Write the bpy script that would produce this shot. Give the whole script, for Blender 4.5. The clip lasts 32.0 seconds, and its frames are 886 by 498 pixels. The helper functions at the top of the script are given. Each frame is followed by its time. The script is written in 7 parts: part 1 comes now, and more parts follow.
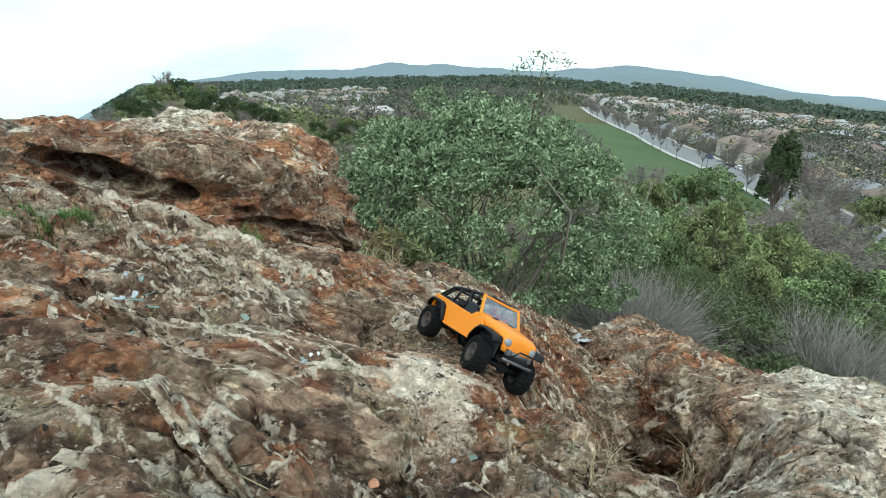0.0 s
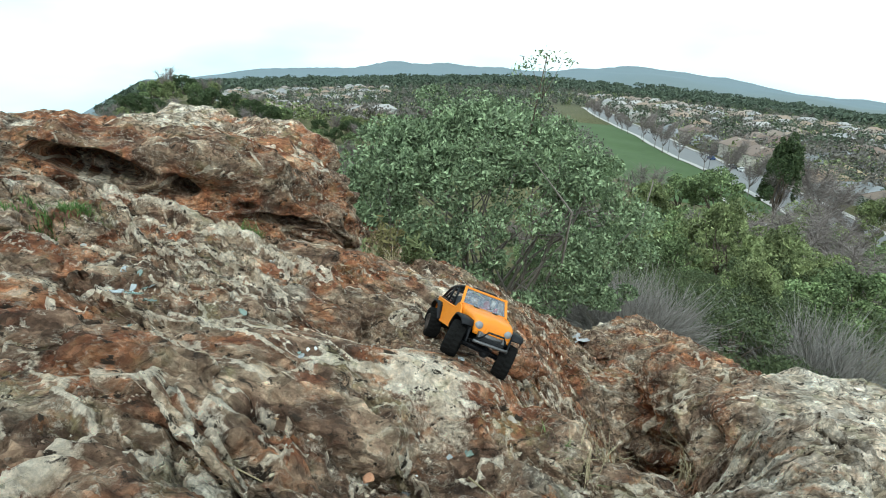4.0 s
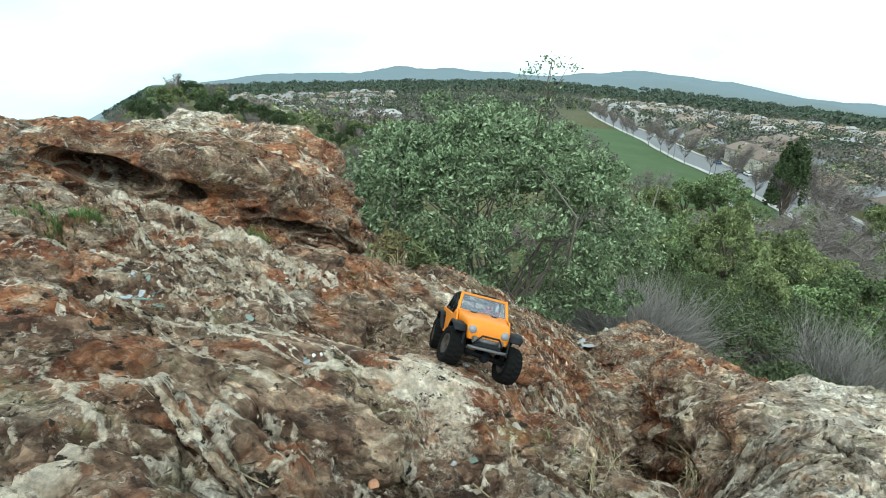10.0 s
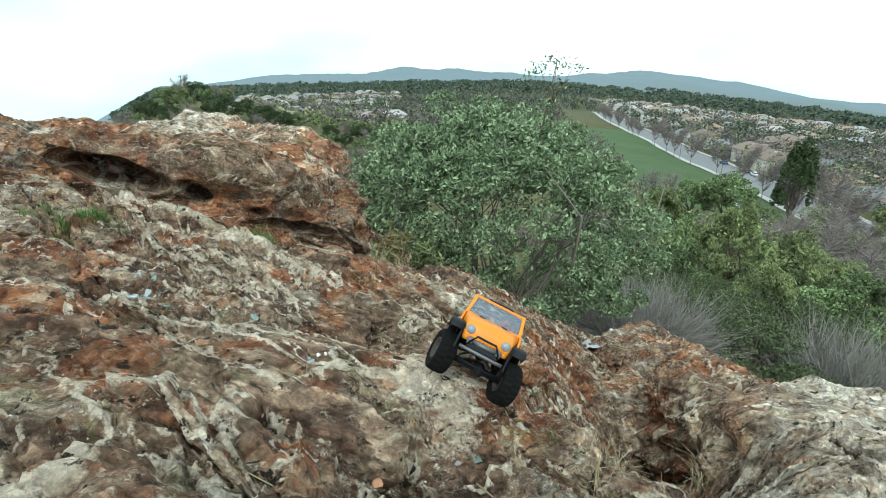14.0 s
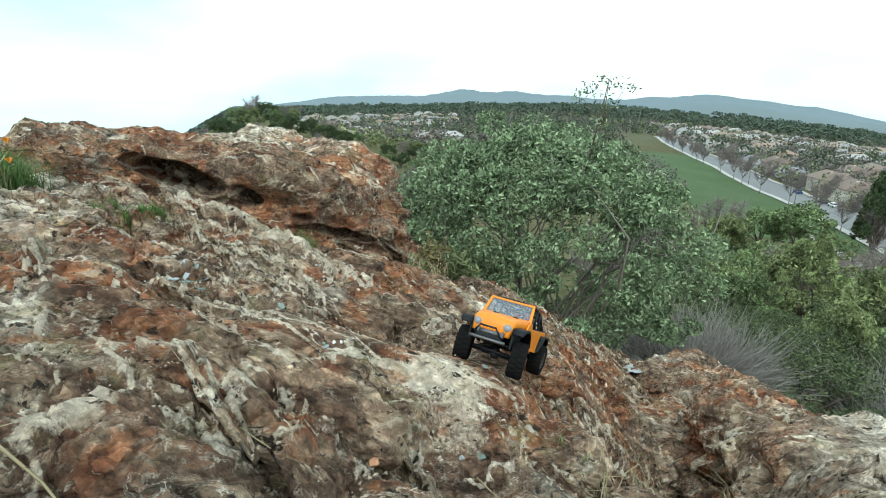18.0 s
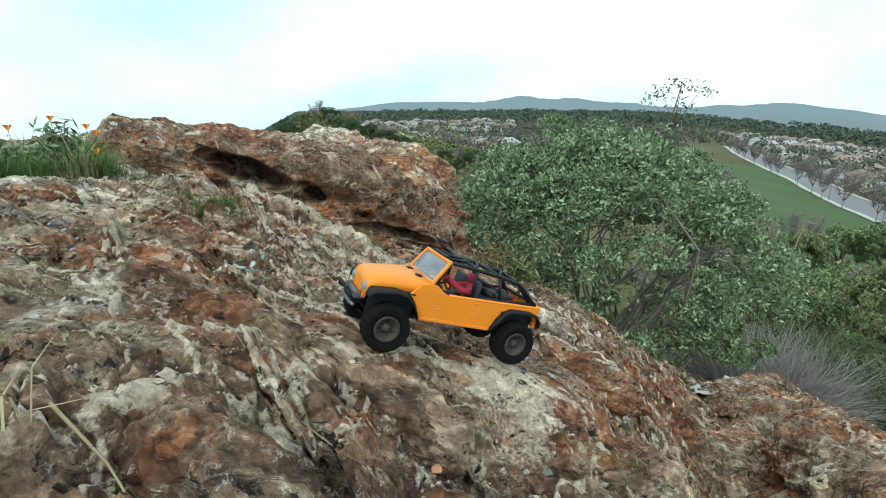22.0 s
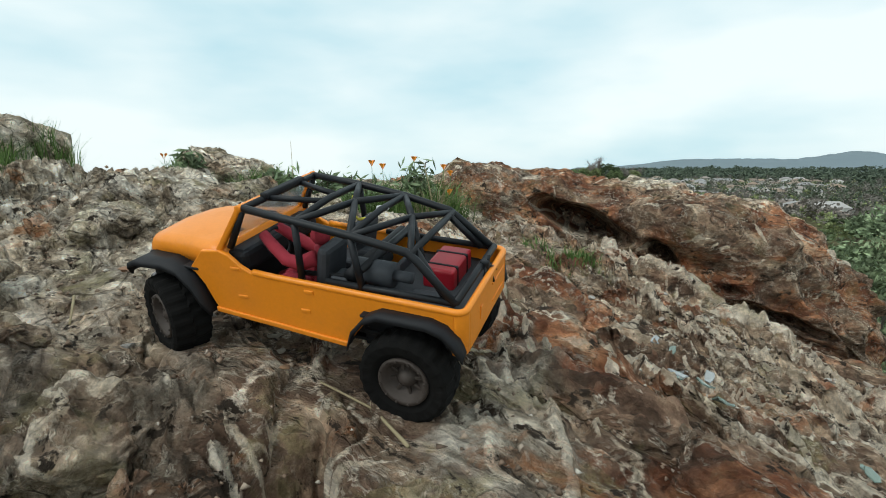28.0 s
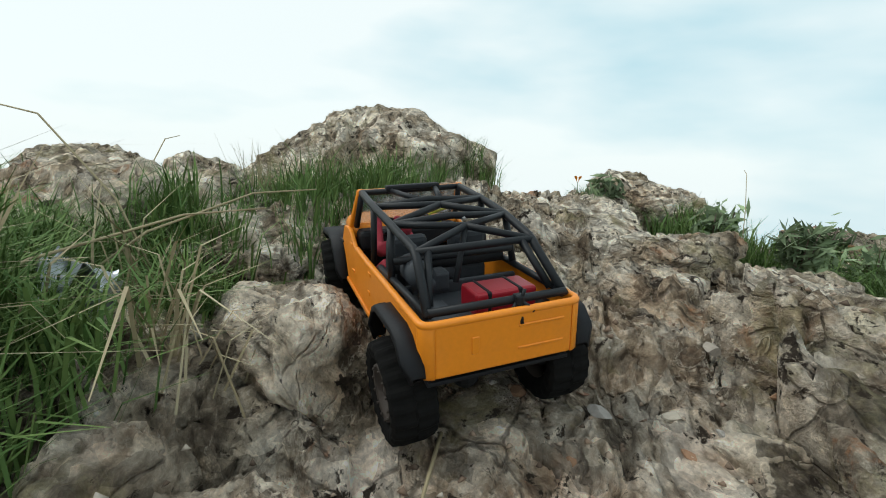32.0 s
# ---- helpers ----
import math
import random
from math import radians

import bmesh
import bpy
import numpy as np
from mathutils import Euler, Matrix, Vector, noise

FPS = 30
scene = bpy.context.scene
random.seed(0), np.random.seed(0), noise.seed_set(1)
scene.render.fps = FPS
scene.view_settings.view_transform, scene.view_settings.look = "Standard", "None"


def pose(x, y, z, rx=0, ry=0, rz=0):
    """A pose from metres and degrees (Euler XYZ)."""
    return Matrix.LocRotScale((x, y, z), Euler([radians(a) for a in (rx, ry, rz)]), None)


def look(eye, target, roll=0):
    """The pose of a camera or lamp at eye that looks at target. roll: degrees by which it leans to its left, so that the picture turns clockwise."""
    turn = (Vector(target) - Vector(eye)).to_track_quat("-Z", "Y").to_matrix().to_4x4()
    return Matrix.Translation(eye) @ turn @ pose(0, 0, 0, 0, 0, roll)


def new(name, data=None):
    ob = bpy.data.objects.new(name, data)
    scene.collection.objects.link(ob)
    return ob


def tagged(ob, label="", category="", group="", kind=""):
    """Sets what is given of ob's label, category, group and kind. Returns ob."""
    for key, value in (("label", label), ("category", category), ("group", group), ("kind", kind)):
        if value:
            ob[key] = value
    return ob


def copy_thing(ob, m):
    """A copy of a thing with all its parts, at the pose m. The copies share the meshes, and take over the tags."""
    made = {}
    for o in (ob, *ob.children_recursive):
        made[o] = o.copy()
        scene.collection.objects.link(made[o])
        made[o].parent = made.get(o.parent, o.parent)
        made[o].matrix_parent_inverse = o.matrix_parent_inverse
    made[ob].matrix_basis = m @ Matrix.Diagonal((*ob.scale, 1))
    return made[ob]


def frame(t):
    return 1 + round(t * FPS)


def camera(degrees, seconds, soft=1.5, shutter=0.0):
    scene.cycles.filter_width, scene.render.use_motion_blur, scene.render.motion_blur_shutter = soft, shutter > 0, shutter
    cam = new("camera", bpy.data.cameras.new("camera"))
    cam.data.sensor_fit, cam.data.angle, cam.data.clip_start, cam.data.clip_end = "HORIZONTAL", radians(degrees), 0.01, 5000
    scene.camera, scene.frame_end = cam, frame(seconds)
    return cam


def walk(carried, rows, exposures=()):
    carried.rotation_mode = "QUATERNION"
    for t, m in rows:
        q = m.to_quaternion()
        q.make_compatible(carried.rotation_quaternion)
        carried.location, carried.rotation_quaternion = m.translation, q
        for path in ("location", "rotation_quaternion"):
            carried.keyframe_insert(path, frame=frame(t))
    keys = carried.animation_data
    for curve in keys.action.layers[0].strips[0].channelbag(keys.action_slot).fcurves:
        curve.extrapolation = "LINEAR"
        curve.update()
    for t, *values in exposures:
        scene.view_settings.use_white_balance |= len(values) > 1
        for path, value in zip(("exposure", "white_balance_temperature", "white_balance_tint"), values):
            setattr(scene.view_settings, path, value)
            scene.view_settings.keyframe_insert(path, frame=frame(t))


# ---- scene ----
# ---------------------------------------------------------------- camera and its way
cam = camera(84.7, 32.0, soft=1.0)
PATH = [
    (0, pose(0.255, -0.550, 0.463, 70.00, 1.14, -10.50)),
    (0.5, pose(0.254, -0.550, 0.462, 69.88, 1.38, -10.43)),
    (1, pose(0.254, -0.549, 0.461, 69.85, 1.46, -10.35)),
    (1.5, pose(0.256, -0.551, 0.462, 69.72, 1.38, -10.53)),
    (2, pose(0.257, -0.552, 0.462, 69.28, 1.70, -11.12)),
    (2.5, pose(0.259, -0.552, 0.459, 69.36, 1.24, -11.03)),
    (3, pose(0.261, -0.552, 0.457, 69.64, 0.86, -10.81)),
    (3.5, pose(0.261, -0.553, 0.457, 69.79, 0.77, -10.43)),
    (5.5, pose(0.259, -0.554, 0.460, 70.29, 0.57, -10.00)),
    (6, pose(0.259, -0.555, 0.461, 70.49, 0.67, -9.82)),
    (6.5, pose(0.260, -0.557, 0.463, 70.76, 0.40, -9.67)),
    (7, pose(0.261, -0.558, 0.464, 70.80, 0.64, -9.58)),
    (7.5, pose(0.260, -0.559, 0.463, 70.47, 0.73, -9.72)),
    (8, pose(0.260, -0.559, 0.463, 70.53, 0.77, -9.81)),
    (8.5, pose(0.259, -0.557, 0.464, 70.57, 0.76, -9.69)),
    (9, pose(0.258, -0.556, 0.465, 70.59, 0.82, -9.59)),
    (9.5, pose(0.259, -0.557, 0.465, 70.57, 0.85, -9.69)),
    (10, pose(0.260, -0.558, 0.465, 70.41, 0.76, -9.63)),
    (10.5, pose(0.260, -0.558, 0.467, 70.35, 0.69, -9.57)),
    (11, pose(0.259, -0.558, 0.468, 70.54, 0.67, -9.55)),
    (11.5, pose(0.260, -0.558, 0.468, 70.52, 0.63, -9.48)),
    (12, pose(0.260, -0.557, 0.468, 70.45, 0.65, -9.42)),
    (12.5, pose(0.259, -0.557, 0.467, 70.28, 0.57, -9.35)),
    (13, pose(0.258, -0.556, 0.466, 70.35, 0.48, -9.17)),
    (13.5, pose(0.260, -0.558, 0.465, 70.50, 0.73, -9.08)),
    (15.5, pose(0.269, -0.566, 0.460, 70.43, 1.42, -9.00)),
    (16, pose(0.279, -0.574, 0.456, 70.69, 1.39, -7.94)),
    (16.5, pose(0.295, -0.587, 0.446, 71.18, 0.64, -6.52)),
    (17, pose(0.310, -0.596, 0.441, 71.40, -0.96, -5.24)),
    (17.5, pose(0.330, -0.613, 0.442, 72.11, -0.99, -3.35)),
    (18, pose(0.339, -0.621, 0.427, 72.94, 0.50, -2.58)),
    (18.5, pose(0.343, -0.623, 0.422, 72.92, -1.47, 0.08)),
    (19, pose(0.355, -0.628, 0.417, 72.65, -1.36, 0.42)),
    (19.5, pose(0.363, -0.632, 0.413, 72.44, -1.11, 0.47)),
    (20, pose(0.363, -0.631, 0.411, 72.31, -1.04, 0.97)),
    (20.5, pose(0.362, -0.632, 0.411, 73.24, -0.57, 1.11)),
    (21, pose(0.359, -0.629, 0.413, 73.25, -0.48, 1.38)),
    (21.5, pose(0.333, -0.604, 0.401, 73.37, -0.51, 2.68)),
    (22, pose(0.301, -0.571, 0.391, 73.66, 0.10, 3.96)),
    (22.5, pose(0.251, -0.524, 0.382, 74.50, 1.23, 5.27)),
    (23, pose(0.219, -0.497, 0.386, 75.11, 1.36, 6.15)),
    (23.5, pose(0.175, -0.466, 0.382, 75.70, 2.64, 7.83)),
    (24, pose(0.151, -0.492, 0.412, 75.30, 2.52, 11.14)),
    (24.5, pose(0.143, -0.480, 0.408, 75.45, 3.49, 12.78)),
    (26.5, pose(0.029, -0.381, 0.390, 78.08, 2.79, 23.81)),
    (27, pose(-0.025, -0.339, 0.363, 78.67, 2.02, 26.80)),
    (27.5, pose(-0.103, -0.293, 0.349, 79.62, 0.03, 31.41)),
    (28, pose(-0.166, -0.248, 0.327, 80.03, -0.04, 35.06)),
    (28.5, pose(-0.217, -0.198, 0.327, 79.47, -1.51, 40.50)),
    (29, pose(-0.254, -0.159, 0.336, 79.37, -2.00, 45.55)),
    (29.5, pose(-0.320, -0.118, 0.350, 79.32, -2.80, 50.92)),
    (30, pose(-0.369, -0.063, 0.369, 78.32, -3.42, 57.78)),
    (30.5, pose(-0.444, -0.032, 0.372, 77.40, -6.06, 65.99)),
    (31, pose(-0.511, -0.032, 0.372, 77.53, -6.97, 71.74)),
    (31.5, pose(-0.569, -0.045, 0.376, 78.67, -6.28, 76.19)),
    (32, pose(-0.638, -0.080, 0.375, 80.21, -3.80, 78.34)),
]
walk(cam, PATH, [(0, 0.08, 5980, -1), (12, 0.12, 5960, -4), (20, 0.04, 5980, -3), (24, -0.20, 6000, -1), (28, -0.40, 6350, 4), (32, -0.43, 6400, 5)])

# ---------------------------------------------------------------- world: a bright overcast sky
SUN_UP, SUN_ROT = radians(48), radians(200)
world = bpy.data.worlds.new("world")
scene.world = world
world.use_nodes = True
wn, wl = world.node_tree.nodes, world.node_tree.links
wn.clear()
w_out = wn.new("ShaderNodeOutputWorld")
w_bg = wn.new("ShaderNodeBackground")
w_sky = wn.new("ShaderNodeTexSky")
w_sky.sky_type, w_sky.sun_disc = "NISHITA", False
w_sky.sun_elevation, w_sky.sun_rotation = SUN_UP, SUN_ROT
w_co = wn.new("ShaderNodeTexCoord")
w_map = wn.new("ShaderNodeMapping")
w_map.inputs["Scale"].default_value = (1.0, 1.0, 3.2)
w_noise = wn.new("ShaderNodeTexNoise")
w_noise.inputs["Scale"].default_value, w_noise.inputs["Detail"].default_value = 1.3, 5
w_noise.inputs["Roughness"].default_value = 0.48
w_ramp = wn.new("ShaderNodeValToRGB")
w_ramp.color_ramp.elements[0].position, w_ramp.color_ramp.elements[0].color = 0.38, (0.60, 0.83, 0.92, 1)
w_ramp.color_ramp.elements[1].position, w_ramp.color_ramp.elements[1].color = 0.58, (1.0, 1.06, 1.07, 1)
w_gain = wn.new("ShaderNodeMix")
w_gain.data_type, w_gain.blend_type = "RGBA", "MULTIPLY"
w_gain.inputs["Factor"].default_value = 1.0
w_gain.inputs["B"].default_value = (0.1, 0.1, 0.1, 1)
w_mix = wn.new("ShaderNodeMix")
w_mix.data_type = "RGBA"
w_mix.inputs["Factor"].default_value = 0.93
wl.new(w_co.outputs["Generated"], w_map.inputs["Vector"])
wl.new(w_map.outputs["Vector"], w_noise.inputs["Vector"])
# thinner, bluer cloud towards the north, bright cloud towards the south
w_xyz = wn.new("ShaderNodeSeparateXYZ")
w_lean = wn.new("ShaderNodeMath")
w_lean.operation = "MULTIPLY_ADD"
w_lean.inputs[1].default_value, w_lean.inputs[2].default_value = -0.20, 0.14
w_sum = wn.new("ShaderNodeMath")
wl.new(w_co.outputs["Generated"], w_xyz.inputs["Vector"])
wl.new(w_xyz.outputs["Y"], w_lean.inputs[0])
wl.new(w_lean.outputs[0], w_sum.inputs[0])
wl.new(w_noise.outputs["Fac"], w_sum.inputs[1])
wl.new(w_sum.outputs[0], w_ramp.inputs["Fac"])
wl.new(w_sky.outputs["Color"], w_gain.inputs["A"])
wl.new(w_gain.outputs["Result"], w_mix.inputs["A"])
wl.new(w_ramp.outputs["Color"], w_mix.inputs["B"])
wl.new(w_mix.outputs["Result"], w_bg.inputs["Color"])
wl.new(w_bg.outputs["Background"], w_out.inputs["Surface"])
w_bg.inputs["Strength"].default_value = 1.30

sun = new("sun", bpy.data.lights.new("sun", "SUN"))
sun.data.energy, sun.data.angle, sun.data.color = 1.5, radians(12), (1.0, 0.985, 0.95)
sun.matrix_world = look((0, 0, 0), (-math.sin(SUN_ROT) * math.cos(SUN_UP), -math.cos(SUN_ROT) * math.cos(SUN_UP), -math.sin(SUN_UP)))


# ---------------------------------------------------------------- helpers
def part(name, bm, material, parent=None, label=""):
    """Link a bmesh (or ready mesh) as one mesh object under a thing or a part."""
    if isinstance(bm, bmesh.types.BMesh):
        me = bpy.data.meshes.new(name)
        bm.to_mesh(me)
        bm.free()
    else:
        me = bm
    if material is not None and not me.materials:
        me.materials.append(material)
    ob = new(name, me)
    if parent is not None:
        ob.parent = parent
    return tagged(ob, label=label)


def smooth(ob, on=True):
    ob.data.polygons.foreach_set("use_smooth", [on] * len(ob.data.polygons))
    return ob


def mesh_np(name, verts, faces, material=None, shade=True):
    """A mesh from numpy arrays: verts (n, 3), faces (m, 3 or 4)."""
    me = bpy.data.meshes.new(name)
    k = faces.shape[1]
    me.vertices.add(len(verts))
    me.vertices.foreach_set("co", np.asarray(verts, np.float32).ravel())
    me.loops.add(faces.size)
    me.loops.foreach_set("vertex_index", np.asarray(faces, np.int32).ravel())
    me.polygons.add(len(faces))
    me.polygons.foreach_set("loop_start", np.arange(0, faces.size, k, dtype=np.int32))
    if shade:
        me.polygons.foreach_set("use_smooth", np.ones(len(faces), dtype=bool))
    me.update(calc_edges=True)
    if material is not None:
        me.materials.append(material)
    return me


def grid_faces(nu, nv, wrap=False):
    i, j = np.meshgrid(np.arange(nu if wrap else nu - 1), np.arange(nv - 1), indexing="ij")
    i2 = (i + 1) % nu
    return np.stack([i * nv + j, i2 * nv + j, i2 * nv + j + 1, i * nv + j + 1], -1).reshape(-1, 4)


def lattice(ix, iy, iz, seed):
    """Hash of integer lattice points to 0..1."""
    n = (ix * 374761393 + iy * 668265263 + iz * 2147483647 + seed * 1274126177) & 0xFFFFFFFF
    n = ((n ^ (n >> 13)) * 1274126177) & 0xFFFFFFFF
    n = ((n ^ (n >> 16)) * 2246822519) & 0xFFFFFFFF
    return ((n ^ (n >> 15)) & 0xFFFFFF) / 16777215.0


def vnoise(x, y, z, seed=0):
    """Smooth value noise, -1..1."""
    fx, fy, fz = np.floor(x), np.floor(y), np.floor(z)
    ix, iy, iz = fx.astype(np.int64), fy.astype(np.int64), fz.astype(np.int64)
    u, v, w = x - fx, y - fy, z - fz
    u, v, w = u * u * (3 - 2 * u), v * v * (3 - 2 * v), w * w * (3 - 2 * w)
    total = 0.0
    for a, fa in ((0, 1 - u), (1, u)):
        for b, fb in ((0, 1 - v), (1, v)):
            for c, fc in ((0, 1 - w), (1, w)):
                total = total + fa * fb * fc * lattice(ix + a, iy + b, iz + c, seed)
    return total * 2 - 1


def fbm(x, y, z, seed=0, octaves=4, gain=0.5):
    total, amp, f = 0.0, 1.0, 1.0
    for o in range(octaves):
        total = total + amp * vnoise(x * f, y * f, z * f, seed + 17 * o)
        amp, f = amp * gain, f * 2.03
    return total


def ridged(x, y, z, seed=0, octaves=4, gain=0.5):
    total, amp, f = 0.0, 1.0, 1.0
    for o in range(octaves):
        total = total + amp * (1 - 2 * np.abs(vnoise(x * f, y * f, z * f, seed + 31 * o)))
        amp, f = amp * gain, f * 2.07
    return total


def crag(x, y, z, size, seed=0):
    """Broken, layered rock relief, about -1..1, for features of that size: tilted strata with sharp lips and pitted ground."""
    # strata run down to the east and dip to the north
    a = (0.86 * x - 0.10 * y - 0.50 * z) / size
    b = (0.15 * x + 0.97 * y + 0.10 * z) / size
    c = (0.48 * x - 0.15 * y + 0.86 * z) / size
    wx = 0.5 * fbm(a * 0.7, b * 0.7, c * 0.7, seed + 3, 2)
    s1 = ridged(a * 0.45 + wx, b * 1.5 + 0.6 * wx, c * 1.7, seed, 4, 0.55)
    s2 = fbm(a * 1.1, b * 1.3, c * 1.3 + wx, seed + 9, 4, 0.55)
    step = np.tanh(3.5 * vnoise(a * 0.5 + wx, b * 1.0 + wx, c * 1.1, seed + 21))
    return 0.45 * s1 + 0.4 * s2 + 0.38 * step


# ---------------------------------------------------------------- materials
class Nodes:
    """A short hand for node materials."""

    def __init__(self, name):
        self.m = bpy.data.materials.new(name)
        self.m.use_nodes = True
        self.t = self.m.node_tree
        self.bsdf = self.t.nodes["Principled BSDF"]

    def add(self, kind, **values):
        n = self.t.nodes.new("ShaderNode" + kind)
        for key, v in values.items():
            self.put(n, key, v)
        return n

    def put(self, n, key, v):
        s = n.inputs[key]
        if isinstance(v, bpy.types.NodeSocket):
            self.t.links.new(v, s)
        else:
            s.default_value = v

    def coords(self, world_space=True, scale=(1, 1, 1), turn=(0, 0, 0)):
        src = self.add("NewGeometry").outputs["Position"] if world_space else self.add("TexCoord").outputs["Object"]
        mp = self.add("Mapping", Vector=src, Scale=scale, Rotation=[radians(a) for a in turn])
        return mp.outputs["Vector"]

    def noise(self, vec, scale, detail=4, rough=0.55, warp=0.0):
        return self.add("TexNoise", Vector=vec, Scale=scale, Detail=detail, Roughness=rough, Distortion=warp).outputs["Fac"]

    def ramp(self, fac, *stops):
        n = self.add("ValToRGB", Fac=fac)
        e = n.color_ramp.elements
        while len(e) < len(stops):
            e.new(0.5)
        for el, (p, c) in zip(e, stops):
            el.position = p
            el.color = (c, c, c, 1) if isinstance(c, (int, float)) else (*c, 1)
        return n.outputs["Color"]

    def mix(self, fac, a, b, mode="MIX"):
        n = self.add("Mix")
        n.data_type, n.blend_type = "RGBA", mode
        for key, v in (("Factor", fac), ("A", a), ("B", b)):
            if not isinstance(v, bpy.types.NodeSocket) and key != "Factor":
                v = (*v, 1)
            sock = [s for s in n.inputs if s.name == key and (s.type == "RGBA" if key != "Factor" else s.type == "VALUE")][0]
            if isinstance(v, bpy.types.NodeSocket):
                self.t.links.new(v, sock)
            else:
                sock.default_value = v
        return [s for s in n.outputs if s.type == "RGBA"][0]

    def math(self, op, a, b=0.0):
        n = self.add("Math")
        n.operation = op
        self.put(n, 0, a)
        self.put(n, 1, b)
        return n.outputs[0]

    def bump(self, height, strength=0.4, dist=0.01):
        n = self.add("Bump", Height=height, Strength=strength, Distance=dist)
        self.t.links.new(n.outputs["Normal"], self.bsdf.inputs["Normal"])

    def done(self, color=None, rough=0.6, metal=0.0, spec=None):
        if color is not None:
            self.put(self.bsdf, "Base Color", color if isinstance(color, bpy.types.NodeSocket) else (*color, 1))
        self.put(self.bsdf, "Roughness", rough)
        self.put(self.bsdf, "Metallic", metal)
        if spec is not None:
            self.put(self.bsdf, "Specular IOR Level", spec)
        return self.m


def simple(name, color, rough=0.6, metal=0.0, vary=0.25, scale=60.0, bump=0.1, spread=False, spec=None):
    """A plain painted or moulded surface with slight unevenness; spread: each piece its own shade."""
    k = Nodes(name)
    v = k.coords(False)
    n = k.noise(v, scale, 5, 0.6)
    big = k.noise(v, scale * 0.12, 3)
    dark = tuple(c * (1 - vary) for c in color)
    light = tuple(min(1, c * (1 + vary)) for c in color)
    c1 = k.mix(n, dark, light)
    c2 = k.mix(k.math("MULTIPLY", big, 0.5), c1, dark)
    if spread:
        r = k.add("ObjectInfo").outputs["Random"]
        hsv = k.add("HueSaturation", Color=c2, Value=k.math("ADD", k.math("MULTIPLY", r, 0.5), 0.75), Hue=k.math("ADD", k.math("MULTIPLY", r, 0.03), 0.485))
        c2 = hsv.outputs["Color"]
    k.bump(n, bump, 0.002)
    return k.done(c2, rough, metal, spec)


def rock_material(name, grey=0.0, rust=1.0, lichen=0.3, light=1.0):
    """Weathered jasper and limestone: brown and rust beds, cream seams, grey weathered faces, dark pits, lichen."""
    k = Nodes(name)
    p = k.coords(True)
    warp = k.add("TexNoise", Vector=p, Scale=4.0, Detail=5).outputs["Color"]
    wob = k.add("VectorMath")
    wob.operation = "MULTIPLY_ADD"
    k.put(wob, 0, warp)
    k.put(wob, 1, (0.16, 0.16, 0.16))
    k.put(wob, 2, p)
    q = k.add("Mapping", Vector=wob.outputs[0], Rotation=(0, 0, radians(37)), Scale=(2.5, 4.4, 4.2)).outputs["Vector"]
    band = k.noise(q, 2.6, 12, 0.66, 0.3)
    brown = k.ramp(band, (0.32, (0.070, 0.043, 0.030)), (0.45, (0.165, 0.103, 0.070)), (0.54, (0.29, 0.200, 0.135)), (0.62, (0.47, 0.365, 0.26)), (0.72, (0.72, 0.63, 0.52)))
    rusty = k.ramp(band, (0.30, (0.085, 0.032, 0.018)), (0.45, (0.205, 0.080, 0.042)), (0.56, (0.36, 0.165, 0.082)), (0.68, (0.58, 0.40, 0.26)))
    # grey weathered limestone
    gband = k.noise(q, 3.4, 12, 0.68, 0.3)
    greyc = k.ramp(gband, (0.32, (0.072, 0.056, 0.042)), (0.44, (0.21, 0.170, 0.128)), (0.53, (0.44, 0.375, 0.295)), (0.64, (0.72, 0.65, 0.55)))
    gm = k.noise(p, 2.3, 7, 0.62, 0.5)
    sx = k.add("SeparateXYZ", Vector=p).outputs["X"]
    west = k.math("MULTIPLY", k.math("SUBTRACT", -0.70, sx), 1.6)
    west.node.use_clamp = True
    blot = k.noise(q, 0.75, 6, 0.62, 0.5)
    iron = k.math("MULTIPLY", k.ramp(blot, (0.475, 0), (0.55, 1)), k.math("SUBTRACT", rust, k.math("MULTIPLY", west, 0.0 if grey < -0.1 else 0.5 * rust)))
    c = k.mix(iron, brown, rusty)
    gfac = k.ramp(k.math("ADD", k.math("ADD", gm, grey), k.math("MULTIPLY", west, 0.11)), (0.53, 0), (0.60, 1))
    c = k.mix(gfac, c, greyc)
    # a pale limestone bed caps the crest
    cap = k.math("MULTIPLY", k.math("SUBTRACT", -0.64, k.math("ADD", sx, k.math("MULTIPLY", k.math("SUBTRACT", gm, 0.5), 1.9))), 2.0)
    cap.node.use_clamp = True
    c = k.mix(k.math("MULTIPLY", cap, 0.0 if grey < -0.1 else 0.8), c, k.ramp(gband, (0.37, (0.10, 0.075, 0.050)), (0.46, (0.39, 0.312, 0.222)), (0.59, (0.82, 0.745, 0.63))))
    sy = k.add("SeparateXYZ", Vector=p).outputs["Y"]
    bed = k.math("SUBTRACT", sx, k.math("MULTIPLY", sy, 1.1))
    east = k.math("MULTIPLY", k.math("SUBTRACT", k.math("ADD", bed, k.math("MULTIPLY", k.math("SUBTRACT", gm, 0.5), 0.8)), 0.78), 4.0)
    east.node.use_clamp = True
    c = k.mix(k.math("MULTIPLY", east, 0.0 if grey < -0.1 else 0.7), c, k.ramp(gband, (0.33, (0.16, 0.125, 0.09)), (0.44, (0.46, 0.38, 0.29)), (0.58, (0.80, 0.73, 0.62))))
    # broken chips, each its own shade
    vq = k.add("Mapping", Vector=wob.outputs[0], Rotation=(0, 0, radians(37)), Scale=(0.5, 1.0, 1.1)).outputs["Vector"]
    heights = []
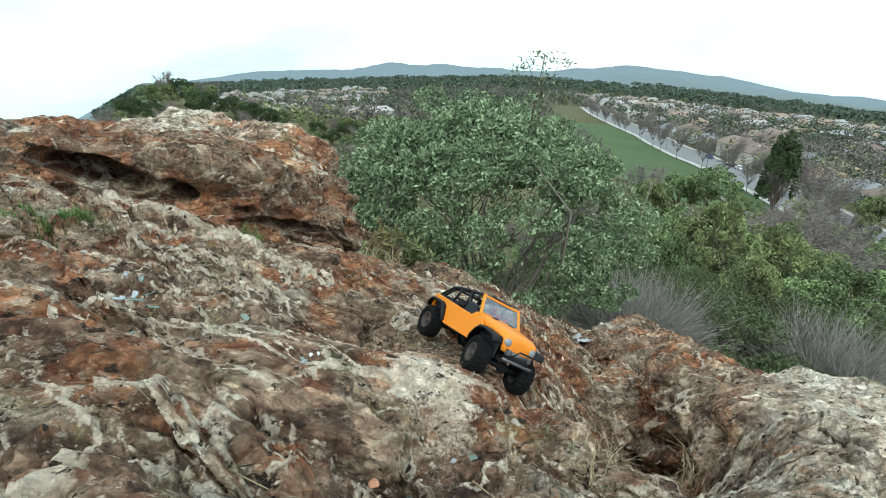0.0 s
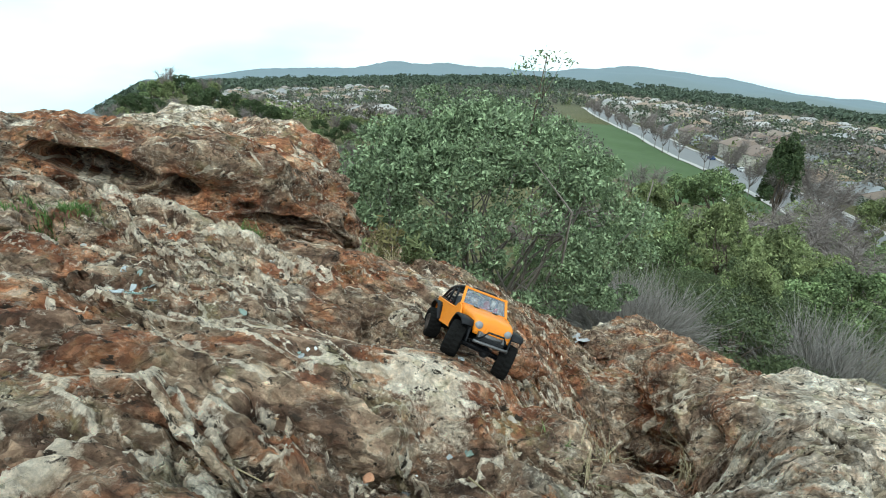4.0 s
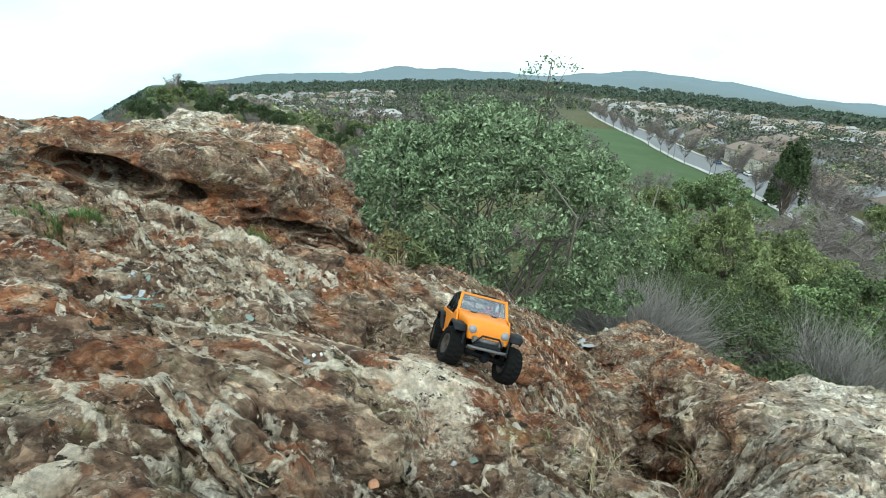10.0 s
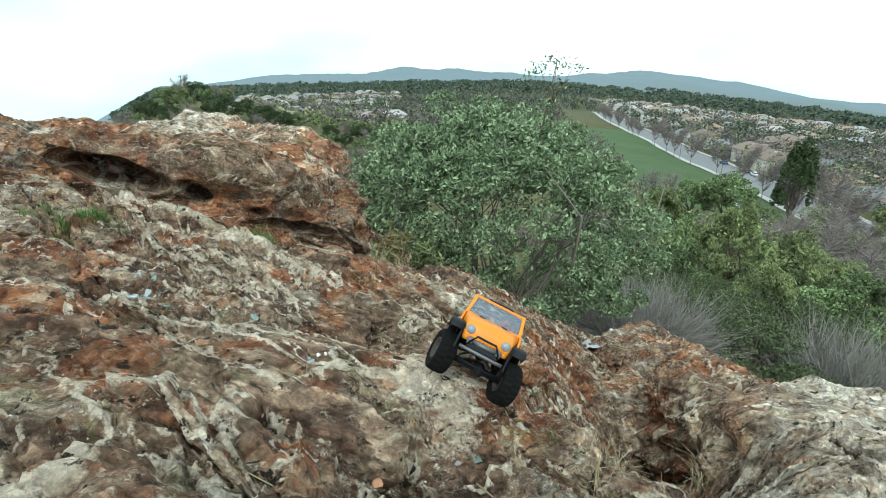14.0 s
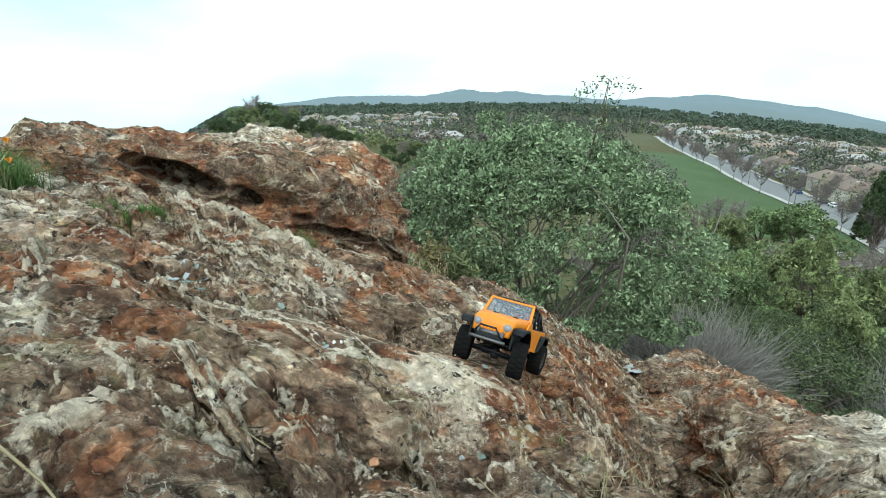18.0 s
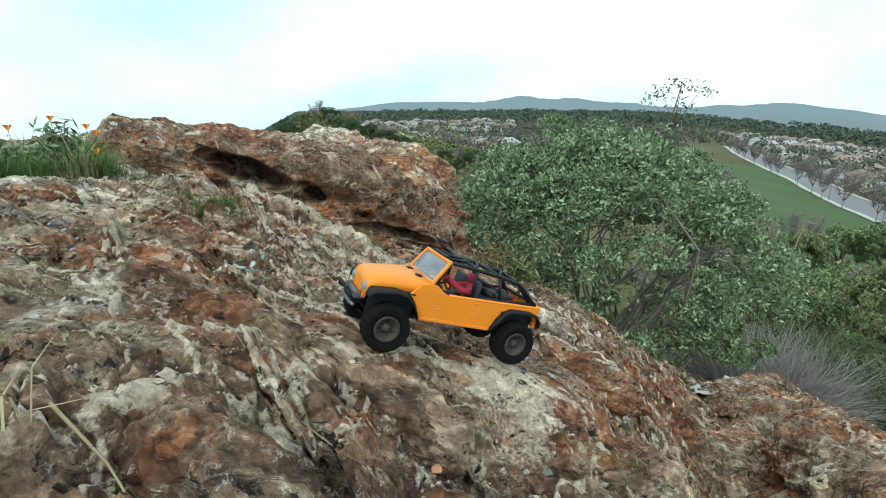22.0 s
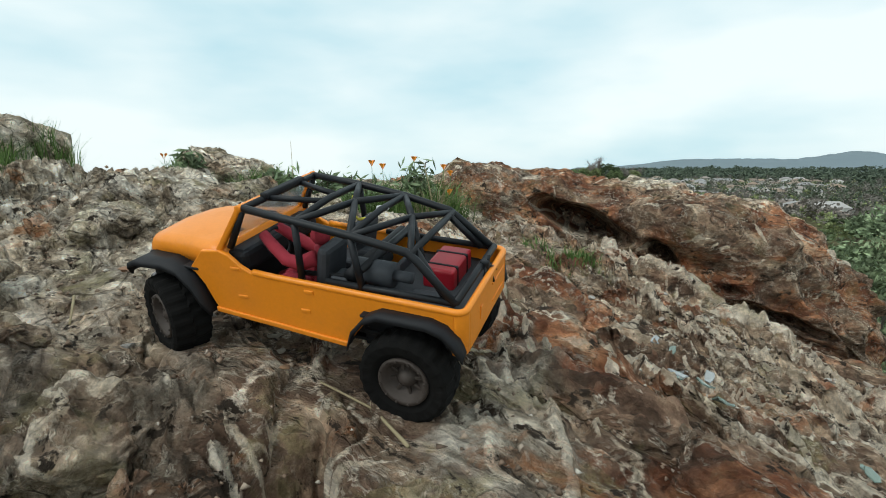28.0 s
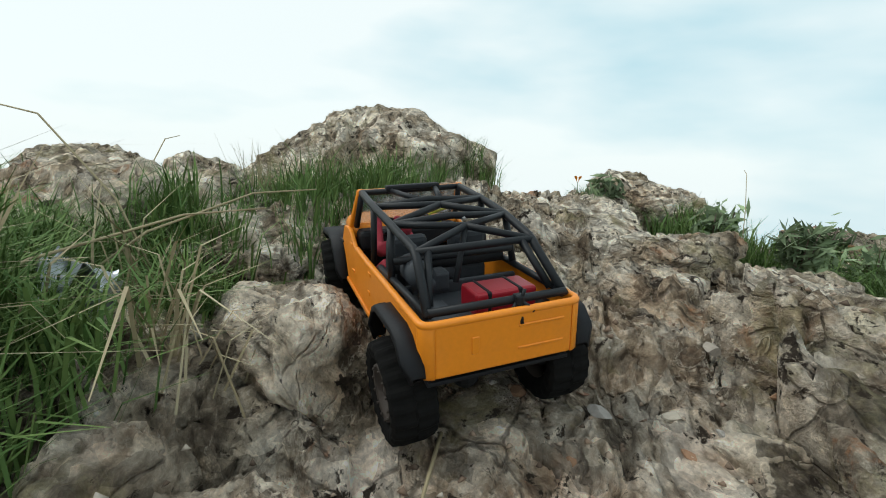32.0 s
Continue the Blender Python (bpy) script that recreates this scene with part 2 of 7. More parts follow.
    for scale, lo, hi, amount in ((22.0, 0.60, 1.42, 0.9), (64.0, 0.66, 1.36, 0.85)):
        cell = k.add("TexVoronoi", Vector=vq, Scale=scale).outputs["Color"]
        v = k.add("SeparateColor", Color=cell).outputs[0]
        heights.append(v)
        c = k.mix(amount, c, k.ramp(v, (0.0, lo), (1.0, hi)), "MULTIPLY")
    # hairline cracks between the blocks
    cq = k.add("Mapping", Vector=wob.outputs[0], Rotation=(0, 0, radians(37)), Scale=(0.42, 1.0, 1.1)).outputs["Vector"]
    cracks = None
    for scale, width in ((6.5, 0.022), (17.0, 0.030)):
        ed = k.add("TexVoronoi", Vector=cq, Scale=scale)
        ed.feature = "DISTANCE_TO_EDGE"
        one = k.ramp(ed.outputs["Distance"], (width * 0.35, 1), (width, 0))
        one = k.math("MULTIPLY", one, k.ramp(k.math("ADD", k.noise(p, scale * 0.45, 5, 0.6), k.math("MULTIPLY", west, 0.07)), (0.52, 0), (0.58, 1)))
        cracks = one if cracks is None else k.math("MAXIMUM", cracks, one)
    c = k.mix(k.math("MULTIPLY", cracks, 0.55), c, (0.045, 0.033, 0.025))
    fine = k.noise(p, 70, 8, 0.72)
    # boxwork: thin hard ribs of cream quartz standing out of the softer red-brown stone
    ribs = None
    for scale, width, cut, amount in ((3.4, 0.016, 0.50, 1.0), (7.0, 0.030, 0.51, 0.8), (12.0, 0.042, 0.54, 0.45)):
        net = k.noise(q, scale, 5.0, 0.62, 0.2)
        off = k.math("ABSOLUTE", k.math("SUBTRACT", net, 0.5))
        one = k.ramp(off, (width * 0.35, 1), (width, 0))
        gate = k.ramp(k.noise(p, scale * 0.9, 3, 0.5), (cut - 0.03, 0), (cut + 0.05, 1))
        one = k.math("MULTIPLY", one, k.math("MULTIPLY", gate, amount))
        ribs = one if ribs is None else k.math("MAXIMUM", ribs, one)
    crumb = k.noise(p, 34, 6, 0.65)
    ribs = k.math("MULTIPLY", ribs, k.ramp(crumb, (0.44, 0), (0.56, 1)))
    c = k.mix(k.math("MULTIPLY", ribs, 0.82), c, k.ramp(fine, (0.35, (0.40, 0.31, 0.22)), (0.62, (0.74, 0.66, 0.55))))
    # cream seams, broken up by grain
    seam = k.add("Attribute")
    seam.attribute_name = "seam"
    sm = k.ramp(k.math("ADD", seam.outputs["Fac"], k.math("MULTIPLY", k.math("SUBTRACT", fine, 0.5), 0.9)), (0.42, 0), (0.62, 1))
    c = k.mix(k.math("MULTIPLY", sm, 0.85), c, k.ramp(gband, (0.35, (0.50, 0.39, 0.275)), (0.60, (0.82, 0.73, 0.60))))
    # orange iron stains and lichen
    ir = k.ramp(k.noise(p, 5.5, 9, 0.70, 0.5), (0.595, 0), (0.655, 1))
    c = k.mix(k.math("MULTIPLY", ir, 0.55 * rust), c, (0.42, 0.150, 0.042))
    li = k.ramp(k.noise(p, 7.0, 10, 0.72), (0.55, 0), (0.62, 1))
    c = k.mix(k.math("MULTIPLY", li, lichen), c, (0.31, 0.275, 0.12))
    gl = k.ramp(k.noise(p, 4.2, 9, 0.70, 0.3), (0.55, 0), (0.63, 1))
    c = k.mix(k.math("MULTIPLY", gl, 0.45 * lichen), c, k.ramp(fine, (0.35, (0.17, 0.18, 0.13)), (0.65, (0.44, 0.45, 0.36))))
    wl = k.ramp(k.add("TexNoise", Vector=q, Scale=5.0, Detail=9, Roughness=0.7).outputs["Fac"], (0.62, 0), (0.66, 1))
    c = k.mix(k.math("MULTIPLY", wl, 0.4), c, (0.60, 0.54, 0.46))
    # grain and dark pits
    c = k.mix(0.7, c, k.ramp(k.math("ADD", k.math("MULTIPLY", fine, 0.6), k.math("MULTIPLY", crumb, 0.4)), (0.36, 0.40), (0.50, 1.0), (0.62, 1.75)), "MULTIPLY")
    pits = k.noise(q, 8, 10, 0.70)
    pit = k.ramp(pits, (0.385, 0), (0.425, 1))
    c = k.mix(k.math("SUBTRACT", 1.0, pit), c, (0.045, 0.033, 0.024))
    if light != 1.0:
        c = k.mix(1.0, c, (light, light, light), "MULTIPLY")
    h = k.math("ADD", k.math("MULTIPLY", band, 1.0), k.math("ADD", k.math("MULTIPLY", fine, 0.16), k.math("MULTIPLY", pits, 0.8)))
    h = k.math("ADD", h, k.math("ADD", k.math("MULTIPLY", heights[0], 0.18), k.math("MULTIPLY", heights[1], 0.10)))
    h = k.math("ADD", k.math("SUBTRACT", h, k.math("MULTIPLY", cracks, 0.35)), k.math("MULTIPLY", ribs, 0.30))
    k.bump(h, 1.0, 0.035)
    return k.done(c, 0.9, 0.0, 0.2)


ROCK = rock_material("rock_face", grey=-0.035, lichen=0.36, light=1.18)
ROCK_RUST = rock_material("rock_rust", grey=-0.12, rust=1.0, lichen=0.2, light=1.06)
ROCK_GREY = rock_material("rock_grey", grey=0.0, rust=0.6, lichen=0.35, light=1.15)

ROCK_PALE = rock_material("rock_pale", grey=0.25, rust=0.2, lichen=0.1, light=1.4)


def leaf_material(name, dark, light, rough=0.7, clump=0.0):
    k = Nodes(name)
    r = k.add("NewGeometry").outputs["Random Per Island"]
    c = k.mix(r, dark, light)
    big = k.noise(k.coords(True), 1.6, 3)
    c = k.mix(k.math("MULTIPLY", big, 0.5), c, dark)
    if clump:
        # old dark leaves and young light ones grow in clumps
        tuft = k.noise(k.coords(True), clump, 3, 0.6)
        c = k.mix(1.0, c, k.ramp(tuft, (0.38, 0.50), (0.50, 0.95), (0.62, 1.55)), "MULTIPLY")
    return k.done(c, rough, 0.0, 0.12)


BARK = simple("bark", (0.13, 0.10, 0.075), 0.9, 0, 0.4, 30, 0.6)
LEAF_BUSH = leaf_material("leaf_bush", (0.105, 0.148, 0.080), (0.345, 0.43, 0.25), 0.7, 7.0)
LEAF_DARK = leaf_material("leaf_dark", (0.040, 0.060, 0.030), (0.105, 0.14, 0.06))
TWIG_FAR = leaf_material("twig_far", (0.12, 0.108, 0.095), (0.21, 0.195, 0.175))
# horizon leaves: distance haze mixed into the colour, paler and bluer
LEAF_FAR = leaf_material("leaf_far", (0.060, 0.080, 0.062), (0.12, 0.15, 0.10))
LEAF_OLIVE = leaf_material("leaf_olive", (0.12, 0.150, 0.065), (0.31, 0.345, 0.16), 0.7, 0.9)
LEAF_TOWN = leaf_material("leaf_town", (0.055, 0.072, 0.052), (0.13, 0.155, 0.10))
LEAF_GREY = leaf_material("twig_grey", (0.17, 0.155, 0.14), (0.36, 0.335, 0.315))
GRASS = leaf_material("grass_blade", (0.065, 0.125, 0.035), (0.20, 0.28, 0.09))
STRAW = leaf_material("straw", (0.27, 0.22, 0.13), (0.48, 0.42, 0.28))

# ---------------------------------------------------------------- the rock outcrop
def softplus(u, s):
    return s * np.log1p(np.exp(np.clip(u / s, -40, 40)))


def swell(x, y, cx, cy, r, height):
    return height * np.exp(-((x - cx) ** 2 + (y - cy) ** 2) / (2 * r * r))


def rock_smooth(x, y):
    """The outcrop's large form: a shoulder that falls to the east and to the north."""
    h = 0.2 - 0.62 * softplus(x + 0.45, 0.22) - 0.22 * softplus(y - 0.9, 0.35)
    h = h - 0.10 * softplus(-0.4 - y, 0.2) - 0.05 * softplus(-2.6 - x, 0.3)
    h += swell(x, y, -1.60, -0.10, 0.45, 0.032)
    h += swell(x, y, -1.10, 0.40, 0.35, 0.068)
    h += swell(x, y, -0.60, 0.10, 0.30, 0.021)
    h += swell(x, y, -0.60, 0.70, 0.35, -0.103)
    h += swell(x, y, -0.15, 0.00, 0.25, 0.130)
    h += swell(x, y, -0.15, 0.50, 0.28, 0.008)
    h += swell(x, y, 0.20, 0.20, 0.22, -0.044)
    h += swell(x, y, 0.20, 0.60, 0.28, -0.007)
    h += swell(x, y, 0.55, 0.30, 0.25, 0.053)
    h += swell(x, y, 0.55, 0.75, 0.28, -0.018)
    h += swell(x, y, 0.95, 0.60, 0.30, -0.231)
    h += swell(x, y, 0.90, 1.30, 0.40, 0.160)
    h += swell(x, y, 1.50, 0.50, 0.35, 0.386)
    h += swell(x, y, -0.60, 1.40, 0.40, 0.027)
    h += swell(x, y, -1.40, 1.20, 0.50, -0.092)
    h += swell(x, y, -0.10, 2.20, 0.50, -0.230)
    h += swell(x, y, 0.80, 2.40, 0.60, 0.206)
    h += swell(x, y, -0.40, 3.20, 0.60, -0.295)
    h += swell(x, y, 1.90, 1.80, 0.60, -0.100)
    h += swell(x, y, -2.30, 0.60, 0.50, 0.117)
    h += swell(x, y, -2.20, -0.60, 0.60, -0.002)
    h += swell(x, y, -0.40, -0.70, 0.50, -0.056)
    h += swell(x, y, 0.50, -0.60, 0.50, 0.058)
    h += swell(x, y, 1.30, -0.20, 0.50, 0.273)
    h += swell(x, y, 0.35, 1.20, 0.40, -0.013)
    h += swell(x, y, 2.80, 2.80, 0.80, 0.096)
    h += swell(x, y, -1.50, 2.60, 0.70, 0.342)
    h += swell(x, y, 1.15, 0.85, 0.20, -0.297)
    h += swell(x, y, 0.50, 0.50, 0.15, 0.070)
    h += swell(x, y, 0.35, 0.75, 0.15, 0.011)
    h += swell(x, y, -1.35, -0.06, 0.16, -0.058)
    h += swell(x, y, -1.35, 0.20, 0.16, -0.014)
    h += swell(x, y, -1.10, -0.06, 0.16, -0.057)
    h += swell(x, y, -1.10, 0.20, 0.16, -0.032)
    h += swell(x, y, -0.85, -0.06, 0.16, -0.036)
    h += swell(x, y, -0.85, 0.20, 0.16, -0.049)
    h += swell(x, y, -0.60, -0.06, 0.16, -0.047)
    h += swell(x, y, -0.60, 0.20, 0.16, 0.030)
    h += swell(x, y, -0.35, -0.06, 0.16, -0.058)
    h += swell(x, y, -0.35, 0.20, 0.16, -0.018)
    h += swell(x, y, -0.10, 0.20, 0.16, -0.018)
    h += swell(x, y, 0.10, 0.35, 0.16, 0.090)
    h += swell(x, y, 0.35, 0.45, 0.14, 0.065)
    h += swell(x, y, 0.65, 0.55, 0.14, 0.107)
    h += swell(x, y, 0.65, 0.80, 0.14, 0.126)
    h += swell(x, y, 1.05, 1.36, 0.18, -0.13)
    h += swell(x, y, 1.05, 0.80, 0.13, 0.12)
    h += swell(x, y, 1.24, 0.56, 0.13, -0.30)
    h += swell(x, y, 1.50, 0.93, 0.16, -0.34)
    h += swell(x, y, 1.42, 1.35, 0.20, -0.25)
    h += swell(x, y, 1.75, 0.40, 0.20, 0.12)
    h += swell(x, y, 0.33, 0.20, 0.11, -0.085)
    h += swell(x, y, -0.05, -0.04, 0.12, 0.055)
    h += swell(x, y, -0.63, 0.16, 0.12, -0.022)
    return h


def shards(x, y, size, seed):
    """Angular broken plates: each cell of a jittered mesh has its own height and tilt. Returns the height and the closeness to a crack."""
    u, v = x / size, y / size
    fu, fv = np.floor(u), np.floor(v)
    best, second = np.full(np.shape(u), 9.0), np.full(np.shape(u), 9.0)
    height = np.zeros(np.shape(u))
    for i in (-1, 0, 1):
        for j in (-1, 0, 1):
            cu, cv = (fu + i).astype(np.int64), (fv + j).astype(np.int64)
            r1, r2, r3 = lattice(cu, cv, cu * 0, seed), lattice(cu, cv, cu * 0, seed + 1), lattice(cu, cv, cu * 0, seed + 2)
            r4, r5 = lattice(cu, cv, cu * 0, seed + 3), lattice(cu, cv, cu * 0, seed + 4)
            du, dv = u - (cu + r1), v - (cv + r2)
            d = np.hypot(du, dv * 1.25)
            h = (r3 - 0.5) + (r4 - 0.5) * 1.1 * du + (r5 - 0.35) * 1.1 * dv
            near = d < best
            second = np.where(near, best, np.minimum(second, d))
            height = np.where(near, h, height)
            best = np.where(near, d, best)
    return height, np.clip(1 - (second - best) / 0.12, 0, 1)


def ledges(s, c, size, seed):
    """Broken steps along the strata: a sharp riser on the near side, a back slope behind. Returns height 0..1 and the closeness to the lip."""
    w = 0.55 * fbm(s / size * 0.55, c / size * 0.7, s * 0, seed, 3)
    u = c / size + w
    k = np.floor(u)
    f = u - k
    amp = np.clip(0.5 + 0.9 * vnoise(s / size * 0.45 + k * 7.3, k * 3.7, s * 0, seed + 5), 0, 1.15)
    rise = np.clip(f / 0.07, 0, 1)
    return amp * rise * (1 - f) ** 1.25, amp * np.exp(-((f - 0.10) / 0.07) ** 2)


def veins(s, c, z, size, width, seed):
    """Hard cream seams that wander along the strata, 0..1."""
    wob = 0.7 * fbm(s / size * 1.3, c / size * 1.3, z / size, seed + 4, 3)
    n = vnoise(s / size * 0.42 + wob * 0.35, c / size + wob * 0.6, z / size, seed)
    gate = np.clip(2.6 * vnoise(s / size * 0.5, c / size * 0.6, z / size, seed + 8) + 0.55, 0, 1)
    return np.exp(-(n / width) ** 2) * gate


def near_box(x, y, x0, x1, y0, y1):
    """The places inside a box of the plan, or None."""
    m = (x > x0) & (x < x1) & (y > y0) & (y < y1)
    return m if m.any() else None


def seam_line(total, x, y, points, width, wob):
    """Raises total to 1 on a wandering rib through points (x, y) that tapers at its ends."""
    lens = [math.hypot(b[0] - a[0], b[1] - a[1]) for a, b in zip(points, points[1:])]
    run, pad = 0.0, 4 * width + 0.03
    for (x0, y0), (x1, y1), ln in zip(points, points[1:], lens):
        m = near_box(x, y, min(x0, x1) - pad, max(x0, x1) + pad, min(y0, y1) - pad, max(y0, y1) + pad)
        if m is not None:
            X, Y, W = x[m], y[m], wob[m]
            dx, dy = x1 - x0, y1 - y0
            u = np.clip(((X - x0) * dx + (Y - y0) * dy) / (ln * ln), 0, 1)
            d = np.hypot(X + W - x0 - u * dx, Y + 0.7 * W - y0 - u * dy)
            at = (run + u * ln) / sum(lens)
            w = width * (0.35 + 0.9 * np.sqrt(np.clip(4 * at * (1 - at), 0, 1)))
            total[m] = np.maximum(total[m], np.exp(-(d / w) ** 2))
        run += ln


# hard cream ribs that stand out of the slope: points, width
RIBS = (
    (((-0.13, 0.36), (-0.07, 0.22), (-0.02, 0.10)), 0.0068),
    (((-0.50, 0.50), (-0.38, 0.27), (-0.26, 0.08), (-0.18, 0.02)), 0.0050),
    (((0.03, 0.14), (0.07, 0.09), (0.12, 0.04)), 0.0043),
    (((-0.41, 0.40), (-0.35, 0.23), (-0.32, 0.17), (-0.27, 0.08)), 0.0050),
    (((-0.35, 0.33), (-0.29, 0.21)), 0.0043),
    (((-0.38, 0.55), (-0.32, 0.42)), 0.0087),
    (((-0.36, 0.66), (-0.27, 0.53), (-0.20, 0.47)), 0.0062),
    (((-0.18, 0.67), (-0.10, 0.52)), 0.0068),
    (((-0.17, 0.42), (-0.12, 0.28)), 0.0062),
    (((-0.16, 0.50), (-0.02, 0.44), (0.10, 0.34)), 0.0074),
    (((-0.62, 0.62), (-0.50, 0.42), (-0.43, 0.24)), 0.0050),
    (((0.12, 0.36), (0.24, 0.40), (0.38, 0.43), (0.60, 0.46)), 0.0136),
    (((0.02, 0.62), (0.20, 0.56), (0.36, 0.55)), 0.0074),
    (((0.16, 0.16), (0.30, 0.10), (0.38, 0.02)), 0.0037),
    (((0.52, 0.36), (0.66, 0.30), (0.78, 0.20)), 0.0050),
    (((-0.30, 0.95), (-0.12, 0.86), (0.05, 0.80)), 0.0068),
    (((-0.74, 1.48), (-0.55, 1.30), (-0.42, 1.24), (-0.15, 1.24), (0.0, 1.22), (0.10, 1.12), (0.20, 0.98), (0.36, 0.88)), 0.015),
    (((-0.62, 1.05), (-0.45, 1.00), (-0.25, 1.05), (-0.05, 1.02)), 0.009),
    (((0.0, 0.30), (0.08, 0.27), (0.18, 0.26)), 0.008),
    (((-0.25, 0.20), (-0.18, 0.14), (-0.10, 0.04)), 0.006),
)
# hollows under a sharp lip: lip's middle x, y, half length, reach, depth
HOLLOWS = ((0.10, 0.205, 0.055, 0.050, 0.060), (0.42, 0.345, 0.065, 0.060, 0.060), (0.05, 0.125, 0.045, 0.040, 0.035), (-0.385, 0.015, 0.125, 0.130, 0.170), (0.70, 0.52, 0.070, 0.06, 0.05),
           (-0.22, 0.30, 0.05, 0.04, 0.030), (0.26, 0.62, 0.09, 0.05, 0.035), (-0.20, 0.72, 0.10, 0.05, 0.035), (0.88, 0.78, 0.08, 0.07, 0.06), (-1.02, 0.58, 0.10, 0.05, 0.045))


def relief(x, y, z):
    """Displacement of the outcrop, its forward lean over the hollows, and its cream seams."""
    wx, wy = 0.07 * fbm(x * 4, y * 4, z * 4, 2, 3), 0.07 * fbm(x * 4, y * 4, z * 4, 4, 3)
    s, c = 0.80 * x - 0.60 * y + wx, 0.60 * x + 0.80 * y + wy
    west = np.clip((-0.40 - x) / 0.30, 0, 1)
    l1, e1 = ledges(s, c, 0.30, 3)
    l2, e2 = ledges(0.94 * s + 0.34 * c, -0.34 * s + 0.94 * c, 0.115, 13)
    l3, e3 = ledges(0.90 * s - 0.43 * c, 0.43 * s + 0.90 * c, 0.043, 29)
    h1, c1 = shards(s * 0.7 + 1, c, 0.17, 33)
    h2, c2 = shards(s * 0.75 + 3, c, 0.070, 13)
    h3, c3 = shards(s * 0.8 + 7, c, 0.028, 23)
    v = np.maximum(veins(s, c, z, 0.15, 0.055, 41), 0.9 * veins(0.5 * s + 0.87 * c, -0.87 * s + 0.5 * c, z, 0.20, 0.05, 47))
    v = np.maximum(v, 0.8 * veins(s, c, z, 0.07, 0.07, 53))
    # the broken lips are often of the same hard cream stone
    lips = np.clip(1.6 * fbm(x * 6, y * 6, z * 6, 71, 2) + 0.35, 0, 1)
    v = np.maximum(v, lips * np.maximum(0.75 * e1, 0.8 * e2))
    v = v * (1 - 0.55 * west)
    v = np.maximum(v, 0.85 * veins(s, c, z, 0.046, 0.085, 67) * (1 - 0.4 * west))
    wob = 0.010 * fbm(x * 22, y * 22, z * 22, 37, 3) + 0.012 * vnoise(x * 9, y * 9, z * 9, 38)
    bold = np.zeros(np.shape(x))
    for points, width in RIBS:
        seam_line(bold, x, y, points, width, wob)
    v = np.maximum(v, 1.15 * bold)
    # a weathered cream patch on the shoulder
    v = np.maximum(v, np.clip(swell(x, y, 0.40, 0.42, 0.13, 0.85) + 0.22 * fbm(s * 9, c * 20, z * 9, 83, 3), 0, 1) * swell(x, y, 0.40, 0.42, 0.20, 1.0))
    pit = np.clip(2.4 * vnoise(s / 0.10, c / 0.055, z / 0.07, 61) - 0.75, 0, 1)
    d = 0.030 * crag(x, y, z, 0.36, 5) + 0.014 * crag(x, y, z, 0.12, 8) + 0.007 * crag(x, y, z, 0.04, 12)
    d = d + (0.085 * l1 - 0.028) * (1 - 0.45 * west) + (0.038 * l2 - 0.012) * (1 - 0.6 * west) + (0.016 * l3 - 0.005) * (1 - 0.7 * west) + 0.010 * v - 0.045 * pit
    d = d + (0.030 + 0.022 * west) * h1 - (0.012 + 0.010 * west) * c1 + (0.018 + 0.020 * west) * h2 - (0.010 + 0.008 * west) * c2 + 0.010 * h3 - 0.005 * c3
    lean = 0.050 * l1 * (1 - 0.5 * west) + 0.024 * l2 + 0.010 * l3
    # boxwork ribs between the pits
    box1 = np.clip(1 - np.abs(vnoise(s / 0.065, c / 0.032, z / 0.04, 77)) / 0.16, 0, 1)
    box2 = np.clip(1 - np.abs(vnoise(s / 0.030, c / 0.017, z / 0.02, 78)) / 0.20, 0, 1)
    d = d + 0.010 * box1 + 0.005 * box2 - 0.004
    # the car's way is worn flatter
    way = worn(x, y)
    d = d * (1 - 0.5 * way)
    d = d + way * (0.85 * (np.clip(d, -0.008, 0.008) - d) + 0.010 * west - 0.013)
    d = d - swell(x, y, -0.45, 0.09, 0.06, 0.022)
    d = d + 0.007 * bold
    # hollows with an overhanging lip above them
    for hx, hy, half, reach, deep in HOLLOWS:
        far = 1.7 * half + 3 * reach
        m = near_box(x, y, hx - far, hx + far, hy - far, hy + far)
        if m is None:
            continue
        a, b = (x[m] - hx) * 0.97 - (y[m] - hy) * 0.22 + 0.6 * wob[m], (x[m] - hx) * 0.22 + (y[m] - hy) * 0.97 + 1.2 * wob[m]
        ends = np.exp(-(a / half) ** 4)
        inside = np.where(b < 0, np.exp(-(b / reach) ** 2), np.exp(-(b / 0.008) ** 2))
        lip = ends * np.where(b > 0, np.exp(-(b / 0.035) ** 2), np.exp(-(b / 0.006) ** 2))
        d[m] += 0.010 * lip - deep * ends * inside
        lean[m] += 0.33 * deep * lip
        v[m] = np.maximum(v[m], 0.6 * lip * np.clip(0.5 + 1.5 * vnoise(x[m] * 14, y[m] * 14, z[m] * 14, 39), 0, 1))
    # the long white ledge below the ridge
    u = np.clip(((x + 0.78) * 0.87 - (y - 1.50) * 0.42) / 0.966, 0, 1.25)
    side = (x + 0.78 - 0.90 * u) * 0.435 + (y - 1.50 + 0.435 * u) * 0.90 + 0.03 * np.sin(u * 7)
    ends = np.clip(u / 0.1, 0, 1) * np.clip((1.25 - u) / 0.3, 0, 1)
    d = d + ends * 0.055 * np.where(side < 0, np.exp(-(side / 0.022) ** 2), np.exp(-(side / 0.10) ** 2))
    v = np.maximum(v, ends * 1.1 * np.exp(-((side - 0.006) / 0.017) ** 2))
    # the dark cleft beside the eastern block
    d = d - swell(x, y, CLEFT[0], CLEFT[1], 0.12, 0.80) - swell(x, y, 1.46, 0.93, 0.06, 0.45)
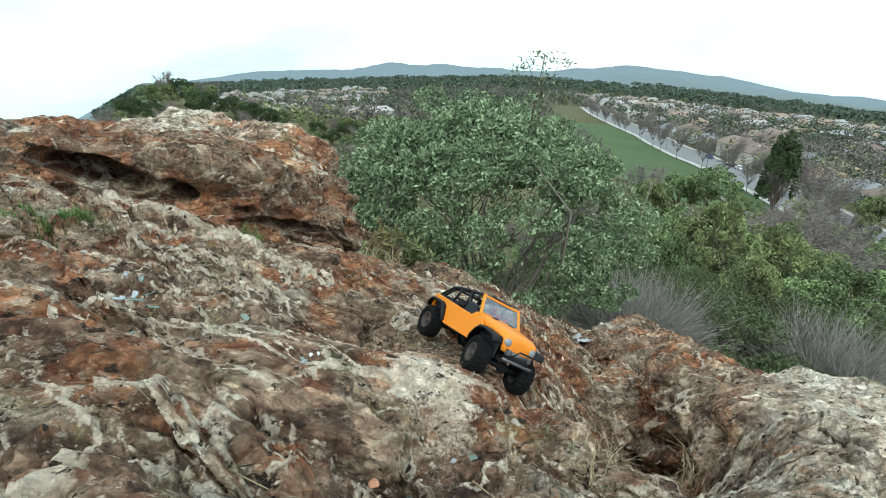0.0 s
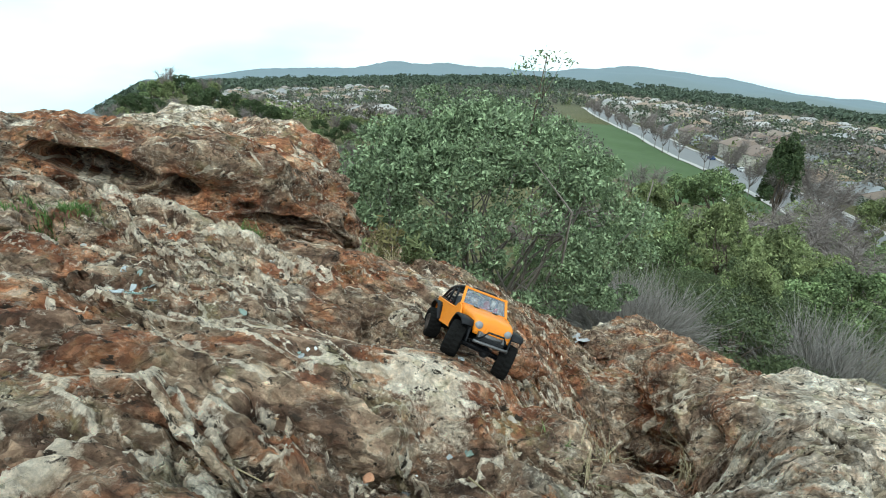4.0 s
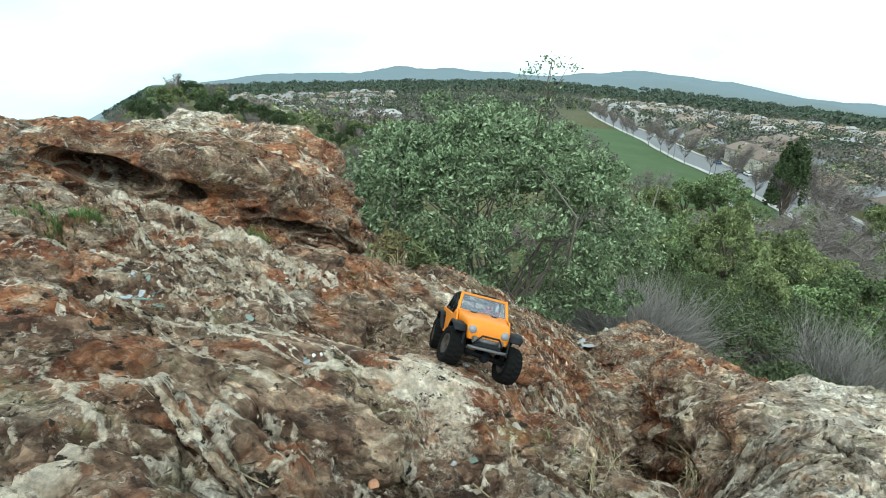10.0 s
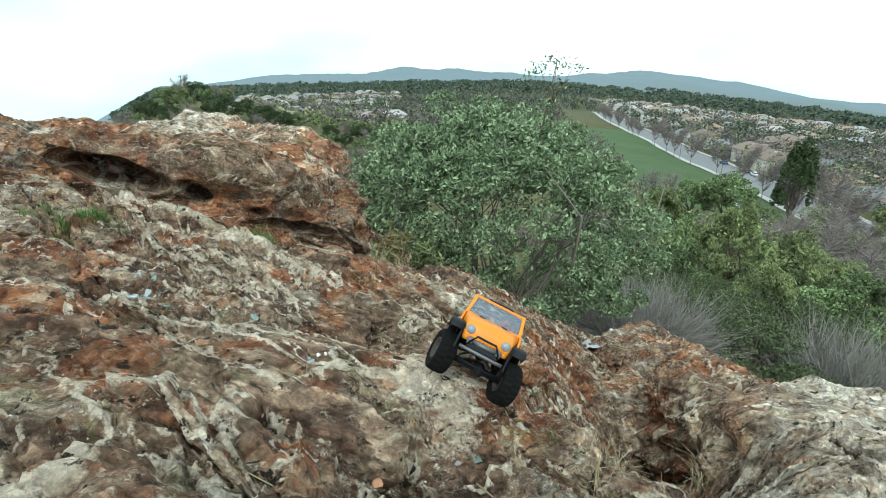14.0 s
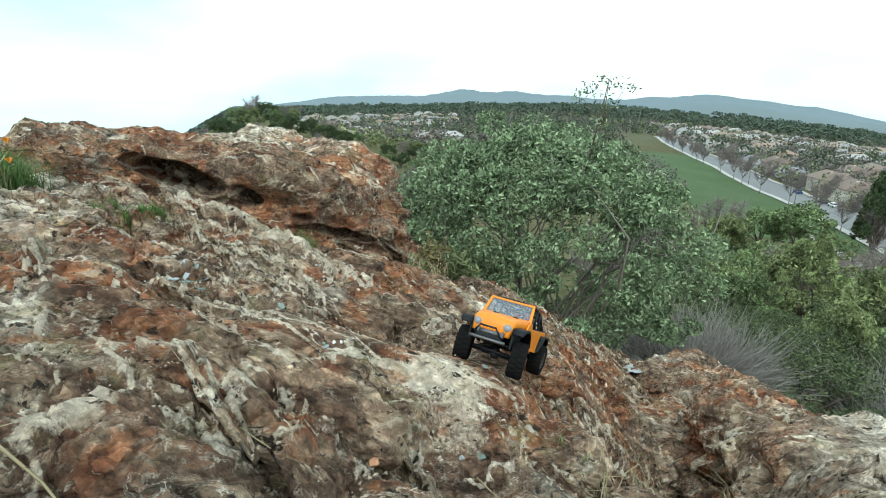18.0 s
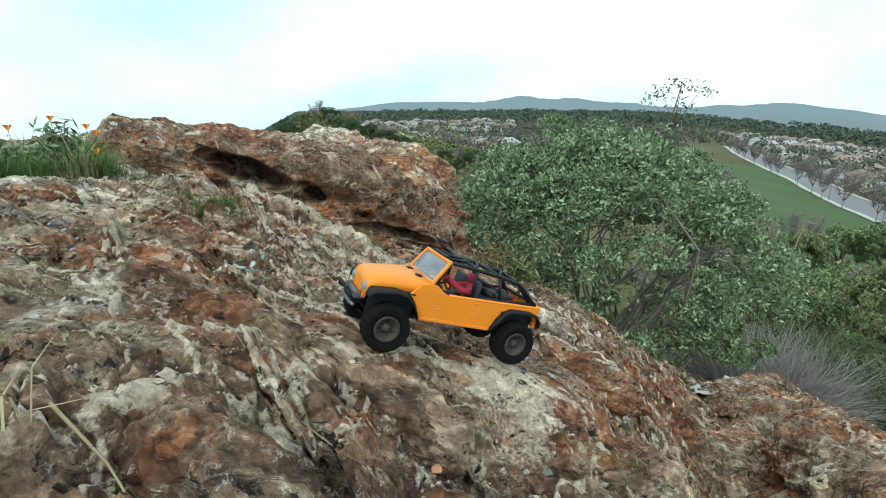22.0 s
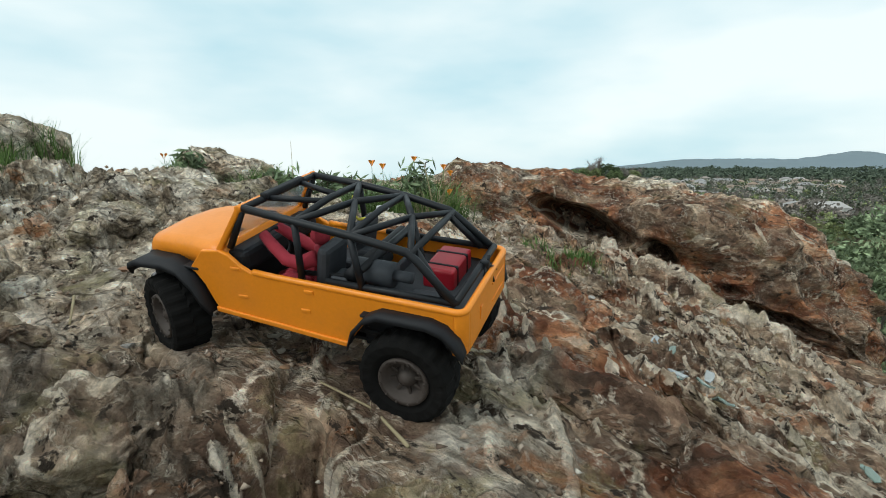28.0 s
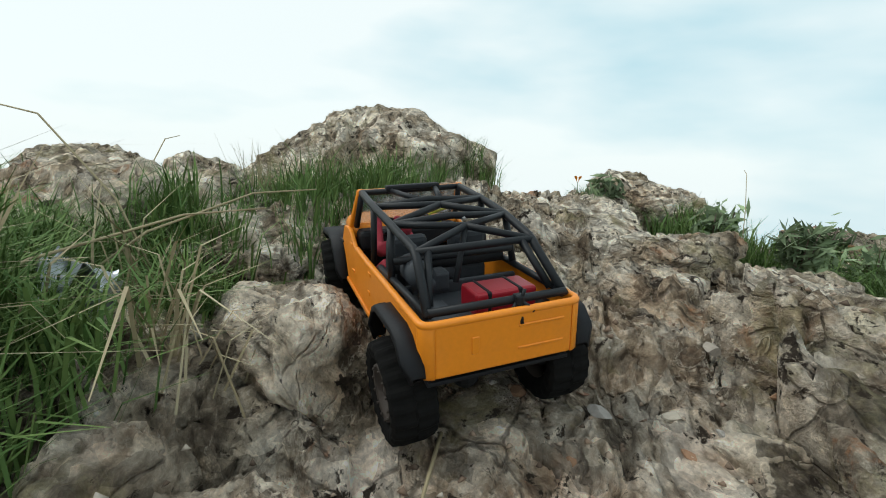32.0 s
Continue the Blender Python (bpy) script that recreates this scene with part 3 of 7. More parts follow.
    # hollows under the ridge boulder
    d = d - swell(x, y, -1.05, 2.02, 0.15, 0.20) - swell(x, y, -0.78, 1.72, 0.09, 0.10) - swell(x, y, -0.42, 1.72, 0.09, 0.08)
    return d - 0.004, lean * (1 - 0.7 * way), v


CLEFT = (1.62, 1.12)
TRACK = ((0.56, 0.72), (0.48, 0.53), (0.30, 0.46), (0.04, 0.45), (-0.07, 0.32), (-0.33, 0.18), (-0.63, 0.16), (-0.90, 0.10), (-1.25, 0.03))


def worn(x, y):
    """1 on the way the car takes, 0 away from it."""
    best = np.full(np.shape(x), 9.0)
    for (x0, y0), (x1, y1) in zip(TRACK, TRACK[1:]):
        dx, dy = x1 - x0, y1 - y0
        u = np.clip(((x - x0) * dx + (y - y0) * dy) / (dx * dx + dy * dy), 0, 1)
        best = np.minimum(best, np.hypot(x - x0 - u * dx, y - y0 - u * dy))
    return np.exp(-(best / 0.17) ** 4)


def rock_top(x, y):
    """The outcrop's surface with its broken relief."""
    z = rock_smooth(x, y)
    return z + relief(x, y, z)[0]


def spread_axis(lo, hi, mid, n, tight):
    """n places from lo to hi, densest at mid."""
    u = np.linspace(-1, 1, n)
    s = np.sinh(tight * u) / np.sinh(tight)
    return np.where(s < 0, mid + (mid - lo) * s, mid + (hi - mid) * s)


def seam_mask(me, v):
    """Store where the cream seams run in the stone."""
    at = me.attributes.new("seam", "FLOAT", "POINT")
    at.data.foreach_set("value", np.asarray(v, np.float32).ravel())


def build_outcrop():
    xs, ys = spread_axis(-4.2, 4.6, -0.35, 900, 2.6), spread_axis(-1.9, 6.0, 0.30, 800, 2.9)
    X, Y = np.meshgrid(xs, ys, indexing="ij")
    Z = rock_smooth(X, Y)
    d, lean, v = relief(X, Y, Z)
    # the rim sinks into the hill
    rim = np.minimum(np.minimum(X + 4.2, 4.6 - X), np.minimum(Y + 1.9, 6.0 - Y))
    round_rim = ((X - 0.2) / 4.4) ** 4 + ((Y - 2.05) / 3.95) ** 4 + 0.22 * fbm(X * 1.3, Y * 1.3, X * 0, 91, 3)
    Z = Z + d - 0.5 * np.clip(1 - rim / 0.7, 0, 1) ** 2 - 0.9 * np.clip((round_rim - 0.85) / 0.5, 0, 1)
    me = mesh_np("rock_outcrop", np.stack([X - 0.60 * lean, Y - 0.80 * lean, Z], -1).reshape(-1, 3), grid_faces(len(xs), len(ys)), ROCK)
    seam_mask(me, v)
    ob = new("ground_rock", me)
    tagged(ob, "sloping rust-brown and cream rock outcrop with rough veins", "rock", kind="structure")


build_outcrop()


def boulder(name, label, centre, radii, turn=(0, 0, 0), seed=1, rough=0.10, material=None, res=110, dents=(), box=0.35, group="", pockets=()):
    """A broken boulder: a squared ellipsoid with strata, lips and hollows. dents: (azimuth, height, width, depth) in its own turn; pockets: caves (place, radii, push)."""
    nu, nv = res * 2, res
    th = np.linspace(0, 2 * math.pi, nu, endpoint=False)
    ph = np.linspace(-math.pi / 2, math.pi / 2, nv)
    T, P = np.meshgrid(th, ph, indexing="ij")
    d = np.stack([np.cos(T) * np.cos(P), np.sin(T) * np.cos(P), np.sin(P)], -1)
    e = 2 + 2.2 * box
    r = (np.abs(d) ** e).sum(-1) ** (-1 / e)
    r = r * (1 + 0.16 * fbm(d[..., 0] * 1.6, d[..., 1] * 1.6, d[..., 2] * 1.6, seed, 3))
    for az, hi, wid, deep in dents:
        a, b = radians(az), radians(hi)
        c = np.array([math.cos(a) * math.cos(b), math.sin(a) * math.cos(b), math.sin(b)])
        r = r - deep * np.exp(-(((d - c) ** 2).sum(-1) / (2 * wid * wid)) ** 2)
    v = d * r[..., None] * np.array(radii)
    m = np.array(Euler([radians(a) for a in turn]).to_matrix())
    v = v @ m.T + np.array(centre)
    nrm = (d / np.array(radii)) @ m.T
    nrm /= np.linalg.norm(nrm, axis=-1, keepdims=True)
    size = float(np.mean(radii))
    x, y, z = v[..., 0], v[..., 1], v[..., 2]
    disp = rough * size * crag(x, y, z, size * 0.9, seed) + rough * 0.45 * size * crag(x, y, z, size * 0.3, seed + 5)
    disp = disp + 0.16 * rough * size * crag(x, y, z, size * 0.1, seed + 11)
    s, c = 0.80 * x - 0.45 * y - 0.40 * z, 0.35 * x + 0.55 * y + 0.80 * z
    s, c = s + 0.15 * size * fbm(x / size, y / size, z / size, seed, 3), c + 0.15 * size * fbm(x / size, y / size, z / size, seed + 2, 3)
    l1, e1 = ledges(s, -c, size * 0.55, seed)
    l2, e2 = ledges(s, -c, size * 0.19, seed + 7)
    p2, q2 = shards(s * 0.8, c, size * 0.16, seed + 7)
    seam = np.maximum(veins(s, c, y, 0.15, 0.05, seed + 3), 0.8 * veins(s, c, y, 0.07, 0.07, seed + 4))
    pit = np.clip(2.2 * vnoise(s / size / 0.30, c / size / 0.17, y / size / 0.25, seed + 9) - 0.85, 0, 1)
    disp = disp + rough * size * (1.3 * l1 - 0.45 + 0.55 * l2 - 0.18 + 0.28 * p2 - 0.15 * q2 - 0.5 * pit) + 0.006 * seam
    v = v + nrm * disp[..., None]
    v[..., 2] -= rough * size * (0.5 * l1 + 0.25 * l2)
    for place, reach, push in pockets:
        o = v - np.array(place)
        o[..., 2] += 0.35 * o[..., 0] + 0.02 * fbm(x * 9, y * 9, z * 9, seed + 31, 3)
        far = np.sqrt(((o / np.array(reach)) ** 2).sum(-1))
        v = v + np.clip((1.0 - far) / 0.30, 0, 1)[..., None] * np.array(push)
    v = v - np.array(centre)
    me = mesh_np(name, v.reshape(-1, 3), grid_faces(nu, nv, True), material or ROCK)
    seam_mask(me, seam)
    ob = new(name, me)
    ob.location = centre
    return tagged(ob, label, "boulder", group)


def build_boulders():
    boulder("boulder", "long rust-brown boulder ridge with a dark hollow under it", (-1.00, 2.20, -0.16), (1.36, 0.50, 0.38), (4, 9, 24), 7, 0.11, ROCK_RUST, 300,
            [(248, 38, 0.27, 0.45), (264, 28, 0.20, 0.30), (284, 22, 0.12, 0.25)], 0.3, "",
            [((-0.90, 1.70, 0.06), (0.30, 0.36, 0.105), (-0.14, 0.42, -0.03)), ((-0.56, 1.80, -0.05), (0.085, 0.24, 0.065), (-0.04, 0.20, -0.01)), ((0.02, 1.86, -0.36), (0.36, 0.30, 0.085), (-0.06, 0.26, 0.0)), ((-0.30, 1.80, -0.18), (0.10, 0.22, 0.05), (-0.03, 0.14, 0.0))])
    boulder("boulder", "cream and rust boulder standing behind the ridge", (-0.92, 4.0, -0.32), (0.85, 0.45, 0.42), (0, 14, 10), 12, 0.12, ROCK, 120, (), 0.4)
    boulder("boulder", "pale pointed boulder on the skyline above grass", (-2.55, 0.04, 0.27), (0.52, 0.46, 0.31), (0, 3, 15), 21, 0.10, ROCK_GREY, 130, (), -0.28)
    boulder("boulder", "long pale slab of layered rock below the grass", (-1.78, 0.48, 0.16), (0.60, 0.22, 0.09), (8, 6, -18), 33, 0.08, ROCK_GREY, 130, (), 0.5)
    boulder("boulder", "brown rock with a tufted bush beside it", (-2.20, 0.98, 0.24), (0.22, 0.18, 0.12), (0, 0, 30), 41, 0.14, ROCK, 80, (), 0.3)
    boulder("boulder", "rough brown rock among long grass", (-1.90, -0.50, 0.15), (0.36, 0.28, 0.17), (0, -6, 10), 52, 0.14, ROCK, 110, (), 0.3)
    boulder("boulder", "grey rock on the skyline above grass", (-3.1, -1.15, 0.18), (0.32, 0.22, 0.16), (0, 5, 40), 61, 0.14, ROCK_GREY, 80, (), 0.3)
    boulder("boulder", "brown broken rock on the skyline", (-2.7, -0.62, 0.20), (0.18, 0.14, 0.13), (0, 0, 0), 64, 0.15, ROCK, 70, (), 0.3)
    boulder("boulder", "small pale rock on the skyline", (-2.55, -0.35, 0.16), (0.16, 0.12, 0.10), (0, 0, 30), 66, 0.15, ROCK_GREY, 60, (), 0.3)
    boulder("boulder", "stepped grey and brown rock block", (-1.24, 0.62, 0.10), (0.22, 0.14, 0.11), (0, 8, -30), 71, 0.15, ROCK_GREY, 100, (), 0.5)
    boulder("boulder", "brown block with a shadowed foot", (-1.04, 0.52, 0.05), (0.15, 0.10, 0.08), (0, 0, -20), 75, 0.16, ROCK, 90, (), 0.5)
    boulder("boulder", "smooth pale blue-grey rock beside the grass", (-1.21, -0.125, 0.155), (0.105, 0.075, 0.062), (6, -4, 20), 90, 0.10, ROCK_PALE, 100, (), 0.35)
    boulder("boulder", "rough brown rock below the car's way", (-0.76, -0.10, 0.040), (0.13, 0.10, 0.065), (0, 0, 25), 92, 0.15, ROCK, 110, (), 0.6)
    boulder("boulder", "pale upright slab with sharp edges", (-0.70, 0.245, 0.088), (0.034, 0.028, 0.042), (0, 6, 12), 93, 0.10, ROCK_GREY, 60, (), 0.9)
    boulder("boulder", "brown block with a cream top", (-0.665, 0.385, 0.060), (0.070, 0.055, 0.066), (0, 4, -15), 94, 0.13, ROCK, 80, (), 0.9)
    boulder("boulder", "rust-brown broken block in the slope", (-0.53, 0.36, 0.045), (0.055, 0.045, 0.050), (0, 8, -25), 95, 0.13, ROCK_RUST, 70, (), 0.9)
    boulder("boulder", "pale upright block of layered rock", (-0.98, 0.33, 0.07), (0.08, 0.07, 0.08), (0, 10, 20), 78, 0.14, ROCK_GREY, 80, (), 0.5)
    boulder("boulder", "rust-brown block with orange stains", (-0.74, 0.36, 0.02), (0.11, 0.08, 0.09), (10, 0, -20), 79, 0.14, ROCK_RUST, 80, (), 0.5)
    boulder("boulder", "broken brown rock block standing over a cleft", (2.42, 2.50, -1.84), (0.50, 0.42, 0.31), (0, 10, 30), 83, 0.15, ROCK, 150, (), 0.75, "",
            [((2.05, 2.18, -1.68), (0.20, 0.30, 0.09), (0.05, 0.25, -0.05))])
    boulder("boulder", "ochre-brown rock beside a dark cleft", (1.94, 1.30, -1.30), (0.26, 0.30, 0.34), (0, 6, 12), 84, 0.15, ROCK_RUST, 110, (), 0.6)
    boulder("boulder", "brown rock at the head of a cleft", (1.74, 1.72, -1.66), (0.34, 0.30, 0.32), (0, 12, 20), 85, 0.15, ROCK, 110, (), 0.6)
    boulder("boulder", "cream ledge of layered rock", (2.02, 0.52, -0.93), (0.58, 0.34, 0.20), (0, 4, -14), 87, 0.07, ROCK_GREY, 150, (), 0.6)
    # angular blocks along the crest
    rng = np.random.default_rng(18)
    for n, (x, y, r, mat) in enumerate(((-0.95, 0.29, 0.05, ROCK_GREY), (-0.95, 0.44, 0.085, ROCK), (-1.13, 0.50, 0.10, ROCK_GREY), (-0.91, -0.15, 0.085, ROCK_GREY), (-0.80, 0.20, 0.045, ROCK), (-1.29, -0.16, 0.10, ROCK_GREY), (-1.16, 0.93, 0.15, ROCK_GREY), 
                                        (-0.64, 0.21, 0.03, ROCK_GREY), (-0.62, 0.31, 0.062, ROCK_RUST), (-1.22, 0.67, 0.11, ROCK), (-1.07, 0.82, 0.10, ROCK_RUST), (-0.63, 0.72, 0.13, ROCK_RUST), (-0.72, 0.45, 0.06, ROCK), (-0.74, -0.17, 0.08, ROCK_GREY), (-1.45, 0.35, 0.10, ROCK), (-1.38, 0.52, 0.09, ROCK_GREY))):
        z = float(rock_top(np.array([x]), np.array([y]))[0])
        flat = float(worn(np.array([x]), np.array([y]))[0])
        tall = r * (0.42 - 0.22 * flat)
        boulder("rock_block", "angular rust-stained rock block on the crest" if mat is ROCK_RUST else "angular cream and brown rock block on the crest", (x, y, z - 0.25 * tall - 0.012 * flat), (r * rng.uniform(0.9, 1.15), r * rng.uniform(0.65, 0.9), tall),
                (rng.uniform(-8, 8), rng.uniform(-8, 8), rng.uniform(-60, 60)), 300 + n, 0.17, mat, 70, (), 0.8, "blocks on the crest")
    # slabs that stand out of the slope, tilted with the strata
    rng = np.random.default_rng(8)
    n = 0
    spots = [(0.30, 0.98, 0.22), (-0.62, 0.86, 0.16), (-0.30, 0.30, 0.13), (-0.12, 0.22, 0.12), (0.16, 0.22, 0.13), (0.30, 0.02, 0.12), (0.02, -0.14, 0.12), (-0.42, 0.42, 0.12), (0.62, 0.36, 0.13),
             (0.72, 1.05, 0.20), (0.52, 1.30, 0.20), (0.62, 0.10, 0.15), (0.90, 0.30, 0.16), (-0.10, 0.62, 0.12), (0.10, 0.78, 0.15), (-0.55, 0.55, 0.14), (-0.85, 0.72, 0.16), (-0.88, 1.0, 0.16), (0.20, 1.6, 0.3), (-0.75, -0.22, 0.14), (-1.35, 0.22, 0.14), (-1.15, -0.3, 0.13), (-1.55, -0.2, 0.16)]
    for x, y, s in spots:
        z = float(rock_smooth(np.array([x]), np.array([y]))[0])
        mat = ROCK_RUST if x > -0.5 and n % 3 == 0 else (ROCK if x > -0.7 else ROCK_GREY)
        boulder("rock_slab", "tilted slab of veined brown rock set in the slope" if x > -0.7 else "weathered grey-brown slab set in the slope", (x, y, z - 0.022 - 0.02 * s), (s * rng.uniform(0.8, 1.2), s * rng.uniform(0.38, 0.6), s * 0.16 + 0.026),
                (rng.uniform(-14, 6), 20 + rng.uniform(-8, 10) if x > -0.8 else rng.uniform(-8, 8), rng.uniform(-30, 12)), 200 + n, 0.14, mat, 64, (), 0.55, "slabs set in the slope")
        n += 1


build_boulders()


# ---------------------------------------------------------------- hill, valley floor and far hills: one sheet to the horizon
VALLEY = -27.0


def hill_top(x, y):
    r = np.hypot(x, y - 1.5)
    az = np.degrees(np.arctan2(x, y + 0.5))
    near = np.minimum(rock_smooth(np.clip(x, -4, 4.4), np.clip(y, -1.8, 5.8)), 0.2) - 0.30 - swell(x, y, CLEFT[0], CLEFT[1], 0.35, 1.1)
    out = np.maximum(np.maximum(np.abs(x - 0.2) - 4.2, np.abs(y - 2.0) - 3.8), 0)
    # the hillside eases off, then falls to the valley floor
    z = near - 0.40 * out - 0.10 * np.clip(out - 14, 0, None) + 0.25 * fbm(x / 3.0, y / 3.0, x * 0, 6, 3) * np.clip(out / 3, 0, 1)
    floor_z = VALLEY + 1.0 * fbm(x / 60, y / 60, x * 0, 3, 3) * np.clip(r / 60, 0, 1)
    # a wooded ridge to the north-west
    floor_z = floor_z + 22 * np.exp(-((az + 17) / 9.5) ** 2) * np.exp(-((r - 165) / 75) ** 2) + 5 * np.exp(-((az + 4) / 9) ** 2) * np.exp(-((r - 260) / 80) ** 2)
    z = floor_z + softplus(z - floor_z, 2.5)
    # far hills
    far = np.clip((r - 1400) / 1200, 0, 1)
    ridge = 20 + 30 * np.exp(-((az - 4) / 12) ** 2) + 16 * np.exp(-((az + 14) / 6) ** 2) + 46 * np.exp(-((az - 33) / 8) ** 2) + 13 * fbm(az / 5, r / 700, r * 0, 9, 5)
    ridge = ridge * np.clip((az + 17) / 10, 0, 1)
    drop = np.tan(np.radians(4.3 * np.clip((az - 16) / 42, 0, 1.2) ** 1.2))
    drop = drop + np.tan(np.radians(8.0 * np.clip((-20 - az) / 15, 0, 1))) * (az > -179)
    z = z - drop * np.clip(r - 30, 0, None)
    return z + far * far * (3 - 2 * far) * ridge * (r / 2300)


def ground_material():
    k = Nodes("hill_ground")
    p = k.coords(True)
    n = k.noise(p, 0.6, 8, 0.62)
    f = k.noise(p, 9.0, 6, 0.7)
    soil = k.ramp(n, (0.35, (0.07, 0.062, 0.035)), (0.5, (0.10, 0.10, 0.045)), (0.65, (0.17, 0.14, 0.085)))
    c = k.mix(0.5, soil, k.ramp(f, (0.3, 0.5), (0.6, 1.3)), "MULTIPLY")
    # aerial haze painted into the base colour: far slopes turn paler and bluer with y
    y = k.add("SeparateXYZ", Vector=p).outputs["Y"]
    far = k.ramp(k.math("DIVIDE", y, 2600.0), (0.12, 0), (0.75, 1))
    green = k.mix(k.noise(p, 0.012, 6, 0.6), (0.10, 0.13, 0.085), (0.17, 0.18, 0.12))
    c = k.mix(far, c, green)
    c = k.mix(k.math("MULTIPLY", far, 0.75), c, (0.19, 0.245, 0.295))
    k.bump(f, 0.5, 0.05)
    return k.done(c, 0.95, 0, 0.1)


def build_hill():
    n = 340
    u = np.linspace(-1, 1, n)
    s = np.sinh(7.2 * u) / math.sinh(7.2) * 3600
    X, Y = np.meshgrid(s, s + 1.5, indexing="ij")
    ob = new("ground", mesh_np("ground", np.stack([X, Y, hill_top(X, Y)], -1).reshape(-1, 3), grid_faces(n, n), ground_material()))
    tagged(ob, "brushy hillside falling to a wide suburban valley and far hills", "ground", kind="structure")


build_hill()

# ---------------------------------------------------------------- small shape helpers
def box(bm, c, s, bevel=0.0, turn=(0, 0, 0), seg=2):
    """Adds a bevelled box with centre c and size s."""
    made = bmesh.ops.create_cube(bm, size=1.0)["verts"]
    m = pose(*c, *turn) @ Matrix.Diagonal((*s, 1))
    bmesh.ops.transform(bm, matrix=m, verts=made)
    if bevel:
        edges = list({e for v in made for e in v.link_edges})
        bmesh.ops.bevel(bm, geom=edges, offset=bevel, segments=seg, profile=0.5, affect="EDGES")
    return bm


def prism(bm, outline, y0, y1, bevel=0.0):
    """An outline of (x, z) pairs, thick from y0 to y1."""
    a = [bm.verts.new((x, y0, z)) for x, z in outline]
    b = [bm.verts.new((x, y1, z)) for x, z in outline]
    n = len(a)
    made = [bm.faces.new(a), bm.faces.new(b[::-1])]
    for i in range(n):
        made.append(bm.faces.new((a[i], b[i], b[(i + 1) % n], a[(i + 1) % n])))
    bmesh.ops.recalc_face_normals(bm, faces=made)
    if bevel:
        bmesh.ops.bevel(bm, geom=list({e for f in made[:2] for e in f.edges}), offset=bevel, segments=2, profile=0.5, affect="EDGES")
    return bm


def tube(bm, points, r, n=8, r_end=None):
    """A round bar along a polyline."""
    pts = [Vector(p) for p in points]
    rings = []
    up = Vector((0.13, 0.31, 0.94))
    for i, p in enumerate(pts):
        d = (pts[min(i + 1, len(pts) - 1)] - pts[max(i - 1, 0)]).normalized()
        a = d.cross(up)
        if a.length < 1e-4:
            a = d.cross(Vector((1, 0, 0)))
        a.normalize()
        b = d.cross(a)
        rr = r if r_end is None else r + (r_end - r) * i / (len(pts) - 1)
        rings.append([bm.verts.new(p + rr * (math.cos(2 * math.pi * k / n) * a + math.sin(2 * math.pi * k / n) * b)) for k in range(n)])
    made = []
    for q, w in zip(rings, rings[1:]):
        for k in range(n):
            made.append(bm.faces.new((q[k], q[(k + 1) % n], w[(k + 1) % n], w[k])))
    made += [bm.faces.new(rings[0][::-1]), bm.faces.new(rings[-1])]
    for f in made:
        f.smooth = True
    return bm


def loft(bm, sections, caps=True):
    """A skin through closed sections of equal count."""
    rings = [[bm.verts.new(p) for p in s] for s in sections]
    n, made = len(rings[0]), []
    for q, w in zip(rings, rings[1:]):
        for k in range(n):
            made.append(bm.faces.new((q[k], q[(k + 1) % n], w[(k + 1) % n], w[k])))
    if caps:
        made += [bm.faces.new(rings[0][::-1]), bm.faces.new(rings[-1])]
    bmesh.ops.recalc_face_normals(bm, faces=made)
    for f in made:
        f.smooth = True
    return bm


def lathe_y(bm, profile, n=40):
    """A ring of (radius, y) pairs turned about the y axis."""
    rings = []
    for k in range(n):
        a = 2 * math.pi * k / n
        rings.append([bm.verts.new((r * math.cos(a), y, r * math.sin(a))) for r, y in profile])
    m, made = len(profile), []
    for k in range(n):
        q, w = rings[k], rings[(k + 1) % n]
        for i in range(m - 1):
            made.append(bm.faces.new((q[i], q[i + 1], w[i + 1], w[i])))
    bmesh.ops.recalc_face_normals(bm, faces=made)
    for f in made:
        f.smooth = True
    return bm


# ---------------------------------------------------------------- the scale crawler
def paint_material():
    k = Nodes("orange_paint")
    v = k.coords(False)
    n = k.noise(v, 220, 4, 0.6)
    dirt = k.ramp(k.noise(v, 14, 6, 0.65), (0.50, 0), (0.78, 1))
    c = k.mix(k.math("MULTIPLY", dirt, 0.22), (0.80, 0.255, 0.012), (0.42, 0.18, 0.05))
    c = k.mix(0.12, c, k.ramp(n, (0.3, 0.6), (0.7, 1.2)), "MULTIPLY")
    k.put(k.bsdf, "Coat Weight", 0.12)
    k.put(k.bsdf, "Coat Roughness", 0.35)
    k.bump(n, 0.05, 0.001)
    return k.done(c, k.math("ADD", k.math("MULTIPLY", dirt, 0.2), 0.42), 0.0, 0.4)


PAINT = paint_material()
CAGE_BLACK = simple("cage_black", (0.009, 0.011, 0.014), 0.5, 0.0, 0.3, 120, 0.1, False, 0.3)
TRIM_BLACK = simple("trim_black", (0.011, 0.012, 0.0145), 0.6, 0.0, 0.3, 90, 0.2, False, 0.25)
TYRE = simple("tyre_rubber", (0.009, 0.0088, 0.0085), 0.95, 0.0, 0.5, 55, 0.4, False, 0.12)
RIM = simple("rim_bronze", (0.060, 0.047, 0.040), 0.7, 0.2, 0.4, 80, 0.2)
STEEL = simple("worn_steel", (0.17, 0.17, 0.175), 0.5, 0.7, 0.35, 90, 0.2)
INTERIOR = simple("interior_grey", (0.040, 0.046, 0.055), 0.7, 0.0, 0.4, 70, 0.2)
RED = simple("red_box_paint", (0.33, 0.008, 0.020), 0.4, 0.0, 0.2, 60, 0.05)
DOLL_RED = simple("doll_cloth", (0.30, 0.018, 0.035), 0.85, 0.0, 0.35, 60, 0.4)
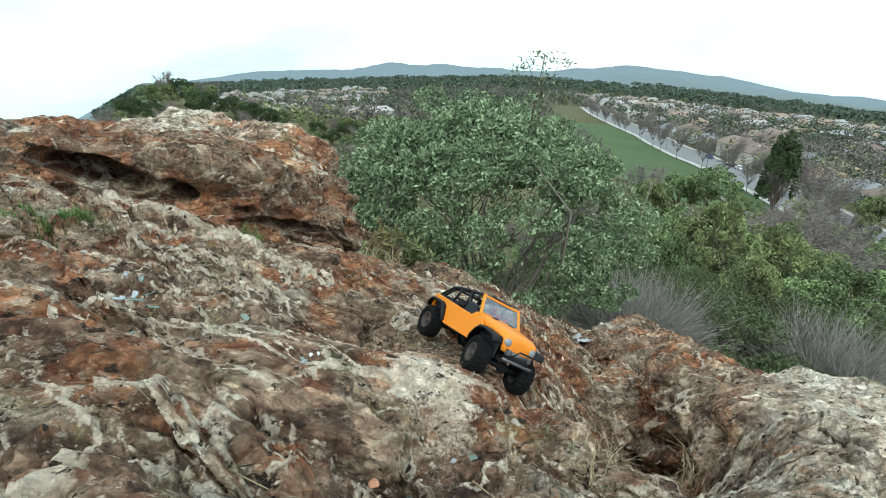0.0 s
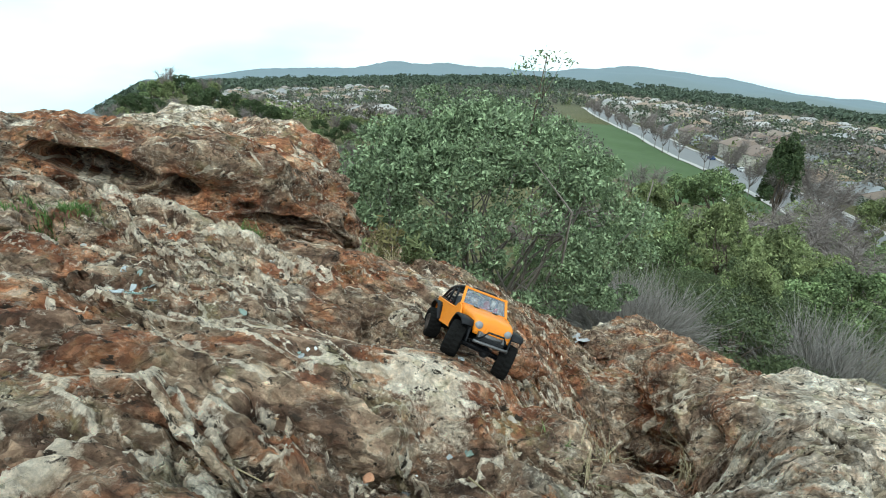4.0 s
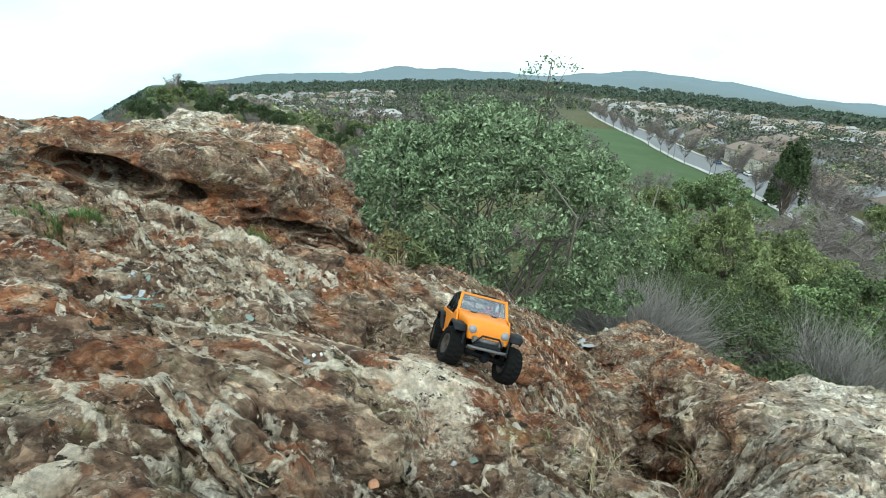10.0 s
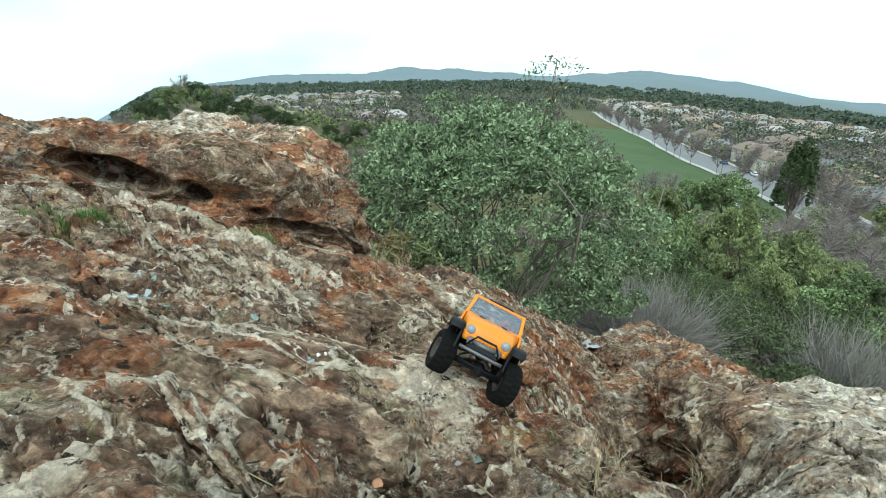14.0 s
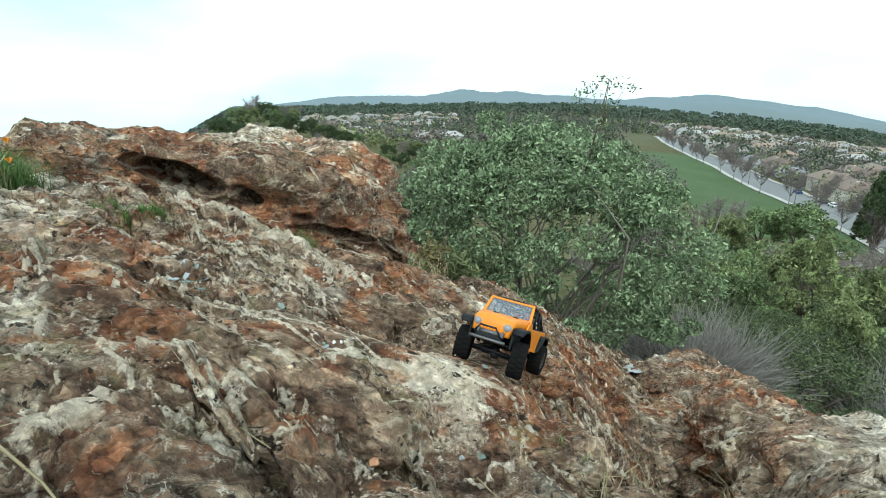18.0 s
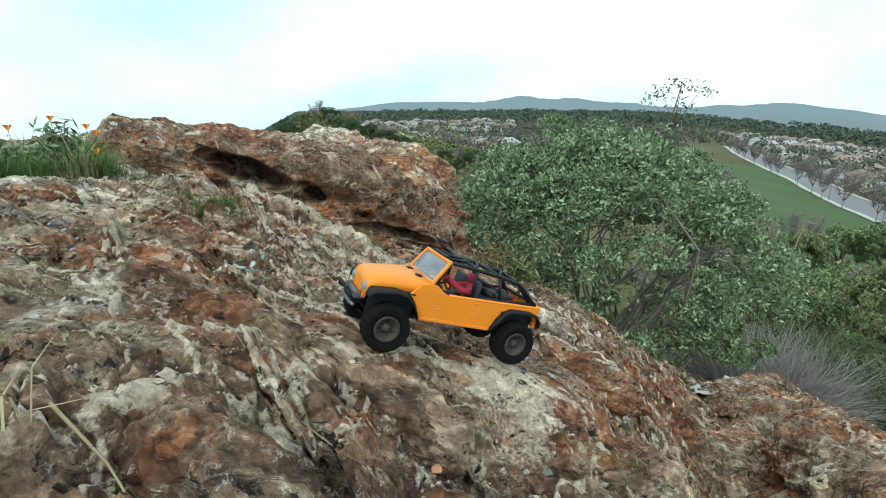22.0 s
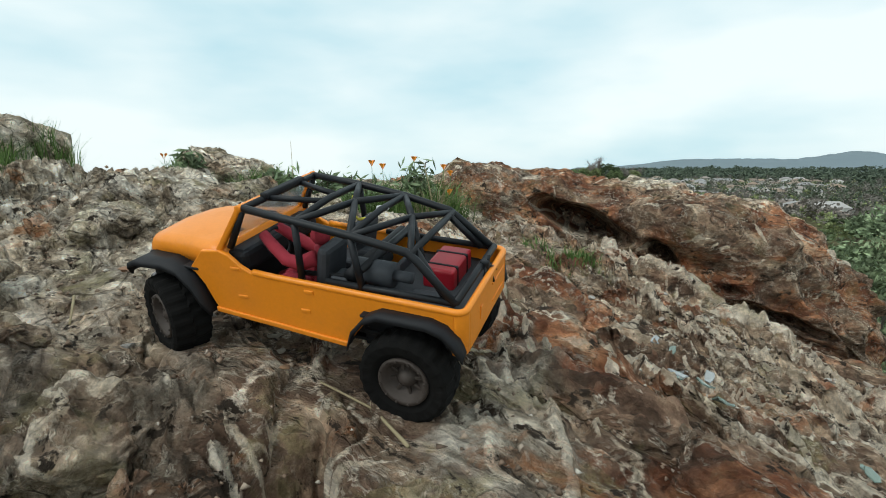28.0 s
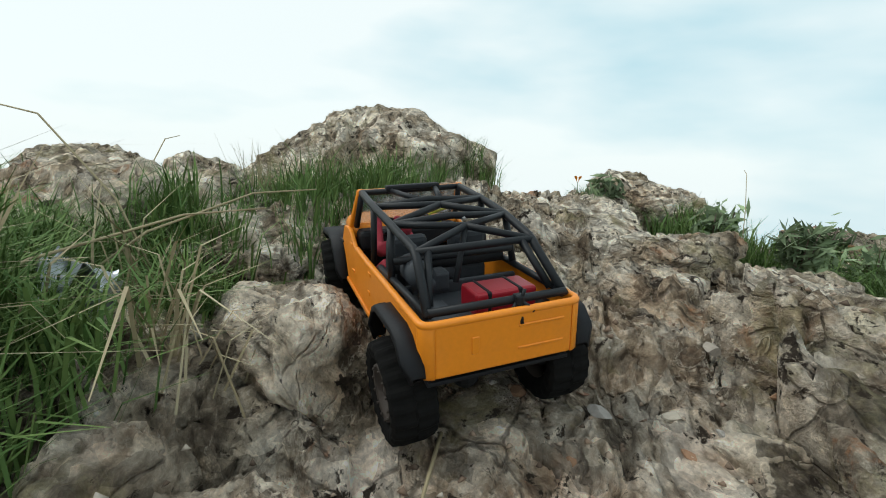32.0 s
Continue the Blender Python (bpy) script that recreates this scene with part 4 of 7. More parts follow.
LAMP_GLASS = simple("lamp_lens", (0.26, 0.27, 0.29), 0.35, 0.1, 0.2, 40, 0.05)
AMBER = simple("amber_lens", (0.62, 0.22, 0.02), 0.3, 0.0, 0.1, 40, 0.05)
WIRE_YELLOW = simple("yellow_wire", (0.55, 0.50, 0.05), 0.6)
WHITE_PLASTIC = simple("white_plastic", (0.62, 0.64, 0.66), 0.5)


def glass_material():
    k = Nodes("clear_pane")
    k.put(k.bsdf, "Transmission Weight", 0.88)
    k.put(k.bsdf, "IOR", 1.25)
    return k.done((0.62, 0.68, 0.76), 0.08, 0.0)


PANE = glass_material()
R_WHEEL, AXLE_Z = 0.0503, 0.0450
HALF_BASE, HALF_TRACK = 0.155, 0.0790


def build_wheel(parent):
    wheel = new("wheel")
    wheel.parent = parent
    bm = bmesh.new()
    w, n = 0.0215, 84
    rings = []
    for k in range(n):
        a = 2 * math.pi * k / n
        # staggered tread blocks, one moulded skin
        left = 0.0019 if (k // 2) % 2 else 0.0
        right = 0.0019 if ((k + 2) // 2) % 2 else 0.0
        prof = [(0.0275, -w * 0.70), (0.036, -w * 0.95), (0.0455, -w - left * 0.5), (0.0495 + left * 0.7, -w * 0.92), (0.0512 + left, -w * 0.45), (0.0512 + left, -w * 0.05), (0.0512 + right, w * 0.05), (0.0512 + right, w * 0.45), (0.0495 + right * 0.7, w * 0.92),
                (0.0455, w + right * 0.5), (0.036, w * 0.95), (0.0275, w * 0.70)]
        rings.append([bm.verts.new((0.943 * r * math.cos(a), y, 0.943 * r * math.sin(a))) for r, y in prof])
    for k in range(n):
        q, u = rings[k], rings[(k + 1) % n]
        for i in range(len(q) - 1):
            bm.faces.new((q[i], q[i + 1], u[i + 1], u[i]))
    bmesh.ops.recalc_face_normals(bm, faces=bm.faces)
    part("tyre", bm, TYRE, wheel, "black knobbly rubber tyre")
    bm = bmesh.new()
    lathe_y(bm, [(0.012, 0.006), (0.020, 0.009), (0.0235, 0.013), (0.0262, 0.0185), (0.0310, 0.0195), (0.0318, 0.017), (0.0310, 0.012), (0.0270, 0.006), (0.0265, -0.014), (0.031, -0.017)], 36)
    for k in range(12):
        a = 2 * math.pi * k / 12
        box(bm, (0.0288 * math.cos(a), 0.0200, 0.0288 * math.sin(a)), (0.0026, 0.0022, 0.0026), 0.0004, (0, 0, 0), 1)
    for k in range(8):
        a = 2 * math.pi * k / 8
        box(bm, (0.0175 * math.cos(a), 0.0095, 0.0175 * math.sin(a)), (0.011, 0.003, 0.0042), 0.0006, (0, -math.degrees(a), 0), 1)
    bmesh.ops.scale(bm, vec=(0.86, 1.0, 0.86), verts=bm.verts)
    part("rim", bm, RIM, wheel, "dusty bronze bead-lock rim")
    bm = bmesh.new()
    lathe_y(bm, [(0.0005, 0.0165), (0.004, 0.016), (0.0065, 0.014), (0.0115, 0.008), (0.013, 0.004)], 20)
    part("hub", bm, RIM, wheel)
    return wheel


def build_car():
    car = new("crawler_car")
    tagged(car, "orange open-top scale off-road car with black roll cage", "toy car")
    # hood and grille, one moulded shell
    def section(x, hw, top, low, lip=0.012):
        pts = []
        for a in np.linspace(0, 90, 5):
            pts.append((x, hw - lip + lip * math.cos(radians(a)), top - lip + lip * math.sin(radians(a))))
        right = [(x, -y, z) for _, y, z in pts[::-1]]
        mid = [(x, 0.5 * (hw - lip), top + 0.0015), (x, 0, top + 0.003), (x, -0.5 * (hw - lip), top + 0.0015)]
        return [(x, hw, low)] + pts + mid + right + [(x, -hw, low)]

    bm = bmesh.new()
    loft(bm, [section(0.2065, 0.047, 0.1215, 0.090, 0.014), section(0.2040, 0.0535, 0.1310, 0.090, 0.014), section(0.197, 0.0570, 0.1375, 0.108, 0.014), section(0.175, 0.0605, 0.1425, 0.117, 0.014), section(0.13, 0.0655, 0.1455, 0.119, 0.014),
              section(0.095, 0.0710, 0.1470, 0.116, 0.014), section(0.066, 0.0765, 0.1480, 0.112)])
    hood = part("hood", bm, PAINT, car)
    bm = bmesh.new()
    for i in range(7):
        y = -0.027 + 0.009 * i
        box(bm, (0.2062, y, 0.1075), (0.0022, 0.0042, 0.020), 0.001, (0, -8, 0), 1)
    part("grille_ribs", bm, PAINT, hood, "faint moulded upright grille ribs")
    for s in (1, -1):
        bm = bmesh.new()
        box(bm, (0.088, s * 0.030, 0.1500), (0.013, 0.016, 0.003), 0.001, (0, -4, 0), 1)
        part("hood_vent", bm, TRIM_BLACK, hood, "black hood vent")
        lamp = bmesh.new()
        lathe_y(lamp, [(0.0005, 0.006), (0.006, 0.0052), (0.0100, 0.0028), (0.0108, 0.0), (0.0122, 0.0005), (0.0122, -0.005)], 24)
        bmesh.ops.transform(lamp, matrix=pose(0.2042, s * 0.0420, 0.1150, 0, -6, -90), verts=lamp.verts)
        part("headlight", lamp, LAMP_GLASS, car, "round grey headlight")
        bm = bmesh.new()
        box(bm, (0.2055, s * 0.046, 0.0955), (0.004, 0.008, 0.005), 0.001, (0, 0, 0), 1)
        part("turn_signal", bm, AMBER, car)
    # side panels with wheel openings
    out = [(0.070, 0.1465), (0.058, 0.1435), (0.044, 0.1325), (0.030, 0.1262), (0.0, 0.1248), (-0.2025, 0.1237), (-0.2025, 0.0765), (-0.2022, 0.0758), (-0.2015, 0.090), (-0.193, 0.1025), (-0.180, 0.1075), (-0.128, 0.1075), (-0.112, 0.099), (-0.098, 0.082),
           (-0.083, 0.0610), (0.086, 0.0690), (0.092, 0.080), (0.100, 0.099), (0.110, 0.112), (0.118, 0.1175), (0.095, 0.143)]
    for s in (1, -1):
        bm = bmesh.new()
        prism(bm, out, s * 0.0725, s * 0.0780, 0.0016)
        side = part("side_panel", bm, PAINT, car)
        bm = bmesh.new()
        prism(bm, [(0.088, 0.0735), (0.088, 0.0675), (-0.083, 0.0595), (-0.087, 0.0655)], s * 0.0775, s * 0.0805, 0.0012)
        part("sill", bm, PAINT, side)
        for x, z in ((0.050, 0.128), (0.046, 0.094)):
            bm = bmesh.new()
            box(bm, (x, s * 0.0780, z), (0.014, 0.0022, 0.0042), 0.0012, (0, 4, 0))
            part("door_hinge", bm, PAINT, side)
        for x, z in ((-0.043, 0.1165), (-0.036, 0.0925)):
            bm = bmesh.new()
            box(bm, (x, s * 0.0780, z), (0.012, 0.0022, 0.005), 0.0012, (0, 3, 0))
            part("door_handle", bm, PAINT, side)
        # flares
        for pts in ([(0.2040, 0.106), (0.200, 0.117), (0.190, 0.1215), (0.145, 0.1245), (0.124, 0.1195), (0.108, 0.105), (0.097, 0.085), (0.092, 0.070)],
                    [(-0.2135, 0.082), (-0.208, 0.098), (-0.196, 0.1105), (-0.180, 0.1155), (-0.128, 0.1155), (-0.112, 0.107), (-0.098, 0.090), (-0.087, 0.066)]):
            bm = bmesh.new()
            rings = []
            front = pts[0][0] > 0
            for i, (x, z) in enumerate(pts):
                x0, z0 = pts[max(i - 1, 0)]
                x1, z1 = pts[min(i + 1, len(pts) - 1)]
                d = Vector((x1 - x0, 0, z1 - z0)).normalized()
                nrm = Vector((-d.z, 0, d.x)) * (1 if front else -1) * -1
                if nrm.z < 0 and 1 < i < len(pts) - 2:
                    nrm = -nrm
                inner = 0.058 if (front and i < 5) else 0.074
                reach = (0.092 if front else 0.093) if 0 < i < len(pts) - 1 else 0.086
                p = Vector((x, 0, z))
                rings.append([p + Vector((0, s * inner, 0)), p + Vector((0, s * reach, 0)), p - Vector((0, 0, 0.006)) + Vector((0, s * (reach + 0.0015), 0)), p - Vector((0, 0, 0.007)) + Vector((0, s * (reach - 0.001), 0)),
                              p - Vector((0, 0, 0.003)) + Vector((0, s * (reach - 0.003), 0)), p - Vector((0, 0, 0.003)) + Vector((0, s * inner, 0))])
            loft(bm, rings)
            part("fender_flare", bm, TRIM_BLACK, car, "matt black fender flare")
        # dark inner fenders
        for x0, x1, z0, z1, y in ((0.098, 0.198, 0.062, 0.1205, 0.0625), (-0.196, -0.100, 0.060, 0.1080, 0.0690)):
            bm = bmesh.new()
            box(bm, ((x0 + x1) / 2, s * (y - 0.003), (z0 + z1) / 2), (x1 - x0, 0.006, z1 - z0), 0.002)
            box(bm, ((x0 + x1) / 2, s * (y + 0.006), z1 - 0.002), (x1 - x0 - 0.012, 0.022, 0.003), 0.001)
            part("inner_fender", bm, TRIM_BLACK, car)
    bm = bmesh.new()
    box(bm, (-0.2107, 0, 0.0998), (0.0070, 0.133, 0.0480), 0.0026, (0, 0, 0), 3)
    tail = part("tail_panel", bm, PAINT, car)
    # rounded rear corners
    for s in (1, -1):
        bm = bmesh.new()
        cols = []
        for a in np.linspace(0, 90, 8):
            ca, sa = math.cos(radians(a)), math.sin(radians(a))
            ring = []
            for rr, z in ((0.0062, 0.0762), (0.0112, 0.0760), (0.0120, 0.0775), (0.0120, 0.1220), (0.0112, 0.1238), (0.0070, 0.1238), (0.0062, 0.1225)):
                ring.append(bm.verts.new((-0.2022 - rr * sa, s * (0.0660 + rr * ca), z)))
            cols.append(ring)
        for p, q in zip(cols, cols[1:]):
            for i in range(len(p)):
                bm.faces.new((p[i], p[(i + 1) % len(p)], q[(i + 1) % len(p)], q[i])).smooth = True
        bm.faces.new(cols[0])
        bm.faces.new(cols[-1][::-1])
        bmesh.ops.recalc_face_normals(bm, faces=bm.faces)
        part("body_corner", bm, PAINT, car)
    bm = bmesh.new()
    rim_line = [(0.028, 0.0752, 0.1262), (0.0, 0.0752, 0.1250), (-0.10, 0.0752, 0.1243), (-0.2022, 0.0752, 0.1238)]
    rim_line += [(-0.2022 - 0.0092 * math.sin(a), 0.0660 + 0.0092 * math.cos(a), 0.1238) for a in np.linspace(0.3, math.pi / 2, 5)]
    tube(bm, rim_line + [(x, -y, z) for x, y, z in rim_line[::-1]], 0.0037, 10)
    part("body_rim", bm, PAINT, car)
    for z in (0.1115, 0.0905):
        bm = bmesh.new()
        box(bm, (-0.2145, -0.034, z), (0.0016, 0.046, 0.0026), 0.0007, (0, -2, 0), 1)
        part("tail_rib", bm, PAINT, tail)
    bm = bmesh.new()
    box(bm, (-0.2145, 0.030, 0.101), (0.0016, 0.007, 0.016), 0.0007, (0, -2, 0), 1)
    part("latch", bm, PAINT, tail)
    # floor, dash, seats, inner panels
    bm = bmesh.new()
    box(bm, (-0.06, 0, 0.078), (0.27, 0.143, 0.005), 0.001)
    box(bm, (0.068, 0, 0.105), (0.004, 0.143, 0.06), 0.001)
    floor_pan = part("floor_pan", bm, TRIM_BLACK, car)
    bm = bmesh.new()
    box(bm, (-0.155, 0, 0.105), (0.100, 0.138, 0.006), 0.002)
    box(bm, (-0.105, 0, 0.100), (0.006, 0.138, 0.040), 0.002)
    box(bm, (-0.165, 0.045, 0.110), (0.050, 0.030, 0.012), 0.003)
    part("cargo_deck", bm, INTERIOR, car, "grey plastic cargo deck")
    bm = bmesh.new()
    box(bm, (0.056, 0, 0.131), (0.028, 0.136, 0.026), 0.006)
    part("dashboard", bm, TRIM_BLACK, car)
    for s in (1, -1):
        bm = bmesh.new()
        box(bm, (-0.012, s * 0.036, 0.096), (0.055, 0.046, 0.018), 0.006)
        box(bm, (-0.046, s * 0.036, 0.128), (0.014, 0.046, 0.062), 0.006, (0, -10, 0))
        part("seat", bm, INTERIOR, car, "grey moulded seat")
    bm = bmesh.new()
    tube(bm, [(-0.082, 0.044, 0.134), (-0.126, 0.044, 0.134)], 0.0135, 16)
    tube(bm, [(-0.126, 0.044, 0.134), (-0.146, 0.044, 0.134)], 0.006, 12)
    box(bm, (-0.098, 0.030, 0.122), (0.030, 0.040, 0.020), 0.003)
    part("motor", bm, INTERIOR, car, "dark grey motor can")
    bm = bmesh.new()
    tube(bm, [(-0.020, 0.050, 0.122), (-0.078, 0.050, 0.127)], 0.0028, 8)
    part("drive_rod", bm, TRIM_BLACK, car)
    bm = bmesh.new()
    box(bm, (-0.066, 0.044, 0.116), (0.022, 0.026, 0.020), 0.003)
    box(bm, (-0.060, -0.030, 0.114), (0.040, 0.034, 0.024), 0.004)
    box(bm, (-0.020, -0.002, 0.104), (0.060, 0.014, 0.026), 0.004)
    part("gear_case", bm, INTERIOR, car, "grey plastic gear case")
    bm = bmesh.new()
    tube(bm, [(-0.085, -0.062, 0.135), (-0.085, 0.062, 0.135)], 0.0075, 12)
    part("spare_tube", bm, TRIM_BLACK, car)
    bm = bmesh.new()
    ring = [(0.022 + 0.006 * math.sin(a), 0.036 + 0.017 * math.cos(a), 0.146 + 0.016 * math.sin(a)) for a in np.linspace(0, 2 * math.pi, 17)]
    tube(bm, ring, 0.0020, 6)
    tube(bm, [(0.022, 0.036, 0.146), (0.048, 0.036, 0.138)], 0.0024, 6)
    part("steering_wheel", bm, TRIM_BLACK, car)
    # the driver doll, one plain shape
    bm = bmesh.new()
    tube(bm, [(-0.034, 0.036, 0.100), (-0.038, 0.036, 0.118), (-0.038, 0.036, 0.140), (-0.036, 0.036, 0.152)], 0.0170, 10, 0.0085)
    for s in (1, -1):
        tube(bm, [(-0.037, 0.036 + s * 0.014, 0.143), (-0.020, 0.036 + s * 0.021, 0.136), (-0.004, 0.036 + s * 0.021, 0.138), (0.016, 0.036 + s * 0.016, 0.150), (0.030, 0.036 + s * 0.012, 0.160)], 0.0090, 8, 0.0058)
        tube(bm, [(-0.030, 0.036 + s * 0.010, 0.104), (0.004, 0.036 + s * 0.011, 0.110), (0.034, 0.036 + s * 0.011, 0.096)], 0.0088, 8, 0.006)
    head = bmesh.ops.create_uvsphere(bm, u_segments=14, v_segments=10, radius=0.0108)["verts"]
    bmesh.ops.transform(bm, matrix=pose(-0.036, 0.036, 0.163), verts=head)
    part("doll", bm, DOLL_RED, car, "plain red toy driver figure")
    # cargo box with two straps
    bm = bmesh.new()
    box(bm, (-0.160, -0.020, 0.1180), (0.036, 0.064, 0.024), 0.0035, (0, 0, 0), 3)
    crate = part("cargo_box", bm, RED, car, "red cargo box with black straps")
    for y in (-0.034, -0.002):
        bm = bmesh.new()
        box(bm, (-0.160, y, 0.1182), (0.0375, 0.0045, 0.0252), 0.0012, (0, 0, 0), 1)
        part("strap", bm, TRIM_BLACK, crate)
    bm = bmesh.new()
    tube(bm, [(-0.040, -0.030, 0.186), (-0.052, -0.005, 0.184), (-0.062, 0.012, 0.183), (-0.075, 0.020, 0.180), (-0.088, 0.010, 0.180)], 0.0016, 6)
    part("wire", bm, WIRE_YELLOW, car, "thin yellow wire")
    bm = bmesh.new()
    box(bm, (-0.086, -0.014, 0.182), (0.014, 0.010, 0.006), 0.0015, (10, 5, 30), 1)
    part("connector", bm, WHITE_PLASTIC, car, "white wire connector")
    # windscreen
    bL, tL = Vector((0.0706, 0.0715, 0.1475)), Vector((0.0395, 0.0655, 0.1945))
    quad = [Vector((bL.x, bL.y, bL.z)), Vector((tL.x, tL.y, tL.z)), Vector((tL.x, -tL.y, tL.z)), Vector((bL.x, -bL.y, bL.z))]
    frame_part = bmesh.new()
    for a, b, w in ((quad[0], quad[1], 0.0085), (quad[1], quad[2], 0.0085), (quad[2], quad[3], 0.0085), (quad[3], quad[0], 0.0075)):
        mid, d = (a + b) / 2, b - a
        rot_m = d.to_track_quat("X", "Z").to_matrix().to_4x4()
        made = bmesh.ops.create_cube(frame_part, size=1.0)["verts"]
        bmesh.ops.transform(frame_part, matrix=Matrix.Translation(mid) @ rot_m @ Matrix.Diagonal((d.length + w * 0.9, w, w * 0.75, 1)), verts=made)
        bmesh.ops.bevel(frame_part, geom=list({e for v in made for e in v.link_edges}), offset=0.0018, segments=2, profile=0.5, affect="EDGES")
    screen = part("windscreen_frame", frame_part, PAINT, car)
    bm = bmesh.new()
    off = Vector((0.0008, 0, 0.0006))
    va = [bm.verts.new(q + off) for q in quad]
    vb = [bm.verts.new(q - off) for q in quad]
    bm.faces.new(va)
    bm.faces.new(vb[::-1])
    for i in range(4):
        bm.faces.new((va[i], vb[i], vb[(i + 1) % 4], va[(i + 1) % 4]))
    bmesh.ops.recalc_face_normals(bm, faces=bm.faces)
    pane = part("pane", bm, PANE, screen, "hazy clear windscreen pane")
    pane.visible_shadow = False
    bm = bmesh.new()
    box(bm, (0.033, 0, 0.1985), (0.010, 0.070, 0.007), 0.002)
    part("light_bar", bm, TRIM_BLACK, car, "black roof light bar")
    # roll cage, bar by bar
    rc = 0.0038
    ZF, ZB, ZC, ZR = 0.1945, 0.1885, 0.1810, 0.1685

    def bar(*pts, r=rc):
        bm2 = bmesh.new()
        tube(bm2, pts, r, 10)
        part("cage_bar", bm2, CAGE_BLACK, car)

    for s in (1, -1):
        bar((0.036, s * 0.0640, ZF), (-0.028, s * 0.0655, ZB), (-0.090, s * 0.0640, ZC), (-0.148, s * 0.0600, ZR + 0.002), (-0.158, s * 0.0602, ZR - 0.005), (-0.2005, s * 0.0665, 0.1265), r=0.0043)
        bar((0.036, s * 0.0640, ZF), (0.060, s * 0.0680, 0.1480))
        bar((-0.030, s * 0.0690, 0.1250), (-0.028, s * 0.0655, ZB))
        bar((-0.102, s * 0.0690, 0.1260), (-0.090, s * 0.0640, ZC))
        bar((-0.2005, s * 0.0665, 0.1285), (-0.060, s * 0.0690, 0.1285), r=0.0036)
        bar((-0.152, s * 0.0480, ZR), (-0.186, s * 0.0600, 0.1300))
        bar((-0.028, s * 0.0655, ZB), (-0.060, 0.0, ZB + 0.003))
        bar((-0.090, s * 0.0640, ZC), (-0.060, 0.0, ZB + 0.003))
        bar((-0.090, s * 0.0640, ZC), (-0.128, 0.0, ZC + 0.001), r=0.0036)
        bar((-0.152, s * 0.0590, ZR), (-0.128, 0.0, ZC + 0.001), r=0.0036)
        bar((0.034, s * 0.030, ZF + 0.001), (-0.028, s * 0.012, ZB + 0.004), r=0.0034)
    bar((0.036, -0.064, ZF), (0.036, 0.064, ZF))
    bar((-0.028, -0.0655, ZB), (-0.028, 0, ZB + 0.004), (-0.028, 0.0655, ZB))
    bar((-0.090, -0.064, ZC), (-0.090, 0, ZC + 0.004), (-0.090, 0.064, ZC))
    bar((-0.152, -0.0600, ZR), (-0.152, 0.0600, ZR))
    bar((-0.2005, -0.0665, 0.1300), (-0.2005, 0.0665, 0.1300))
    bar((-0.100, -0.066, 0.146), (-0.100, 0.066, 0.146), r=0.0042)
    bar((-0.128, 0, ZC + 0.001), (-0.150, 0.020, 0.134), r=0.0030)
    bm = bmesh.new()
    for dx, dy, dz in ((0.004, 0.010, -0.010), (-0.004, -0.010, -0.009), (-0.005, 0.002, -0.018), (0.003, -0.004, 0.010)):
        tube(bm, [(-0.203, -0.016, 0.131), (-0.203 + dx * 0.5 - 0.006, -0.016 + dy * 0.6, 0.131 + dz * 0.5), (-0.210 + dx, -0.016 + dy, 0.131 + dz)], 0.0018, 6)
    box(bm, (-0.204, -0.016, 0.131), (0.010, 0.008, 0.010), 0.002)
    part("tie", bm, CAGE_BLACK, car, "knotted black tie")
    # bumper, winch, stinger, chassis, added shade plate, links, axles
    bm = bmesh.new()
    tube(bm, [(0.221, -0.050, 0.074), (0.225, -0.030, 0.074), (0.225, 0.030, 0.074), (0.221, 0.050, 0.074)], 0.0042, 10)
    part("bumper_tube", bm, STEEL, car, "scratched steel bumper tube")
    bm = bmesh.new()
    box(bm, (0.212, 0, 0.083), (0.022, 0.074, 0.010), 0.002)
    box(bm, (0.196, 0, 0.074), (0.050, 0.046, 0.010), 0.002)
    part("bumper", bm, TRIM_BLACK, car)
    bm = bmesh.new()
    tube(bm, [(0.213, -0.030, 0.0925), (0.213, 0.030, 0.0925)], 0.0068, 12)
    box(bm, (0.213, 0.034, 0.0925), (0.018, 0.012, 0.017), 0.003)
    box(bm, (0.213, -0.034, 0.0925), (0.018, 0.012, 0.017), 0.003)
    part("winch", bm, STEEL, car, "small steel winch drum")
    bm = bmesh.new()
    tube(bm, [(0.218, -0.036, 0.083), (0.236, -0.033, 0.092), (0.241, -0.022, 0.108), (0.241, 0.022, 0.108), (0.236, 0.033, 0.092), (0.218, 0.036, 0.083)], 0.0026, 8)
    part("stinger_hoop", bm, TRIM_BLACK, car)
    bm = bmesh.new()
    box(bm, (0.0, 0, 0.062), (0.13, 0.050, 0.012), 0.004)
    box(bm, (0.0, 0.026, 0.070), (0.34, 0.006, 0.014), 0.001)
    box(bm, (0.0, -0.026, 0.070), (0.34, 0.006, 0.014), 0.001)
    part("chassis", bm, TRIM_BLACK, car)
    # added black sheet below the floor, blocks light to darken the underside
    bm = bmesh.new()
    box(bm, (-0.020, 0, 0.0670), (0.372, 0.140, 0.004), 0.001)
    part("skid_plate", bm, TRIM_BLACK, car)
    for s in (1, -1):
        for e in (1, -1):
            bm = bmesh.new()
            tube(bm, [(e * 0.048, s * 0.022, 0.056), (e * 0.140, s * 0.040, 0.050)], 0.0030, 8)
            part("link_rod", bm, STEEL, car)
            bm = bmesh.new()
            tube(bm, [(e * 0.128, s * 0.050, 0.058), (e * 0.112, s * 0.044, 0.112)], 0.0060, 10)
            tube(bm, [(e * 0.124, s * 0.0487, 0.070), (e * 0.116, s * 0.0455, 0.100)], 0.0080, 12)
